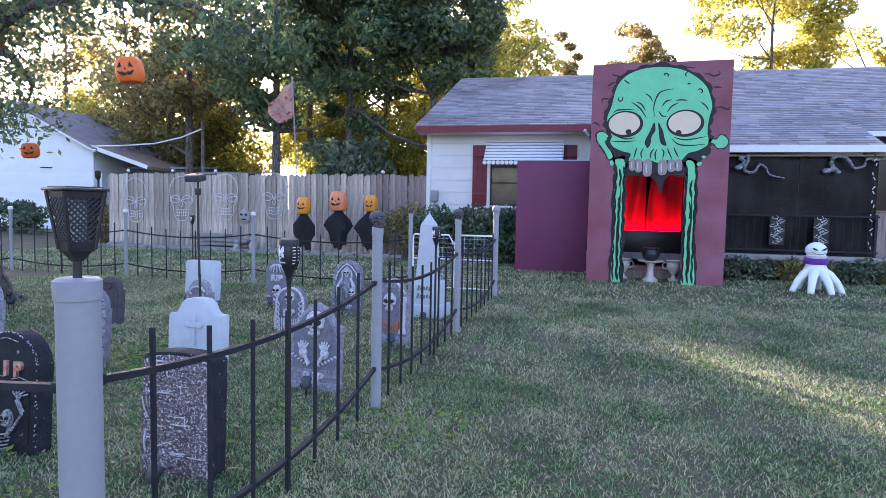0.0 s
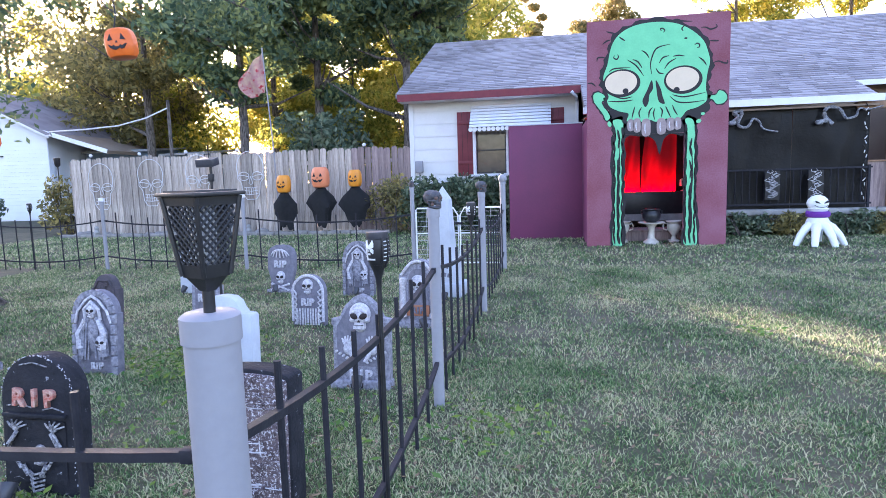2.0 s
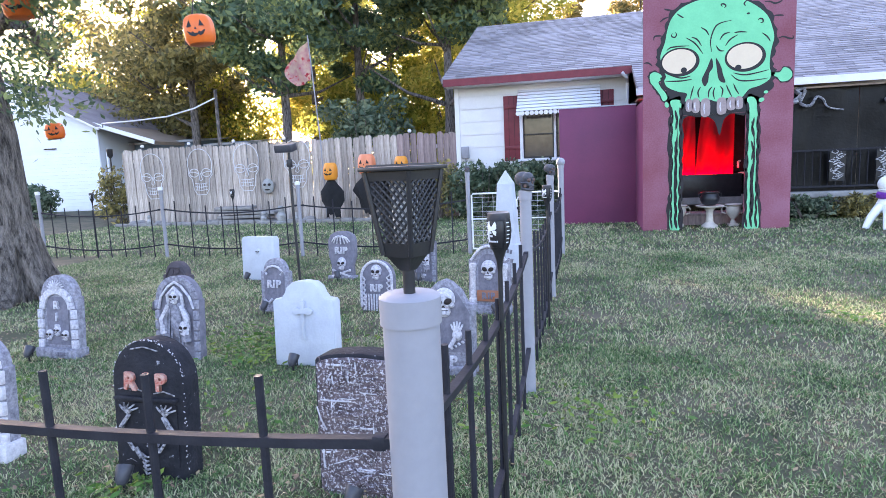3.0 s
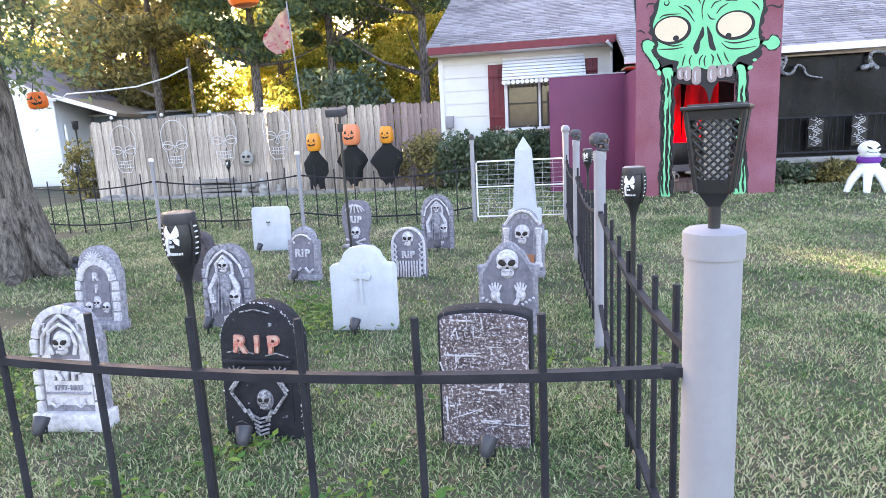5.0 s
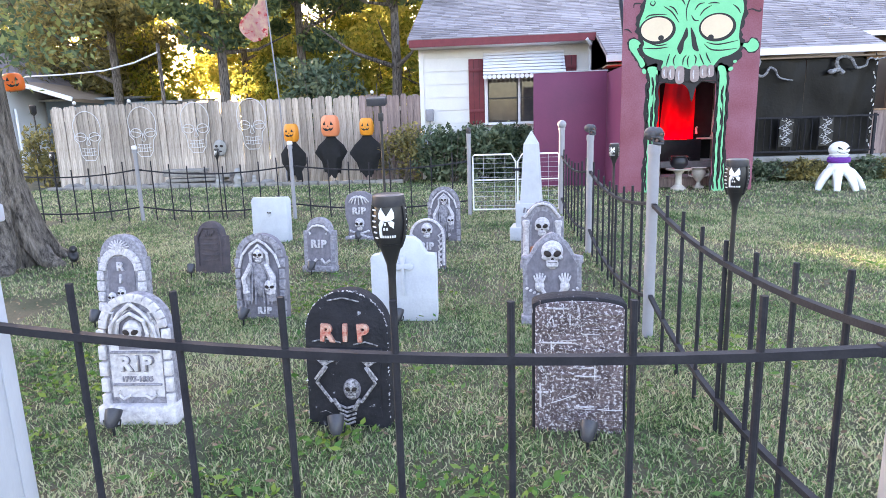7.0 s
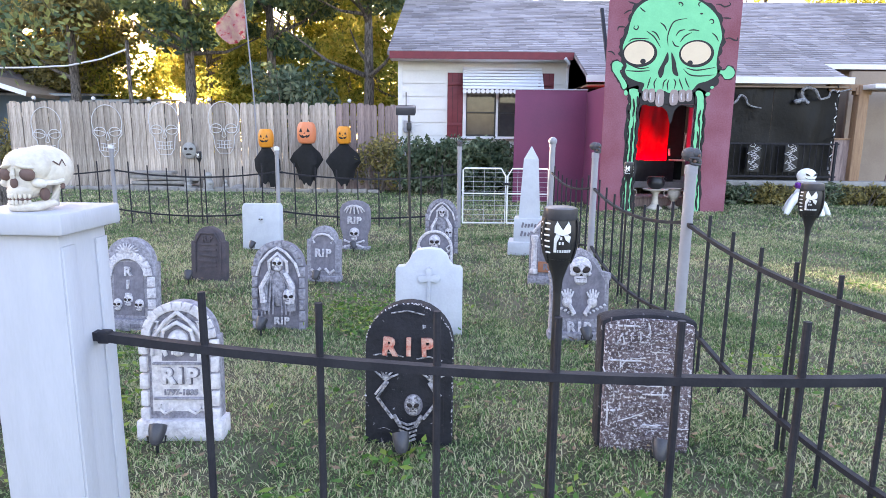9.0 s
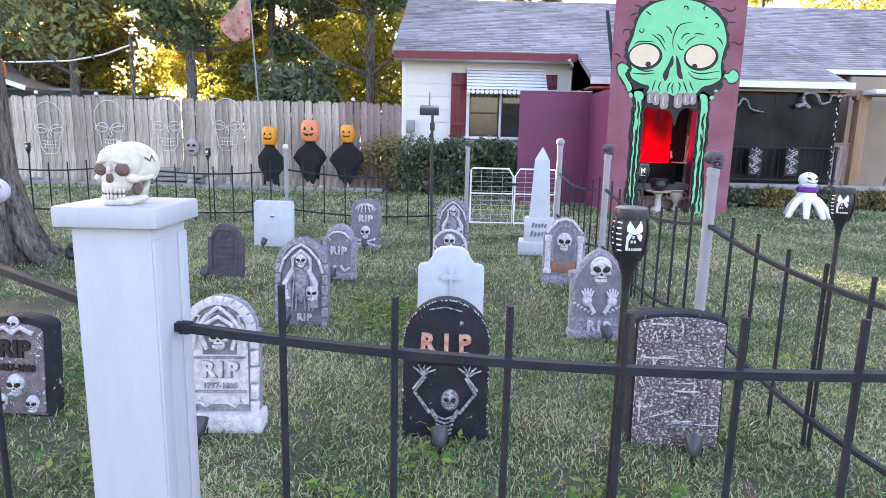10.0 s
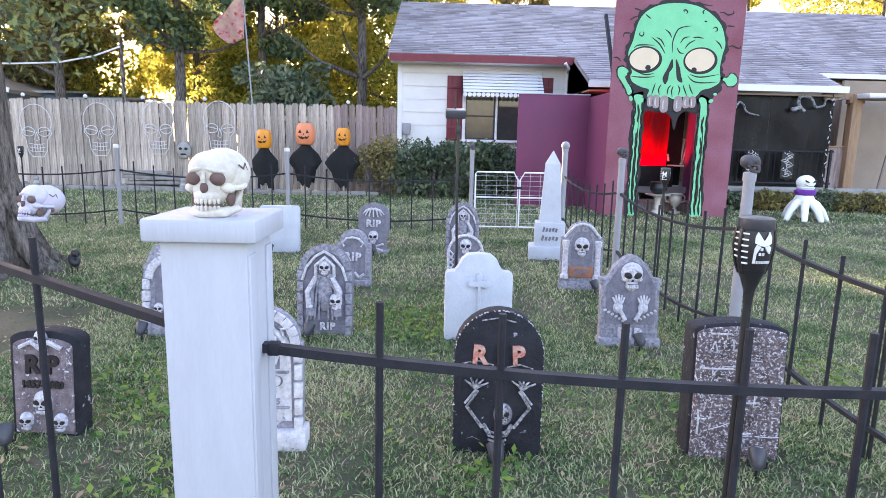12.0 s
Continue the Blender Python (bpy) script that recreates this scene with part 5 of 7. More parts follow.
        prof = [(-w / 2, 0), (w / 2, 0), (w / 2, h * 0.66), (w * 0.53, h * 0.68), (w * 0.53, h * 0.74), (w * 0.38, h * 0.76), (w * 0.28, h * 0.88), (w * 0.12, h * 0.97), (0, h), (-w * 0.12, h * 0.97), (-w * 0.28, h * 0.88), (-w * 0.38, h * 0.76), (-w * 0.53, h * 0.74), (-w * 0.53, h * 0.68), (-w / 2, h * 0.66)]
        part("body", slab(shape(), prof, 0, d, 0.01), M_stone_grey, t)
        part("panel", slab(shape(), [(-w * 0.42, 0.14), (w * 0.42, 0.14), (w * 0.42, h * 0.66), (w * 0.22, h * 0.86), (0, h * 0.94), (-w * 0.22, h * 0.86), (-w * 0.42, h * 0.66)], -0.004, 0), M_stone_back, t)
        carved_skull(t, 0, h * 0.77, 0.16)
        for s in (-1, 1):
            bm = shape()
            for i in range(5):
                a = radians(50 + 20 * i)
                tube(bm, [(s * 0.075, -0.012, h * 0.44), (s * (0.075 + 0.035 * math.cos(a)), -0.022, h * 0.44 + 0.04 * math.sin(a)), (s * (0.075 + 0.055 * math.cos(a)), -0.014, h * 0.44 + 0.075 * math.sin(a))], 0.008, 6, 0.006)
            ball(bm, (s * 0.075, -0.01, h * 0.43), (0.03, 0.02, 0.035))
            tube(bm, [(s * 0.07, -0.014, h * 0.42), (s * 0.03, -0.018, h * 0.3)], 0.013, 7)
            part("bony_hand", bm, M_stone_relief, t, "reaching skeleton hand")
            bm = shape()
            for i in range(6):
                ball(bm, (s * (0.15 - 0.022 * i), -0.008, h * (0.4 - 0.022 * i)), (0.012, 0.008, 0.008), (0, 30 * s, 0), seg=6)
            part("chain", bm, M_stone_relief, t)
        lettering("letters", "RIP", 0.085, 0.008, M_stone_relief, t, pose(0, -0.008, h * 0.15), "raised letters", spacing=1.3)
        part("base", box(shape(), (0, 0.02, 0.03), (w * 1.06, 0.1, 0.06), bevel=0.01), M_stone_grey, t)
    elif kind == "pillars":
        part("body", slab(shape(), arch(w, h, 0, 0.045), 0, d, 0.01), M_stone_grey, t)
        part("recess", slab(shape(), arch(w * 0.5, h * 0.86, 0.2), -0.004, 0.0), M_stone_back, t)
        for s in (-1, 1):
            part("column", lathe(shape(), [(0.034, 0.1), (0.034, 0.13), (0.024, 0.14), (0.022, 0.36), (0.03, 0.38), (0.032, 0.41), (0.02, 0.42)], (s * w * 0.38, -0.004, 0), 12), M_stone_relief, t)
            part("scroll", tube(shape(), [(s * w * 0.42, -0.01, h * 0.77), (s * w * 0.3, -0.016, h * 0.86), (s * w * 0.18, -0.014, h * 0.94), (0, -0.014, h * 0.97)], 0.012, 7), M_stone_relief, t)
        carved_skull(t, 0, h * 0.64, 0.15)
        part("name_panel", box(shape(), (0, -0.008, h * 0.27), (w * 0.56, 0.02, 0.09), bevel=0.005), M_orange_letter, t)
        lettering("letters", "RIP", 0.07, 0.006, M_stone_back, t, pose(0, -0.02, h * 0.27), "engraved letters", spacing=1.2)
        part("base", box(shape(), (0, 0.02, 0.04), (w * 1.04, 0.1, 0.08), bevel=0.01), M_stone_grey, t)
    elif kind == "banner":
        prof = [(-w * 0.42, 0), (w * 0.42, 0), (w * 0.4, h * 0.3), (w * 0.5, h * 0.5), (w * 0.5, h * 0.8), (w * 0.42, h * 0.92), (w * 0.2, h * 0.99), (0, h), (-w * 0.2, h * 0.99), (-w * 0.42, h * 0.92), (-w * 0.5, h * 0.8), (-w * 0.5, h * 0.5), (-w * 0.4, h * 0.3)]
        part("body", slab(shape(), prof, 0, d, 0.012), M_stone_back, t)
        bm = shape()
        for i in range(7):
            a = radians(20 + 23.3 * i)
            tube(bm, [(0.02 * math.cos(a), -0.012, h * 0.9), (0.08 * math.cos(a), -0.022, h * 0.9 - 0.02), (0.12 * math.cos(a), -0.012, h * 0.9 - 0.05 - 0.04 * math.sin(a))], 0.011, 6, 0.007)
        part("claw", bm, M_stone_relief, t, "clawed hand over the top edge")
        lettering("letters", "RIP", 0.1, 0.01, M_stone_relief, t, pose(0, -0.012, h * 0.6), "raised letters", spacing=1.15)
        carved_skull(t, 0, h * 0.34, 0.13)
        bm = shape()
        for s in (-1, 1):
            tube(bm, [(-s * 0.1, -0.012, h * 0.2), (s * 0.1, -0.02, h * 0.08)], 0.011, 7)
            ball(bm, (s * 0.1, -0.02, h * 0.08), 0.016, seg=8)
            ball(bm, (-s * 0.1, -0.014, h * 0.2), 0.016, seg=8)
        part("crossed_bones", bm, M_stone_relief, t)
        part("base", box(shape(), (0, 0.02, 0.025), (w * 1.0, 0.1, 0.05), bevel=0.01), M_stone_grey, t)
    elif kind == "plain_rip":
        part("body", slab(shape(), arch(w, h, 0, 0.03), 0, d, 0.01), M_stone_grey, t)
        part("panel", slab(shape(), arch(w * 0.72, h * 0.9, 0.1, 0.02), -0.004, 0.0), M_stone_back, t)
        lettering("letters", "RIP", 0.09, 0.008, M_stone_relief, t, pose(0, -0.008, h * 0.52), "raised letters", spacing=1.2)
        for s in (-1, 1):
            bm = shape()
            tube(bm, [(0, -0.01, h * 0.86), (s * 0.05, -0.014, h * 0.84), (s * 0.09, -0.012, h * 0.76), (s * 0.07, -0.012, h * 0.7)], 0.01, 7)
            tube(bm, [(s * 0.02, -0.01, 0.12), (s * 0.06, -0.016, 0.08), (s * 0.1, -0.012, 0.11)], 0.012, 7)
            part("swag", bm, M_stone_relief, t)
        part("base", box(shape(), (0, 0.02, 0.03), (w * 1.05, 0.1, 0.06), bevel=0.01), M_stone_grey, t)
    elif kind == "ghoul":
        part("body", slab(shape(), arch(w, h), 0, d, 0.012), M_stone_back, t)
        carved_skull(t, 0, h * 0.78, 0.12)
        bm = shape()
        n = 15
        pts = [(w * 0.47 * math.cos(a), -0.006, h - w / 2 + w * 0.47 * math.sin(a)) for a in [math.pi * i / n for i in range(n + 1)]]
        tube(bm, [(w * 0.47, -0.006, 0.05)] + pts + [(-w * 0.47, -0.006, 0.05)], 0.012, 7)
        for i in range(12):
            q = -1 if i % 2 else 1
            tube(bm, [(q * 0.13, -0.006, h * (0.74 - 0.05 * i)), (q * 0.10, -0.018, h * (0.68 - 0.05 * i)), (q * 0.12, -0.008, h * (0.6 - 0.05 * i))], 0.008, 6)
        for i in range(9):
            tube(bm, [(-0.1 + 0.025 * i, -0.008, 0.16), (-0.09 + 0.024 * i, -0.02, 0.1), (-0.1 + 0.025 * i, -0.008, 0.02)], 0.008, 6)
        part("gnarled_border", bm, M_stone_relief, t)
        lettering("letters", "RIP", 0.08, 0.008, M_stone_relief, t, pose(0, -0.01, h * 0.47), "raised letters", spacing=1.1)
    elif kind == "brown":
        part("body", slab(shape(), arch(w, h, 0, 0.03), 0, d, 0.012), M_stone_brown, t)
        bm = shape()
        tube(bm, [(-w * 0.36, -0.006, 0.08), (-w * 0.36, -0.008, h * 0.7), (-w * 0.2, -0.008, h * 0.88), (w * 0.2, -0.008, h * 0.88), (w * 0.36, -0.008, h * 0.7), (w * 0.36, -0.006, 0.08)], 0.009, 7)
        for i in range(5):
            box(bm, (0, -0.006, h * (0.28 + 0.1 * i)), (w * 0.5, 0.01, 0.012), (0, (-4, 3, 5, -2, 0)[i], 0))
        part("worn_inscription", bm, M_stone_brown, t)
        lettering("letters", "RIP", 0.07, 0.006, M_stone_brown, t, pose(0, -0.01, h * 0.78))
    elif kind == "column_rip":
        part("body", slab(shape(), arch(w, h, 0, 0.02), 0, d, 0.01), M_stone_grey, t)
        border_stones(t, w, h * 0.86, 0.02, 0.05, M_stone_relief, 9)
        part("panel", slab(shape(), flat_arch(w * 0.56, h * 0.74, 0.01, z0=0.1), -0.004, 0.0), M_stone_back, t)
        bm = shape()
        for i in range(9):
            a = radians(15 + 18.75 * i)
            tube(bm, [(0, -0.01, h * 0.84), (0.04 * math.cos(a), -0.02, h * 0.84 + 0.035 * math.sin(a)), (0.075 * math.cos(a), -0.01, h * 0.84 + 0.06 * math.sin(a))], 0.008, 6, 0.004)
        part("palm_carving", bm, M_stone_relief, t)
        for i, ch in enumerate("RIP"):
            lettering("letter", ch, 0.075, 0.008, M_stone_relief, t, pose(0, -0.01, h * (0.64 - 0.14 * i)), "raised letter")
        for sx, sz in ((-0.07, 0.17), (0.0, 0.2), (0.07, 0.17)):
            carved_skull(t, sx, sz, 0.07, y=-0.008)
        part("base", box(shape(), (0, 0.02, 0.04), (w * 1.06, 0.11, 0.08), bevel=0.01), M_stone_grey, t)
        lettering("date", "1830", 0.035, 0.004, M_stone_back, t, pose(0.05, -0.037, 0.04))
    elif kind == "dated":
        part("body", slab(shape(), flat_arch(w, h, 0.04), 0, 0.08, 0.012), M_stone_dark, t)
        part("face", slab(shape(), flat_arch(w * 0.86, h * 0.93, 0.035, z0=0.02), -0.008, 0.0, 0.004), M_dated, t)
        bm = shape()
        tube(bm, [(-w * 0.3, -0.014, h * 0.84), (-w * 0.12, -0.02, h * 0.9), (0, -0.02, h * 0.84), (w * 0.12, -0.02, h * 0.9), (w * 0.3, -0.014, h * 0.84)], 0.01, 7)
        part("scrollwork", bm, M_stone_relief, t)
        lettering("letters", "RIP", 0.1, 0.006, M_hollow, t, pose(0, -0.012, h * 0.68), "dark engraved letters")
        lettering("date", "1857-1880", 0.04, 0.004, M_hollow, t, pose(0, -0.012, h * 0.5))
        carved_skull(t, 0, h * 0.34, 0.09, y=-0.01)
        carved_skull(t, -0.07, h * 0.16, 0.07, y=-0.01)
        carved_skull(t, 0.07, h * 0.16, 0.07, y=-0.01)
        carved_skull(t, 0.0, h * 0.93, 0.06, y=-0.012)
    return t


gravestone("woven", -2.115, 2.46, -3, -3, 0.36, 0.555, label="dark gravestone wrapped in whitened mummy bandage")
gravestone("black", -3.035, 2.47, -2, -4, 0.345, 0.58, label="black gravestone with red letters and a skeleton")
gravestone("cathedral", -3.945, 2.50, 2, -4, 0.34, 0.565, label="whitewashed arched gravestone with a skull and masonry border")
gravestone("dated", -4.83, 2.58, -4, -4, 0.28, 0.44, label="pinkish grey gravestone with date and small skulls")
gravestone("fang", -2.10, 3.80, -2, -5, 0.35, 0.565, label="grey pointed gravestone with a fanged skull and bony hands")
gravestone("cross", -3.01, 3.85, 0, -3, 0.41, 0.545, label="plain pale grey gravestone with a raised cross")
gravestone("reaper", -3.95, 3.90, -2, -5, 0.335, 0.57, label="grey arched gravestone with a hooded reaper")
gravestone("column_rip", -4.87, 3.86, -4, -5, 0.345, 0.585, label="grey arched gravestone with stone columns and three skulls")
gravestone("pillars", -2.06, 5.22, -8, -4, 0.345, 0.575, label="grey gravestone with pillars and a scowling skull")
gravestone("ghoul", -3.02, 5.25, -6, -4, 0.30, 0.445, label="small dark gravestone with a ghoul face and gnarled border")
gravestone("plain_rip", -3.95, 5.22, -8, -4, 0.29, 0.475, label="grey gravestone with large letters and swags")
gravestone("brown", -4.90, 5.17, -8, -5, 0.31, 0.465, label="worn brown gravestone with faint lettering")
gravestone("reaper", -2.985, 6.52, -2, -5, 0.34, 0.585, label="dark grey arched gravestone with a hooded reaper")
gravestone("banner", -3.92, 6.68, -6, -4, 0.33, 0.54, label="grey gravestone with a clawed hand, skull and crossed bones")
gravestone("block", -4.905, 6.63, 0, -4, 0.405, 0.50, label="plain pale grey block gravestone with chamfered corners")

ob = thing("obelisk", (-2.07, 6.6, 0), "tall pale grey obelisk monument with a name", "obelisk", rz=-8)
part("plinth", box(shape(), (0, 0, 0.07), (0.42, 0.3, 0.14), bevel=0.01), M_stone_pale, ob)
bm = shape()
box(bm, (0, 0, 0.26), (0.31, 0.22, 0.25), bevel=0.01)
part("die", bm, M_stone_pale, ob)
bm = shape()
r = bmesh.ops.create_cone(bm, cap_ends=True, segments=4, radius1=0.155, radius2=0.105, depth=0.6, matrix=pose(0, 0, 0.685, 0, 0, 0) @ Matrix.Diagonal((1, 0.8, 1, 1)) @ pose(0, 0, 0, 0, 0, 45))
bmesh.ops.create_cone(bm, cap_ends=True, segments=4, radius1=0.105, radius2=0.004, depth=0.13, matrix=pose(0, 0, 1.05, 0, 0, 0) @ Matrix.Diagonal((1, 0.8, 1, 1)) @ pose(0, 0, 0, 0, 0, 45))
part("shaft", bm, M_stone_pale, ob)
for i, (wd, z) in enumerate(((0.16, 0.31), (0.18, 0.22))):
    bm = shape()
    for k in range(5):
        box(bm, (-wd / 2 + (k + 0.5) * wd / 5, -0.113, z + (0.006 if k in (0, 3) else 0)), (wd / 5 * 0.6, 0.008, 0.04 if k else 0.055), (0, 14, 0))
    part("inscription", bm, M_stone_back, ob, "dark slanted inscription")


# ---- skulls, torches, lamps ----
def skull(x, y, z, s, material, label, rz=0.0, rx=0.0, group=""):
    """A human-sized toy skull: cranium, cheekbones, jaw, sockets, teeth. Faces -y, rests on z."""
    t = thing("skull", (x, y, z), label, "skull", group, rz=rz, rx=rx)
    bm = shape()
    ball(bm, (0, 0.12 * s, 0.60 * s), (0.385 * s, 0.45 * s, 0.375 * s), (6, 0, 0), 24)
    ball(bm, (0, -0.17 * s, 0.66 * s), (0.35 * s, 0.27 * s, 0.28 * s), seg=20)
    ball(bm, (0, -0.24 * s, 0.40 * s), (0.27 * s, 0.20 * s, 0.24 * s), seg=18)
    for q in (-1, 1):
        ball(bm, (q * 0.25 * s, -0.27 * s, 0.42 * s), (0.11 * s, 0.12 * s, 0.075 * s), (0, q * 15, q * 25), 12)
        tube(bm, [(q * 0.30 * s, -0.24 * s, 0.42 * s), (q * 0.375 * s, -0.08 * s, 0.42 * s), (q * 0.37 * s, 0.06 * s, 0.44 * s)], 0.04 * s, 8)
        ball(bm, (q * 0.15 * s, -0.40 * s, 0.67 * s), (0.13 * s, 0.05 * s, 0.04 * s), (0, q * 10, q * 20), 12)
    ball(bm, (0, -0.35 * s, 0.30 * s), (0.205 * s, 0.13 * s, 0.12 * s), seg=14)
    tube(bm, [(0, -0.43 * s, 0.64 * s), (0, -0.465 * s, 0.55 * s), (0, -0.455 * s, 0.50 * s)], 0.035 * s, 8)
    part("cranium", bm, material, t)
    bm = shape()
    tube(bm, [(-0.30 * s, 0.02 * s, 0.38 * s), (-0.29 * s, -0.04 * s, 0.12 * s), (-0.21 * s, -0.30 * s, 0.075 * s), (-0.1 * s, -0.40 * s, 0.075 * s), (0.1 * s, -0.40 * s, 0.075 * s), (0.21 * s, -0.30 * s, 0.075 * s), (0.29 * s, -0.04 * s, 0.12 * s), (0.30 * s, 0.02 * s, 0.38 * s)], 0.075 * s, 10)
    part("jaw", bm, material, t)
    for q in (-1, 1):
        part("eye_socket", ball(shape(), (q * 0.165 * s, -0.37 * s, 0.555 * s), (0.125 * s, 0.095 * s, 0.10 * s), (0, q * 10, q * -20)), M_socket, t)
        part("cheek_hollow", ball(shape(), (q * 0.265 * s, -0.19 * s, 0.25 * s), (0.06 * s, 0.085 * s, 0.10 * s)), M_socket, t)
        part("ear_hollow", ball(shape(), (q * 0.36 * s, 0.06 * s, 0.36 * s), (0.03 * s, 0.05 * s, 0.05 * s)), M_socket, t)
        part("crack", tube(shape(), [(q * 0.34 * s, -0.06 * s, 0.74 * s), (q * 0.375 * s, 0.02 * s, 0.68 * s), (q * 0.36 * s, 0.1 * s, 0.76 * s), (q * 0.372 * s, 0.14 * s, 0.66 * s)], 0.012 * s, 5), M_socket, t)
    part("nose_hole", ball(shape(), (0, -0.445 * s, 0.425 * s), (0.06 * s, 0.045 * s, 0.08 * s)), M_socket, t)
    part("mouth_gap", tube(shape(), [(-0.18 * s, -0.37 * s, 0.19 * s), (-0.1 * s, -0.455 * s, 0.19 * s), (0.1 * s, -0.455 * s, 0.19 * s), (0.18 * s, -0.37 * s, 0.19 * s)], 0.022 * s, 6), M_socket, t)
    for row, zz in ((0, 0.235), (1, 0.145)):
        for i in range(8):
            a = radians(-62 + 17.7 * i)
            part("tooth", ball(shape(), (0.19 * s * math.sin(a), -0.30 * s - 0.175 * s * math.cos(a), zz * s), (0.026 * s, 0.025 * s, 0.045 * s), seg=8), material, t)
    return t


M_socket = mat("brown_socket_paint", (0.16, 0.10, 0.085), (0.09, 0.055, 0.05), rough=0.85, scale=20, fine=80, bump=0.2)
M_skull_dark = mat("charcoal_skull", (0.055, 0.055, 0.065), (0.1, 0.1, 0.11), rough=0.6, scale=20, fine=90, bump=0.3)
skull(-3.715, 1.462, 1.045, 0.132, M_bone, "ivory plastic skull resting on the pale pillar", rz=-8)
skull(-4.268, 1.775, 0.975, 0.098, M_bone_lilac, "lilac-tinged plastic skull stuck on a gate picket", rz=-22, rx=-12)
PS = "dark skulls on the fence posts"
skull(SX, 3.57, 1.06, 0.10, M_skull_dark, "charcoal plastic skull on a fence post", rz=60, group=PS)
skull(SX, 5.84, 1.07, 0.10, M_skull_dark, "charcoal plastic skull on a fence post", rz=60, group=PS)
skull(-2.79, 8.36, 1.08, 0.085, M_skull_dark, "charcoal plastic skull on a gate post", rz=20, group=PS)

bask = thing("lattice_torch", (-1.583, 1.418, 1.005), "black square lattice solar torch on the pipe post", "torch", rz=-21)
part("stem", rod(shape(), (0, 0, 0), (0, 0, 0.05), 0.0105), M_black_plastic, bask)
bm = shape()
bmesh.ops.create_cone(bm, cap_ends=True, segments=4, radius1=0.014, radius2=0.039, depth=0.03, matrix=pose(0, 0, 0.055, 0, 0, 45))
part("cone", bm, M_black_plastic, bask)


def frustum_ring(z0, z1, h0, h1, th):
    """A square tapering band with thickness."""
    bm = shape()
    v = [[bm.verts.new((sx * h, sy * h, z)) for sx, sy in ((-1, -1), (1, -1), (1, 1), (-1, 1))] for z, h in ((z0, h0), (z1, h1), (z1, h1 - th), (z0, h0 - th))]
    for a, b in zip(v, v[1:] + v[:1]):
        for j in range(4):
            bm.faces.new((a[j], a[(j + 1) % 4], b[(j + 1) % 4], b[j]))
    return bm


HB = lambda z: 0.028 + (0.045 - 0.028) * (z - 0.07) / 0.135
part("lower_band", frustum_ring(0.065, 0.088, HB(0.065), HB(0.088), 0.004), M_black_plastic, bask)
part("upper_band", frustum_ring(0.19, 0.205, HB(0.19), HB(0.205), 0.004), M_black_plastic, bask)
part("lid", box(shape(), (0, 0, 0.209), (0.106, 0.106, 0.007), bevel=0.002), M_black_plastic, bask)
part("solar_panel", box(shape(), (0, 0, 0.2145), (0.085, 0.085, 0.003)), M_grey_plastic, bask)
for k in range(4):
    side = shape()
    m = pose(0, 0, 0, 0, 0, 90 * k)
    for i in range(-5, 9):
        for s in (-1, 1):
            pts = []
            for j in range(13):
                z = 0.086 + 0.106 * j / 12
                x = s * (-0.09 + 0.0135 * i * 1.0 + (z - 0.086) * 1.0 + 0.0)
                if abs(x) < HB(z) - 0.002:
                    pts.append(m @ Vector((x, -HB(z) + 0.002, z)))
            if len(pts) > 1:
                tube(side, [pts[0], pts[-1]], 0.0022, 5)
    part("lattice_side", side, M_black_plastic, bask)
    part("corner", rod(shape(), m @ Vector((HB(0.07), -HB(0.07), 0.068)), m @ Vector((HB(0.205), -HB(0.205), 0.205)), 0.0045, seg=6), M_black_plastic, bask)
part("flame_diffuser", lathe(shape(), [(0.01, 0.075), (0.019, 0.085), (0.024, 0.19), (0.02, 0.196)], seg=16), M_diffuser, bask, "frosted white diffuser")


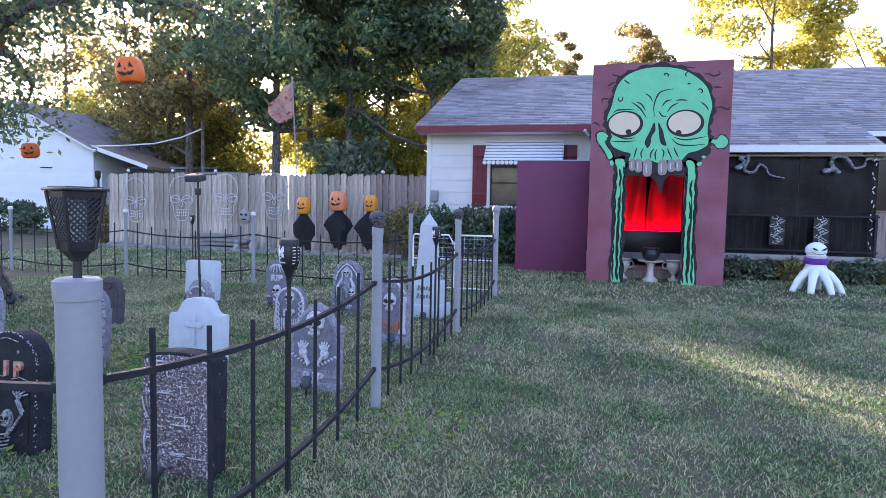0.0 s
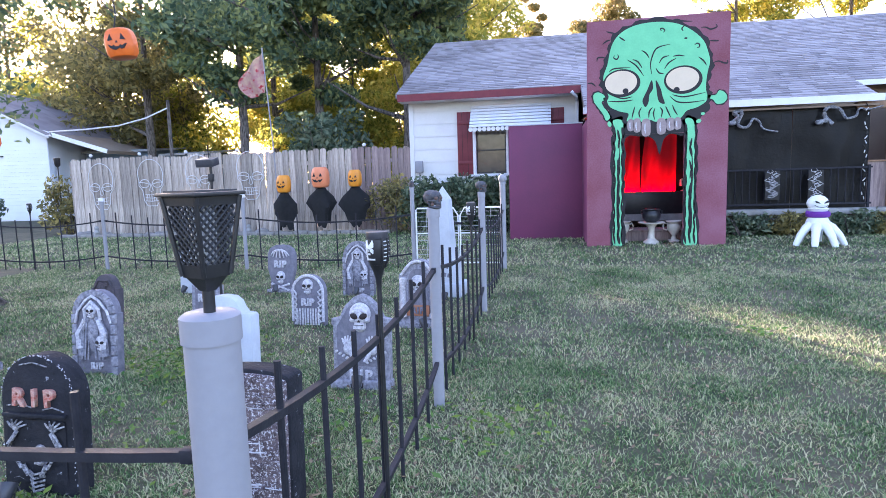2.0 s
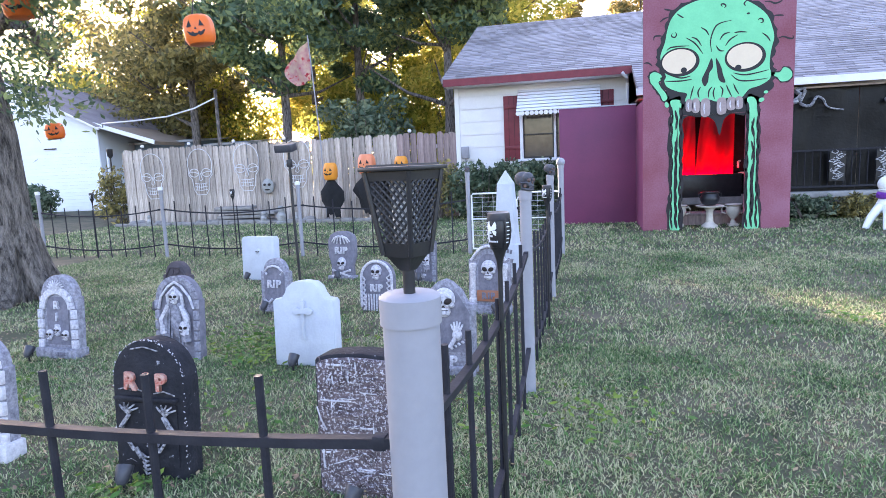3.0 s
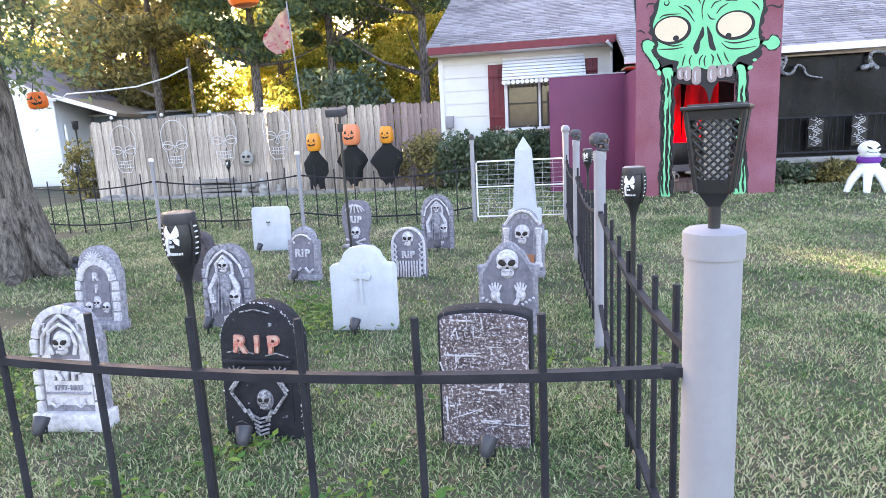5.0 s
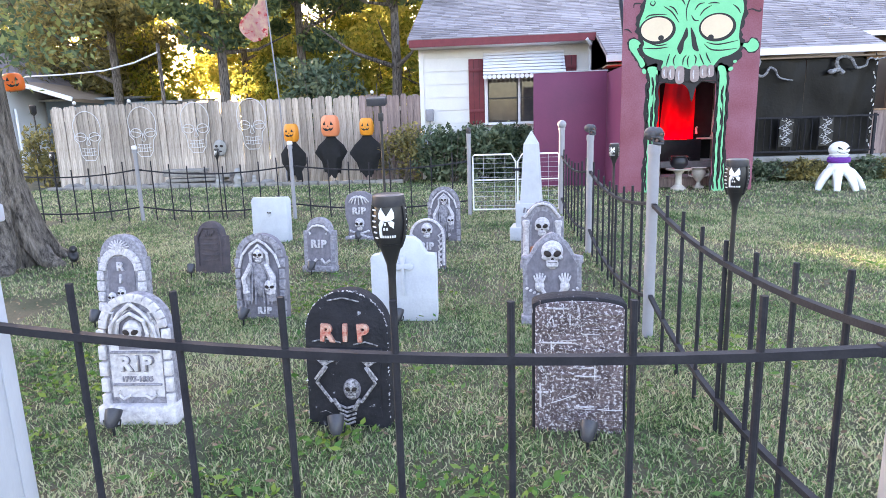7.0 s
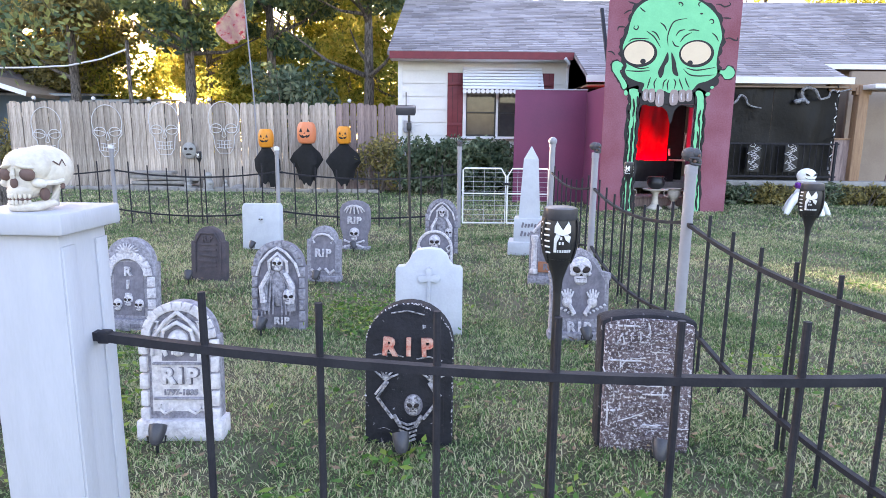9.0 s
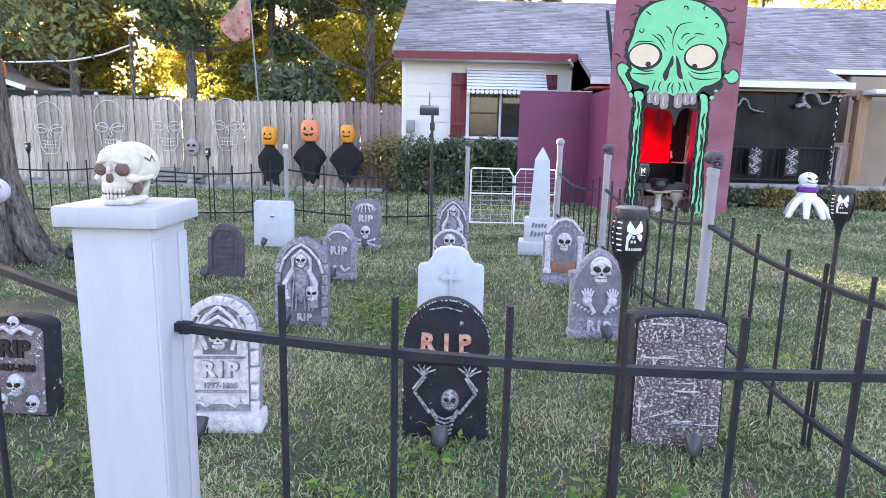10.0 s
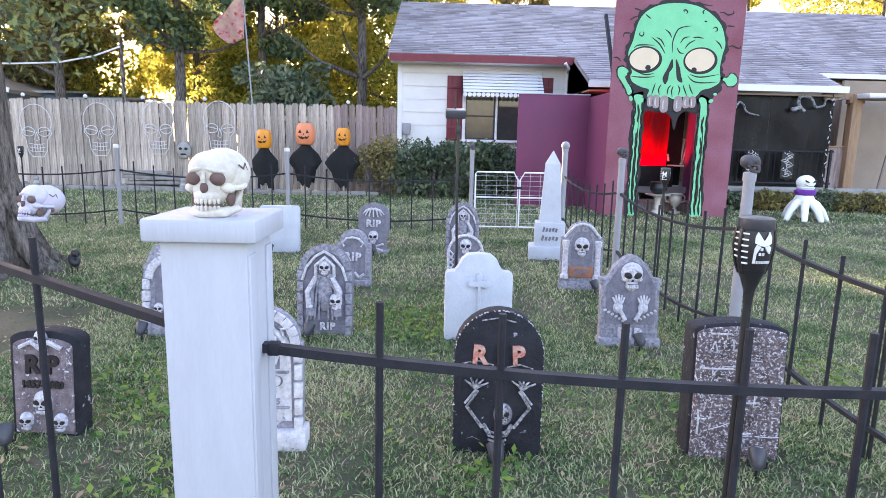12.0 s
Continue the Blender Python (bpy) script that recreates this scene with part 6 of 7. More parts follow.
def skeleton_torch(x, y, top, rz=0.0, s=1.0):
    """A garden torch: stake, flared cup with bone cut-outs over a white diffuser, grey lid."""
    t = thing("garden_torch", (x, y, 0), "black plastic solar torch with skeleton cut-outs on a stake", "torch", "skeleton torches", rz=rz)
    b = top - 0.165 * s
    part("stake", rod(shape(), (0, 0, 0), (0, 0, b), 0.0085), M_black_plastic, t)
    part("neck", lathe(shape(), [(0.0085, b - 0.03), (0.011, b), (0.020, b + 0.03 * s), (0.03 * s, b + 0.05 * s)], seg=14), M_black_plastic, t)
    prof = [(0.02, 0.03), (0.031, 0.05), (0.0375, 0.075), (0.0405, 0.1), (0.0395, 0.125), (0.0365, 0.145)]
    rad = lambda z: float(np.interp(z, [p[1] for p in prof], [p[0] for p in prof])) * s
    part("cup", lathe(shape(), [(r * s - 0.0025, b + z * s) for r, z in prof], seg=24), M_black_plastic, t)
    part("lid", lathe(shape(), [(0.0365 * s, b + 0.138 * s), (0.039 * s, b + 0.143 * s), (0.037 * s, b + 0.163 * s), (0.03 * s, b + 0.166 * s)], seg=20), M_grey_plastic, t, "grey solar lid")
    for i in range(10):
        a = 2 * math.pi * (i + 0.5) / 10
        if abs(math.atan2(math.sin(a + 1.57), math.cos(a + 1.57))) < 0.75:
            continue
        part("rib", tube(shape(), [(rad(z) * math.cos(a), rad(z) * math.sin(a), b + z * s) for z in (0.04, 0.06, 0.08, 0.1, 0.12, 0.142)], 0.0035 * s, 6), M_black_plastic, t)
        for z in (0.066, 0.079, 0.092, 0.105, 0.118, 0.131):
            if z > 0.066 or i % 2:
                pts = [((rad(z) - 0.001) * math.cos(a + d), (rad(z) - 0.001) * math.sin(a + d), b + z * s) for d in (0.12, 0.3, 0.48)]
                part("slot", tube(shape(), pts, 0.002 * s, 5), M_diffuser, t, "pale slot showing the diffuser")

    def cut_out(outline):
        """A white opening in the wall of the cup, its outline given round the cup and up it."""
        bm = shape()
        rows = [[bm.verts.new(((rad(z) + k) * math.cos(u / 0.04 - 1.57), (rad(z) + k) * math.sin(u / 0.04 - 1.57), b + z * s)) for u, z in outline] for k in (-0.004, 0.0012)]
        n = len(outline)
        for j in range(n):
            bm.faces.new((rows[0][j], rows[0][(j + 1) % n], rows[1][(j + 1) % n], rows[1][j]))
        bmesh.ops.triangulate(bm, faces=[bm.faces.new(rows[1])])
        bmesh.ops.recalc_face_normals(bm, faces=bm.faces[:])
        part("cut_out", bm, M_diffuser, t, "white cut-out of a haunted house", smooth=False)

    cut_out([(-0.018, 0.113), (-0.011, 0.109), (0, 0.106), (0.011, 0.109), (0.018, 0.113), (0.018, 0.126), (0.013, 0.137), (0.011, 0.127), (0.006, 0.12), (0, 0.118), (-0.006, 0.12), (-0.011, 0.127), (-0.013, 0.137), (-0.018, 0.126)])
    cut_out([(-0.02, 0.068), (-0.014, 0.068), (-0.013, 0.09), (-0.005, 0.106), (-0.014, 0.109), (-0.018, 0.1)])
    cut_out([(0.008, 0.096), (0.016, 0.09), (0.018, 0.104), (0.012, 0.108), (0.003, 0.106)])
    for u, z in ((-0.003, 0.1), (-0.006, 0.089), (0.001, 0.089)):
        cut_out([(u - 0.002, z - 0.003), (u + 0.002, z - 0.003), (u + 0.002, z + 0.003), (u - 0.002, z + 0.003)])
    for i in range(6):
        u = -0.01 + 0.006 * i
        cut_out([(u - 0.0018, 0.068), (u + 0.0018, 0.068), (u + 0.0018, 0.0735), (u - 0.0018, 0.0735)])
    return t


skeleton_torch(-2.65, 1.477, 1.06, 0, 0.92)
skeleton_torch(SX + 0.015, 2.46, 1.05, -30, 1.0)
skeleton_torch(SX + 0.03, 4.86, 1.03, -30, 0.9)
skeleton_torch(-6.25, 8.40, 0.98, 0, 0.9)
skeleton_torch(-8.65, 8.40, 1.0, 0, 0.9)
sol = thing("solar_light", (-3.15, 4.12, 0), "grey solar panel lamp on a thin black stake", "solar lamp")
part("stake", tube(shape(), [(0, 0, 0), (0.01, 0, 0.5), (0, 0, 0.9), (0, 0, 1.33)], 0.009), M_black_plastic, sol)
part("panel", box(shape(), (-0.02, 0, 1.36), (0.12, 0.09, 0.05), (12, 0, 0), bevel=0.006), M_grey_plastic, sol)
part("clip", box(shape(), (0, 0, 1.26), (0.03, 0.03, 0.05), bevel=0.004), M_black_plastic, sol)
part("aerial", rod(shape(), (-0.02, 0.02, 1.38), (-0.02, 0.02, 1.47), 0.003), M_black_plastic, sol)


def spot(x, y, rz=0.0):
    t = thing("spotlight", (x, y, 0), "small black solar spotlight staked before a gravestone", "spotlight", "gravestone spotlights", rz=rz)
    part("spike", rod(shape(), (0, 0, 0), (0, 0, 0.05), 0.006), M_black_plastic, t)
    part("head", lathe(shape(), [(0.012, -0.035), (0.024, -0.02), (0.032, 0.02), (0.033, 0.04), (0.028, 0.036)], seg=14), M_grey_plastic, t).matrix_basis = pose(0, 0, 0.075, -38, 0, 0)
    part("lens", lathe(shape(), [(0.028, 0.034), (0.001, 0.037)], seg=14), M_glass, t).matrix_basis = pose(0, 0, 0.075, -38, 0, 0)
    part("yoke", tube(shape(), [(-0.034, 0, 0.075), (-0.03, 0, 0.05), (0, 0, 0.045), (0.03, 0, 0.05), (0.034, 0, 0.075)], 0.004, 6), M_black_plastic, t)
    return t


for i, (x, y) in enumerate(((-3.05, 2.33), (-2.1, 2.31), (-3.98, 2.36), (-4.88, 2.42), (-3.03, 3.72), (-2.08, 3.66), (-4.02, 3.76), (-4.98, 3.72), (-1.98, 5.05), (-3.98, 5.08), (-5.0, 5.02), (-4.95, 6.45), (-2.96, 6.36), (-3.9, 6.5), (-2.0, 6.12))):
    spot(x, y, (12, -20, 5, 30, -8)[i % 5])

# ---- rope-light skulls and scarecrows by the wooden fence ----


def rope_skull(x, z):
    t = thing("rope_light_skull", (x, 14.15, z), "white rope-light skull outline hung on the fence", "light decoration", "rope-light skulls")
    ring = lambda cx, cz, rx, rz, a0=0, a1=360, n=22: [(cx + rx * math.cos(radians(a0 + (a1 - a0) * i / n)), 0, cz + rz * math.sin(radians(a0 + (a1 - a0) * i / n))) for i in range(n + 1)]
    r = 0.009
    part("cranium_rope", tube(shape(), ring(0, 0.21, 0.34, 0.38, -20, 200), r, 6), M_rope, t)
    part("jaw_rope", tube(shape(), [(-0.32, 0, 0.08), (-0.33, 0, -0.05), (-0.24, 0, -0.16), (-0.21, 0, -0.42), (-0.12, 0, -0.55), (0.12, 0, -0.55), (0.21, 0, -0.42), (0.24, 0, -0.16), (0.33, 0, -0.05), (0.32, 0, 0.08)], r, 6), M_rope, t)
    for s in (-1, 1):
        part("eye_rope", tube(shape(), ring(s * 0.17, 0.0, 0.13, 0.1), r, 6), M_rope, t)
        part("brow_rope", tube(shape(), [(s * 0.31, 0, 0.03), (s * 0.17, 0, 0.02), (s * 0.04, 0, -0.02)], r, 6), M_rope, t)
    part("nose_rope", tube(shape(), [(0.0, 0, 0.0), (-0.05, 0, -0.17), (0.0, 0, -0.2), (0.05, 0, -0.17), (0.0, 0, 0.0)], r, 6), M_rope, t)
    for zz in (-0.28, -0.36, -0.44):
        part("teeth_rope", tube(shape(), [(-0.17, 0, zz + 0.02), (0, 0, zz), (0.17, 0, zz + 0.02)], r * 0.8, 6), M_rope, t)
    for i in range(5):
        part("tooth_rope", rod(shape(), (-0.12 + 0.06 * i, 0, -0.28), (-0.12 + 0.06 * i, 0, -0.44), r * 0.7, seg=6), M_rope, t)
    return t


for x, z in ((-12.05, 1.18), (-10.67, 1.24), (-9.38, 1.30), (-8.03, 1.34)):
    rope_skull(x, z)


def pumpkin_face(t, r, y, sx=1.0, h=1.0, mouth=0):
    for s in (-1, 1):
        part("eye", slab(shape(), [(s * 0.28 * r - 0.16 * r, 0.1 * r), (s * 0.28 * r + 0.16 * r, 0.1 * r), (s * 0.24 * r, 0.48 * r)], y, y + 0.2 * r), M_ink, t).matrix_basis = pose(0, 0, t["mid"], 0, 0, s * 6)
    part("nose", slab(shape(), [(-0.07 * r, -0.08 * r), (0.07 * r, -0.08 * r), (0, 0.08 * r)], y, y + 0.2 * r), M_ink, t).matrix_basis = pose(0, 0, t["mid"])
    pts = [(-0.55 * r, -0.15 * r), (-0.3 * r, -0.28 * r), (-0.2 * r, -0.2 * r), (-0.1 * r, -0.32 * r), (0.1 * r, -0.32 * r), (0.2 * r, -0.2 * r), (0.3 * r, -0.28 * r), (0.55 * r, -0.15 * r), (0.4 * r, -0.42 * r), (0.22 * r, -0.5 * r), (0.15 * r, -0.4 * r), (-0.1 * r, -0.52 * r), (-0.3 * r, -0.48 * r), (-0.45 * r, -0.36 * r)]
    part("mouth", slab(shape(), pts, y, y + 0.25 * r), M_ink, t).matrix_basis = pose(0, 0, t["mid"])


def ribbed(r, h, lobes=10, seg=40):
    """A ribbed pumpkin pail, rounded at both ends."""
    bm = shape()
    prof = [(0.55, -1.0), (0.8, -0.92), (0.97, -0.6), (1.0, -0.1), (0.98, 0.4), (0.86, 0.78), (0.68, 0.97), (0.6, 1.0)]
    rings = []
    for q, z in prof:
        rings.append([bm.verts.new((q * r * (1 - 0.05 * abs(math.sin(lobes * a / 2)) ** 3) * math.cos(a), q * r * (1 - 0.05 * abs(math.sin(lobes * a / 2)) ** 3) * math.sin(a), z * h)) for a in [2 * math.pi * j / seg for j in range(seg)]])
    for a, b in zip(rings, rings[1:]):
        for j in range(seg):
            bm.faces.new((a[j], a[(j + 1) % seg], b[(j + 1) % seg], b[j]))
    bm.faces.new(rings[0][::-1])
    bm.faces.new(rings[-1])
    return bm


def scarecrow(x, y, top, r, h, material, flare, label, seed):
    t = thing("pumpkin_scarecrow", (x, y, 0), label, "scarecrow", "pumpkin scarecrows")
    mid = top - h
    t["mid"] = mid
    hd = part("pumpkin_head", ribbed(r, h), material, t)
    hd.matrix_basis = pose(0, 0, mid)
    pumpkin_face(t, r, -r * 1.0)
    part("post", rod(shape(), (0, 0.02, 0), (0, 0.02, mid), 0.018), M_plank, t)
    rg = np.random.default_rng(seed)
    bm = shape()
    n = 22
    ph = rg.uniform(0, 6.28, 4)
    rows = ((mid - h * 0.75, 0.06, 0), (mid - h - 0.06, 0.13, 0.1), (mid - h - 0.22, 0.21, 0.5), (mid - h - 0.40, 0.22 * flare, 1.0), (mid - h - 0.58, 0.17 * flare, 0.9), (mid - h - 0.80, 0.16, 1.0))
    prev = None
    for k, (z, rr, w) in enumerate(rows):
        ring = []
        for j in range(n):
            a = 2 * math.pi * j / n
            q = rr * (1 + 0.22 * w * math.sin(3 * a + ph[0]) + 0.16 * w * math.sin(5 * a + ph[1]) + (0.28 * abs(math.cos(a)) ** 2 if k in (2, 3) else 0))
            ring.append(bm.verts.new((q * math.cos(a), 0.55 * q * math.sin(a), z + 0.07 * w * math.sin(2 * a + ph[2]) + (0.05 * math.sin(7 * a + ph[3]) if k == 5 else 0))))
        if prev:
            for j in range(n):
                bm.faces.new((prev[j], prev[(j + 1) % n], ring[(j + 1) % n], ring[j]))
        prev = ring
    part("cloak", bm, M_cloth_black, t, "ragged black cloth cloak")
    return t


scarecrow(-6.86, 13.4, 1.33, 0.165, 0.195, M_orange_y, 0.9, "amber pumpkin-headed scarecrow in a black cloth cloak", 71)
scarecrow(-5.99, 13.4, 1.48, 0.205, 0.225, M_orange_p, 1.15, "salmon pumpkin-headed scarecrow in a black cloth cloak", 72)
scarecrow(-5.20, 13.4, 1.40, 0.155, 0.185, M_orange_y, 1.25, "amber pumpkin-headed scarecrow in a black flared cloak", 73)


def pail(x, y, z, r, h, rz, up, label):
    t = thing("hanging_pumpkin", (x, y, z), label, "pumpkin", "hanging pumpkin pails", rz=rz, ry=-6)
    t["mid"] = 0.0
    part("pail", ribbed(r, h), M_orange, t)
    pumpkin_face(t, r, -r * 1.0)
    part("cord", tube(shape(), [(-0.03, 0, h * 0.95), (0, 0, h + 0.1), (0.01, 0, h + up)], 0.005, 5), M_black_plastic, t)
    return t


pail(-3.73, 4.15, 2.14, 0.1, 0.093, 20, 0.55, "orange plastic pumpkin pail hanging from a branch")
pail(-8.55, 7.78, 1.90, 0.125, 0.11, 35, 0.7, "orange plastic pumpkin pail hanging from a branch")
pail(-6.0, 5.0, 2.72, 0.128, 0.115, 30, 0.5, "orange plastic pumpkin pail hanging from a high branch")

# ---- white spider-legged pumpkin man on the lawn ----
SM = thing("skeleton_snowman", (2.97, 10.5, 0), "white foam pumpkin-headed snowman with root legs and purple scarf", "figure")
SM.scale = (0.95, 0.95, 0.92)
part("head", ball(shape(), (-0.01, 0, 0.685), (0.155, 0.15, 0.135), seg=20), M_snow, SM)
part("neck", lathe(shape(), [(0.1, 0.52), (0.13, 0.56), (0.15, 0.6), (0.1, 0.62)]), M_snow, SM)
bm = shape()
lathe(bm, [(0.16, 0.24), (0.19, 0.28), (0.17, 0.38), (0.135, 0.46), (0.1, 0.5)])
part("body", bm, M_snow, SM)
for i in range(7):
    a = radians(-160 + 45 * i)
    c, s = math.cos(a), math.sin(a)
    part("root_leg", tube(shape(), [(0.08 * c, 0.08 * s, 0.36), (0.2 * c, 0.2 * s, 0.29), (0.30 * c, 0.30 * s, 0.17), (0.37 * c, 0.37 * s, 0.03), (0.385 * c, 0.385 * s, 0.0)], 0.075, 10, 0.04), M_snow, SM)
part("scarf", lathe(shape(), [(0.13, 0.455), (0.165, 0.47), (0.175, 0.51), (0.165, 0.55), (0.12, 0.56)]), M_purple, SM, "purple cloth scarf")
part("scarf_tail", box(shape(), (-0.15, -0.05, 0.535), (0.1, 0.04, 0.05), (0, 25, 0), bevel=0.01), M_purple, SM)
for s in (-1, 1):
    part("eye", slab(shape(), [(s * 0.025, 0.685), (s * 0.085, 0.70), (s * 0.095, 0.735), (s * 0.05, 0.715)], -0.155, -0.1), M_ink, SM)
part("smile", tube(shape(), [(-0.1, -0.122, 0.66), (-0.06, -0.142, 0.635), (0, -0.15, 0.625), (0.06, -0.142, 0.635), (0.1, -0.122, 0.66)], 0.004, 5), M_ink, SM)

# ---- porch hangings ----


def snake(pts, label):
    t = thing("snake", (0, 12.26, 0), label, "toy snake", "toy snakes on the black sheet")
    path = smooth_loop(pts, 6, closed=False)
    part("body", tube(shape(), [(x, 0.012 * math.sin(i * 0.9), z) for i, (x, z) in enumerate(path)], 0.042, 8, 0.012), M_snake, t)
    part("head", ball(shape(), (path[0][0], -0.01, path[0][1]), (0.07, 0.045, 0.045)), M_snake, t)


M_snake = mat("speckled_grey_rubber", (0.36, 0.37, 0.39), (0.05, 0.05, 0.06), rough=0.5, scale=26, fine=90, bump=0.4, amount=1.0)
snake([(3.62, 1.93), (3.75, 1.96), (3.82, 1.9), (3.7, 2.05), (3.74, 2.17), (3.9, 2.17), (4.0, 2.06), (4.05, 1.98), (4.2, 2.02), (4.25, 2.14), (4.4, 2.12), (4.62, 2.17)], "grey speckled toy snake coiled along the black sheet")
snake([(2.2, 1.98), (2.3, 2.08), (2.22, 2.16), (2.36, 2.18), (2.3, 1.95), (2.45, 1.9), (2.55, 2.04), (2.66, 1.97), (2.72, 1.86), (2.96, 1.8)], "grey speckled toy snake knotted on the black sheet")
for x in (2.76, 3.46):
    t = thing("lace_runner", (x, 12.14, 0), "black and white lace runner hung over the railing", "lace cloth", "lace runners on the railing")
    part("cloth", box(shape(), (0.1, 0, 0.86), (0.24, 0.006, 0.5)), M_tarp, t)
    r = random.Random(int(x * 100))
    for i in range(16):
        z = 0.64 + 0.029 * i
        q = 0.1 + 0.05 * math.sin(i * 1.1)
        part("scroll", tube(shape(), [(q, -0.006, z), (q + r.uniform(0.03, 0.08), -0.008, z + 0.03), (q + r.uniform(-0.02, 0.05), -0.006, z + 0.06)], 0.0045, 5), M_rope, t)
        part("scroll", tube(shape(), [(q, -0.006, z), (q - r.uniform(0.03, 0.09), -0.008, z + 0.02), (q - r.uniform(0.0, 0.05), -0.006, z + 0.05)], 0.0045, 5), M_rope, t)
chain = thing("bone_garland", (4.36, 12.24, 0), "white bone garland hanging at the sheet's edge", "garland")
for i in range(22):
    part("bone", tube(shape(), [(0.02 * math.sin(i * 2.1), 0, 0.5 + 0.08 * i), (0.03 * math.cos(i * 1.3), 0, 0.55 + 0.08 * i)], 0.009, 6), M_rope if i % 3 else M_tarp, chain)
chair = thing("plastic_chair", (1.68, 12.72, 0.39), "white plastic patio chair with a fan back", "chair", rz=-18)
part("seat", box(shape(), (0, 0, 0.4), (0.44, 0.42, 0.025), bevel=0.01), M_urn, chair)
part("back_frame", tube(shape(), [(-0.21, 0.2, 0.4), (-0.23, 0.25, 0.7), (-0.15, 0.29, 0.9), (0, 0.3, 0.95), (0.15, 0.29, 0.9), (0.23, 0.25, 0.7), (0.21, 0.2, 0.4)], 0.018), M_urn, chair)
for i in range(5):
    part("back_slat", tube(shape(), [(-0.06 + 0.03 * i, 0.2, 0.42), (-0.16 + 0.08 * i, 0.29, 0.9)], 0.016), M_urn, chair)
for x in (-0.19, 0.19):
    part("arm", tube(shape(), [(x * 1.15, 0.22, 0.62), (x * 1.2, -0.1, 0.6), (x * 1.15, -0.18, 0.5)], 0.02), M_urn, chair)
    for y in (-0.18, 0.18):
        part("leg", rod(shape(), (x * 1.1, y * 1.15, 0), (x, y, 0.4), 0.018, 0.022), M_urn, chair)
num = thing("house_number", (6.35, 12.9, 0), "small dark house number plate letters", "house number")
for i, ch in enumerate("3864"):
    lettering("digit", ch, 0.1, 0.004, M_ink, num, pose(0, 0, 1.55 - 0.11 * i))
for dx, tilt in ((5.6, 8), (5.95, 6)):
    part("lath", box(shape(), (dx, 12.3, 1.1), (0.035, 0.03, 2.0), (0, tilt, 0)), M_plank_brown, thing("leaning_lath", (0, 0, 0), "brown wooden lath leaning at the porch end", "lath"))

# ---- beside the wooden fence ----
pole = thing("flagpole", (-7.22, 13.6, 0), "thin pale flagpole tied to the fence", "flagpole")
part("pole", tube(shape(), [(0.12, 0, 0), (0.08, 0, 1.9), (-0.05, 0, 4.15)], 0.015, 8), M_grey, pole)
flag = thing("flag", (-7.25, 13.6, 0), "faded pink, red and cream flag half unfurled", "flag")
bm = shape()
nx, nz = 12, 16
vs = []
for j in range(nz + 1):
    b = j / nz
    row = []
    for i in range(nx + 1):
        a = i / nx
        wd = 0.16 + 0.46 * math.sin(math.pi * min(1, 0.12 + b * 0.78))
        row.append(bm.verts.new((-a * wd - 0.02, 0.06 * math.sin(8 * a + 3 * b), 4.08 - 0.9 * b - 0.34 * a * (1 - b) - 0.12 * a * b)))
    vs.append(row)
fs = [bm.faces.new((vs[j][i], vs[j + 1][i], vs[j + 1][i + 1], vs[j][i + 1])) for j in range(nz) for i in range(nx)]
bmesh.ops.solidify(bm, geom=fs, thickness=0.003)
part("cloth", bm, M_flag, flag)
up = thing("utility_pole", (-10.2, 14.4, 0), "dark wooden service pole behind the fence", "pole")
part("shaft", rod(shape(), (0, 0, 0), (0, 0, 3.25), 0.05, 0.04), M_bark, up)
wire = thing("service_cable", (0, 0, 0), "pale sagging service cable", "cable")
part("cable", tube(shape(), [(-10.2, 14.35, 3.05), (-10.7, 14.2, 2.82), (-11.4, 14.1, 2.66), (-12.3, 14.0, 2.6), (-13.5, 14.3, 2.62), (-16.5, 17.7, 2.85), (-19.2, 20.3, 3.1)], 0.018, 6), M_rope, wire)
edge = thing("stone_edging", (0, 13.35, 0), "low row of pale edging stones along the flower bed", "edging")
r = random.Random(9)
x = -12.6
while x < -4.6:
    w = r.uniform(0.22, 0.5)
    part("stone", box(shape(), (x + w / 2, r.uniform(-0.03, 0.03), 0.035), (w * 0.95, 0.16, r.uniform(0.07, 0.11)), (0, r.uniform(-3, 3), r.uniform(-4, 4)), bevel=0.02), M_rock, edge)
    x += w
slabs = thing("stacked_slabs", (-9.2, 13.55, 0), "low stack of weathered flat stone slabs", "stone stack")
for i, (w, dx) in enumerate(((1.5, 0), (1.3, 0.05), (1.5, 0.1), (0.9, -0.2))):
    part("slab", box(shape(), (dx, 0, 0.07 + 0.10 * i), (w, 0.4, 0.075), (0, (1, -1, 2, 0)[i], 2 * i), bevel=0.02), M_rock, slabs)
for x, y, h in ((-8.1, 13.3, 0.42), (-8.55, 13.3, 0.3), (-11.6, 13.3, 0.28), (-7.8, 13.45, 0.25)):
    st = new("garden_statue", mesh_of("garden_statue", ball(ball(lathe(shape(), [(h * 0.3, 0), (h * 0.3, h * 0.1), (h * 0.2, h * 0.15), (h * 0.26, h * 0.4), (h * 0.15, h * 0.66)]), (0, 0, h * 0.8), h * 0.19), (0.1 * h, -0.15 * h, h * 0.45), (0.2 * h, 0.12 * h, 0.12 * h)), M_concrete))
    st.matrix_basis = pose(x, y, 0)
    tagged(st, "small pale concrete garden statue by the fence", "statue", "garden statues")
r = random.Random(12)
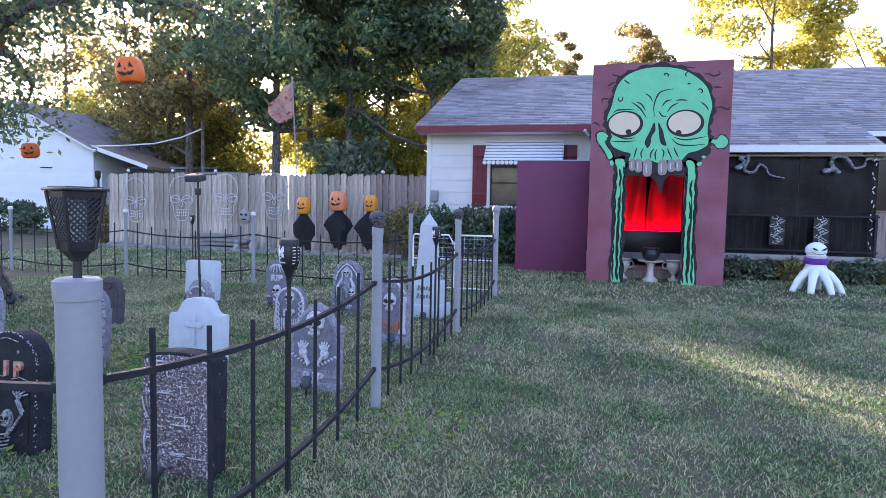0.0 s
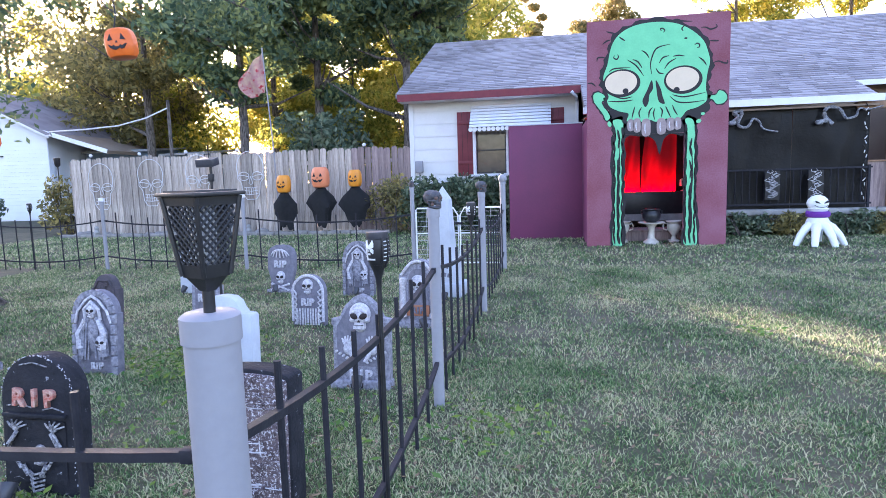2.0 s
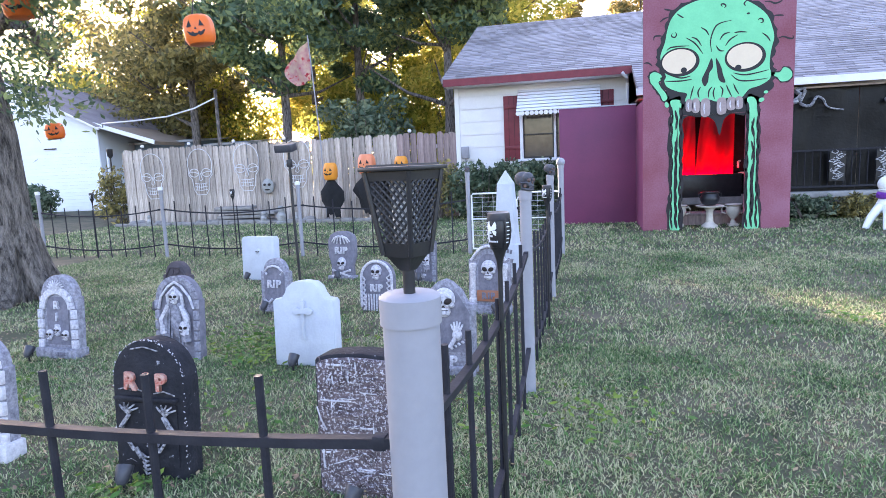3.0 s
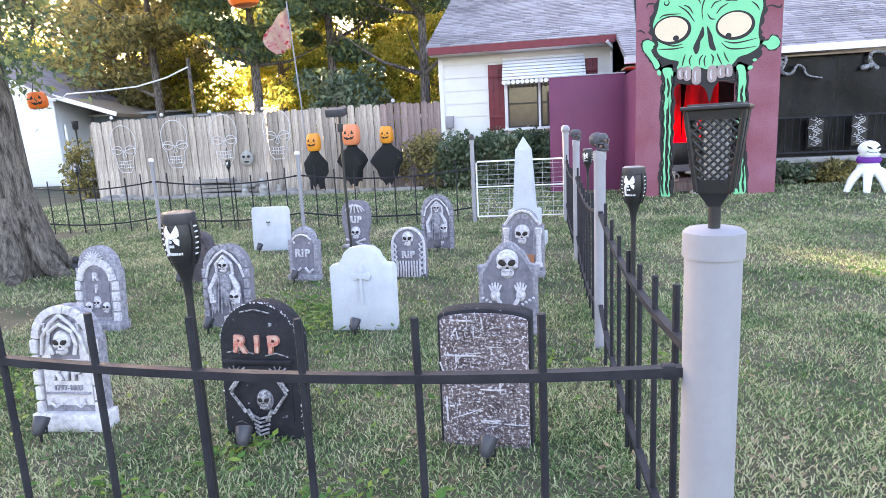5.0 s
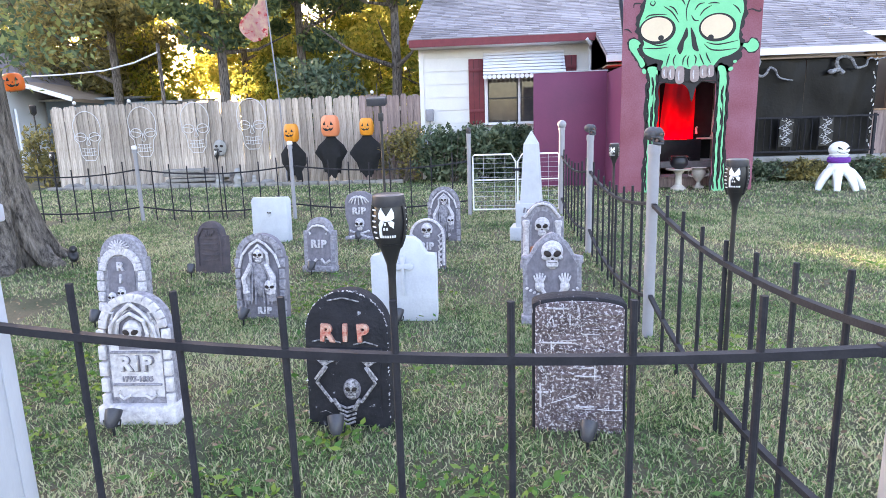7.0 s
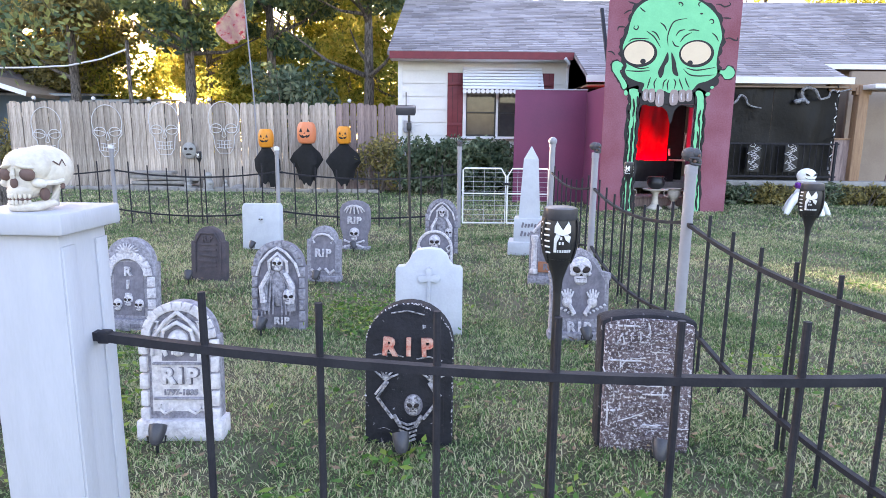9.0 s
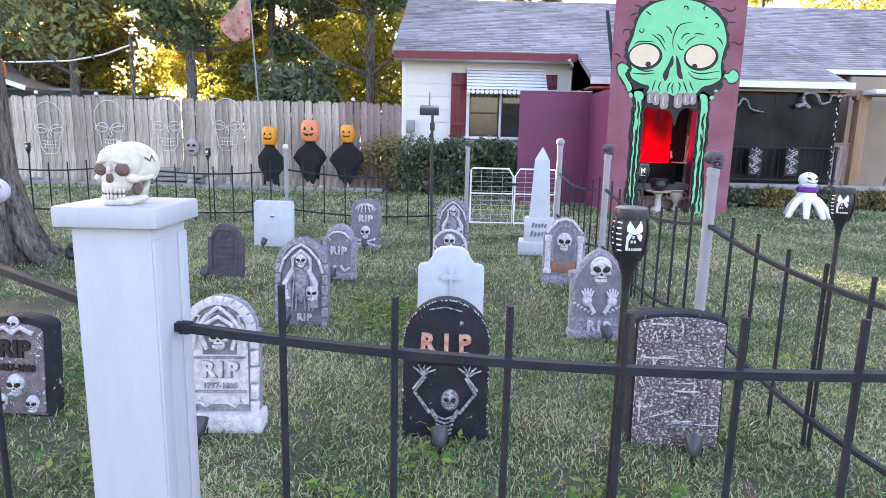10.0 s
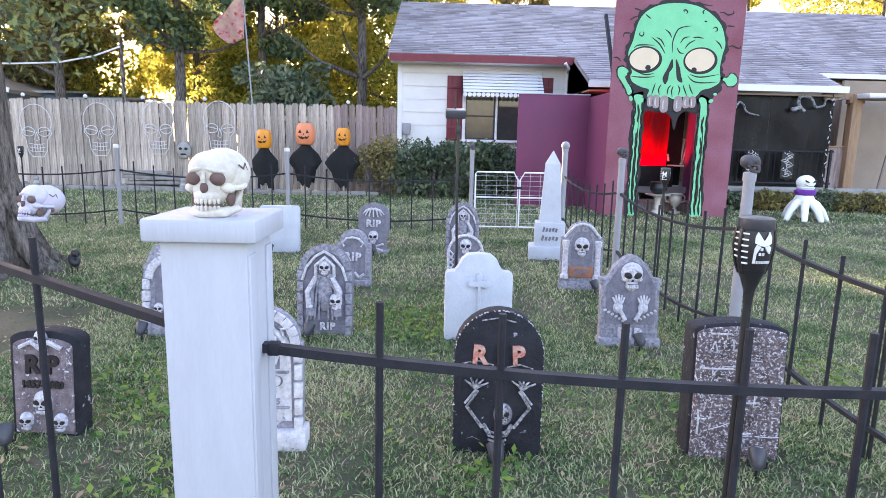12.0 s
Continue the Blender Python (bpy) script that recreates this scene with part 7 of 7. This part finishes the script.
for i in range(14):
    x = r.uniform(-12.5, -7.5)
    s = r.uniform(0.05, 0.13)
    rk = new("rock", mesh_of("rock", ball(shape(), (0, 0, s * 0.4), (s * 1.3, s, s * 0.7), (0, 0, r.uniform(0, 180)), 9), M_rock))
    rk.matrix_basis = pose(x, r.uniform(13.45, 13.9), 0)
    tagged(rk, "rounded pale garden rock in the flower bed", "rock", "flower bed rocks")
mask = thing("fence_mask", (-8.83, 14.13, 0.84), "grey sculpted face mask hung on the fence", "mask")
part("face", ball(shape(), (0, 0, 0), (0.16, 0.06, 0.19)), M_concrete, mask)
for s in (-1, 1):
    part("eye", ball(shape(), (s * 0.06, -0.05, 0.04), (0.04, 0.02, 0.03)), M_hollow, mask)
part("mouth", ball(shape(), (0, -0.05, -0.08), (0.07, 0.02, 0.02)), M_hollow, mask)
for i, x in enumerate((-12.3, -10.95, -9.7, -8.35, -5.2)):
    fl = thing("fence_top_light", (x, 14.2, 1.9), "small round solar light on the fence top", "solar lamp", "fence top lights")
    part("globe", ball(shape(), (0, 0, 0.07), 0.045, seg=10), M_diffuser, fl)
    part("collar", rod(shape(), (0, 0, 0), (0, 0, 0.035), 0.025), M_grey_plastic, fl)
toy = thing("toy_raven", (-6.35, 5.45, 0.0), "black toy raven perched by the tree root", "toy bird", rz=40)
part("body", ball(shape(), (0, 0, 0.12), (0.045, 0.09, 0.05), (25, 0, 0)), M_black_plastic, toy)
part("head", ball(shape(), (0, -0.08, 0.19), 0.035), M_black_plastic, toy)
part("beak", rod(shape(), (0, -0.1, 0.19), (0, -0.16, 0.18), 0.012, 0.002), M_black_plastic, toy)
part("tail", box(shape(), (0, 0.11, 0.08), (0.05, 0.1, 0.012), (25, 0, 0)), M_black_plastic, toy)
for s in (-1, 1):
    part("leg", rod(shape(), (s * 0.02, 0, 0), (s * 0.02, 0, 0.09), 0.005), M_black_plastic, toy)
yl = thing("yard_light", (-13.9, 14.9, 0), "black lantern on a tall thin stake", "lantern")
part("stake", rod(shape(), (0, 0, 0), (0, 0, 1.75), 0.02), M_black_plastic, yl)
part("lamp", lathe(shape(), [(0.03, 1.75), (0.07, 1.8), (0.08, 1.98), (0.05, 2.0)]), M_black_plastic, yl)


# ---- trees and shrubs ----


yt = thing("tree", (-7.12, 5.55, 0), "rough-barked yard tree with leafy overhanging branches", "tree")
bm = shape()
tube(bm, [(0, 0, -0.1), (-0.02, 0, 0.9), (-0.03, 0.02, 1.7), (-0.2, 0.1, 2.6), (-0.3, 0.2, 4.0), (0.1, 0.3, 6.5)], 0.31, 14, 0.12)
for a in range(7):
    c, s = math.cos(a * 0.9), math.sin(a * 0.9)
    tube(bm, [(0.12 * c, 0.12 * s, 0.75), (0.27 * c, 0.27 * s, 0.3), (0.42 * c, 0.42 * s, 0.06), (0.62 * c, 0.62 * s, -0.05)], 0.16, 8, 0.05)
part("trunk", bm, M_bark, yt)
BOUGHS = (((-0.15, 0.05, 2.4), (0.9, -0.4, 2.75), (2.0, -0.9, 2.85), (3.35, -1.4, 2.72)), ((-0.2, 0.1, 2.8), (-0.4, 1.0, 3.0), (-1.0, 1.9, 2.8), (-1.45, 2.25, 2.65)), ((-0.1, 0.0, 2.5), (0.6, -0.3, 3.1), (1.3, -0.7, 3.3), (1.9, -0.9, 3.25)), ((-0.25, 0.2, 3.2), (0.8, 0.9, 3.6), (1.9, 1.5, 3.6), (2.7, 1.8, 3.2)), ((-0.2, 0.1, 3.0), (-1.2, -0.4, 3.6), (-2.2, -1.0, 3.7)), ((-0.3, 0.2, 3.8), (0.5, -1.0, 4.4), (1.6, -1.6, 4.5)))
rng = np.random.default_rng(77)
cc = []
for limb in BOUGHS:
    part("branch", tube(shape(), limb, 0.065, 8, 0.014), M_bark, yt)
    L = [Vector(p) for p in limb]
    for i in range(len(L) - 1):
        for k in range(5):
            p = L[i].lerp(L[i + 1], rng.uniform(0, 1))
            tip = p + Vector((rng.normal(0, 0.4), rng.normal(0, 0.4), rng.normal(-0.02, 0.25)))
            part("twig", tube(shape(), [p, (p + tip) / 2 + Vector((0, 0, 0.05)), tip], 0.01, 5, 0.003), M_bark, yt)
            if i > 0 or rng.uniform() < 0.4:
                cc.append(tip)
cc = np.array([tuple(p) for p in cc])
hi = rng.normal(size=(34, 3)) * np.array([1.8, 1.8, 0.8]) + np.array([0, 0.3, 5.4])
cc = np.concatenate([cc, hi])
n = 15000
pick = rng.integers(0, len(cc), n)
pts = cc[pick] + rng.normal(size=(n, 3)) * np.where(pick < len(cc) - 34, 0.17, 0.5)[:, None]
keep = ~((pts[:, 0] > 1.0) & (pts[:, 2] < 2.62))
pts = pts[keep]
u, v = rand_axes(rng, len(pts), 0.046)
part("crown", quads("crown", pts, u, v, M_leaf_dark), M_leaf_dark, yt)

DK, GD, RU, PA = "tall tree with dense dark green leaves", "tall tree with sunlit golden leaves", "tall tree with thin rusty leaves", "distant tree with pale autumn leaves"
for x, y, h, s, b, m, lab, n, seed in ((-5.8, 20.8, 12.5, 3.0, 5.0, M_leaf_dark, DK, 15000, 34), (-11.4, 20.2, 12.5, 3.0, 4.0, M_leaf_dark, DK, 11000, 30), (-4.6, 25.5, 10.5, 2.8, 1.0, M_leaf_gold, GD, 4200, 35), (-16.2, 22.0, 12, 2.9, 3.0, M_leaf_rust, RU, 6500, 31),
                                      (-19.0, 24.5, 9, 3.0, 2.0, M_leaf_rust, RU, 2600, 37), (-21.5, 27, 9, 3.6, 1.5, M_leaf_rust, RU, 2600, 29), (-11.0, 31, 12, 4.2, 1.0, M_leaf_gold, GD, 13000, 33), (-26.0, 36, 12, 3.6, 1.0, M_leaf_gold, GD, 13000, 32),
                                      (-6.8, 31, 11, 3.8, 1.0, M_leaf_gold, GD, 11000, 36), (-30.5, 36, 13, 5.0, 1.0, M_leaf_gold, GD, 12000, 39), (-30, 30, 14, 5.0, 1.0, M_leaf_rust, RU, 12000, 41), (-15.4, 34, 13, 3.4, 1.0, M_leaf_gold, GD, 12000, 42), (-18.5, 41, 15, 3.8, 1.0, M_leaf_gold, GD, 13000, 43), (-9.2, 21.6, 13, 2.6, 3.8, M_leaf_dark, DK, 9000, 44), (-13.6, 27.5, 14, 2.6, 7.8, M_leaf_dark, DK, 9000, 45)):
    tree(x, y, h, s, b, m, lab, int(n * 2.1), seed, 0.125, 0.24, (0.3, 0), 18, 64)
for x, y, h, s, m, lab, n, seed in ((-2.2, 42, 12.8, 2.2, M_leaf_pale, PA, 4000, 51), (2.2, 44, 14.0, 2.6, M_leaf_pale, PA, 5000, 52), (8.6, 36, 17, 4.0, M_leaf_gold, GD, 11000, 53), (14.5, 37, 18, 4.6, M_leaf_gold, GD, 12000, 54), (21, 35, 17, 5, M_leaf_gold, GD, 11000, 55)):
    tree(x, y, h, s, 3.0, m, lab, int(n * 1.8), seed, 0.16, 0.2, (0.2, 0), 14, 44)
for i, (x, w) in enumerate(((-3.6, 3.2), (-6.2, 3.2), (-8.8, 3.2), (-11.2, 3.1), (-16.2, 3.2), (-18.8, 3.4), (-21.6, 3.6), (-24.8, 3.8), (-28.4, 4.2))):
    bush(x, 25.0 + 0.4 * (i % 3), w, 2.2, (5.6, 6.4, 5.2)[i % 3], M_leaf_rust if i == 6 else M_leaf_gold, "tall sunlit golden undergrowth beyond the fence", 4200 if i < 2 else 8500, 80 + i, 0.115, name="undergrowth")
bush(-7.3, 17.4, 2.2, 1.6, 3.3, M_leaf_bush, "tall green shrub behind the fence", 4500, 61, 0.1)
bush(-3.35, 13.4, 1.7, 0.9, 1.15, M_leaf_bush, "dense dark green evergreen shrub by the house wall", 6500, 62, 0.06)
bush(-2.0, 13.2, 1.6, 0.9, 1.1, M_leaf_bush, "dense dark green evergreen shrub by the house wall", 6500, 63, 0.06)
bush(-4.5, 13.5, 1.1, 0.7, 1.25, M_leaf_rust, "brown twiggy shrub beside the fence", 1800, 64, 0.05)
bush(-18.9, 17.0, 1.6, 1.0, 1.1, M_leaf_bush, "green shrub beside the neighbouring house", 2500, 65, 0.08)
bush(-13.4, 14.6, 1.3, 1.0, 1.5, M_leaf_rust, "brown bush at the fence end", 2000, 66, 0.07)

# broad-leaved weeds in the lawn
rng = np.random.default_rng(15)
spots = [(-2.55, 2.0, 0.1, 90), (-3.05, 2.32, 0.07, 60), (-2.3, 1.95, 0.1, 70), (-3.45, 4.25, 0.28, 700), (-1.55, 1.85, 0.12, 60), (-4.45, 2.75, 0.16, 160), (-4.25, 2.2, 0.12, 80), (-1.25, 3.3, 0.2, 160), (-2.6, 1.75, 0.2, 90), (-3.4, 1.95, 0.15, 90), (-3.2, 2.9, 0.3, 120), (-2.0, 3.1, 0.25, 120), (0.5, 5.1, 0.1, 60), (-4.7, 3.2, 0.2, 120)]
pts = np.concatenate([np.stack([rng.normal(x, r, n), rng.normal(y, r, n), rng.uniform(0.015, 0.06, n)], 1) for x, y, r, n in spots])
u, v = rand_axes(rng, len(pts), 0.026)
u[:, 2] *= 0.5
v[:, 2] *= 0.5
tagged(new("weeds", quads("weeds", pts, u, v, M_weed)), "low broad-leaved green weeds in the lawn", "weeds", kind="stuff")
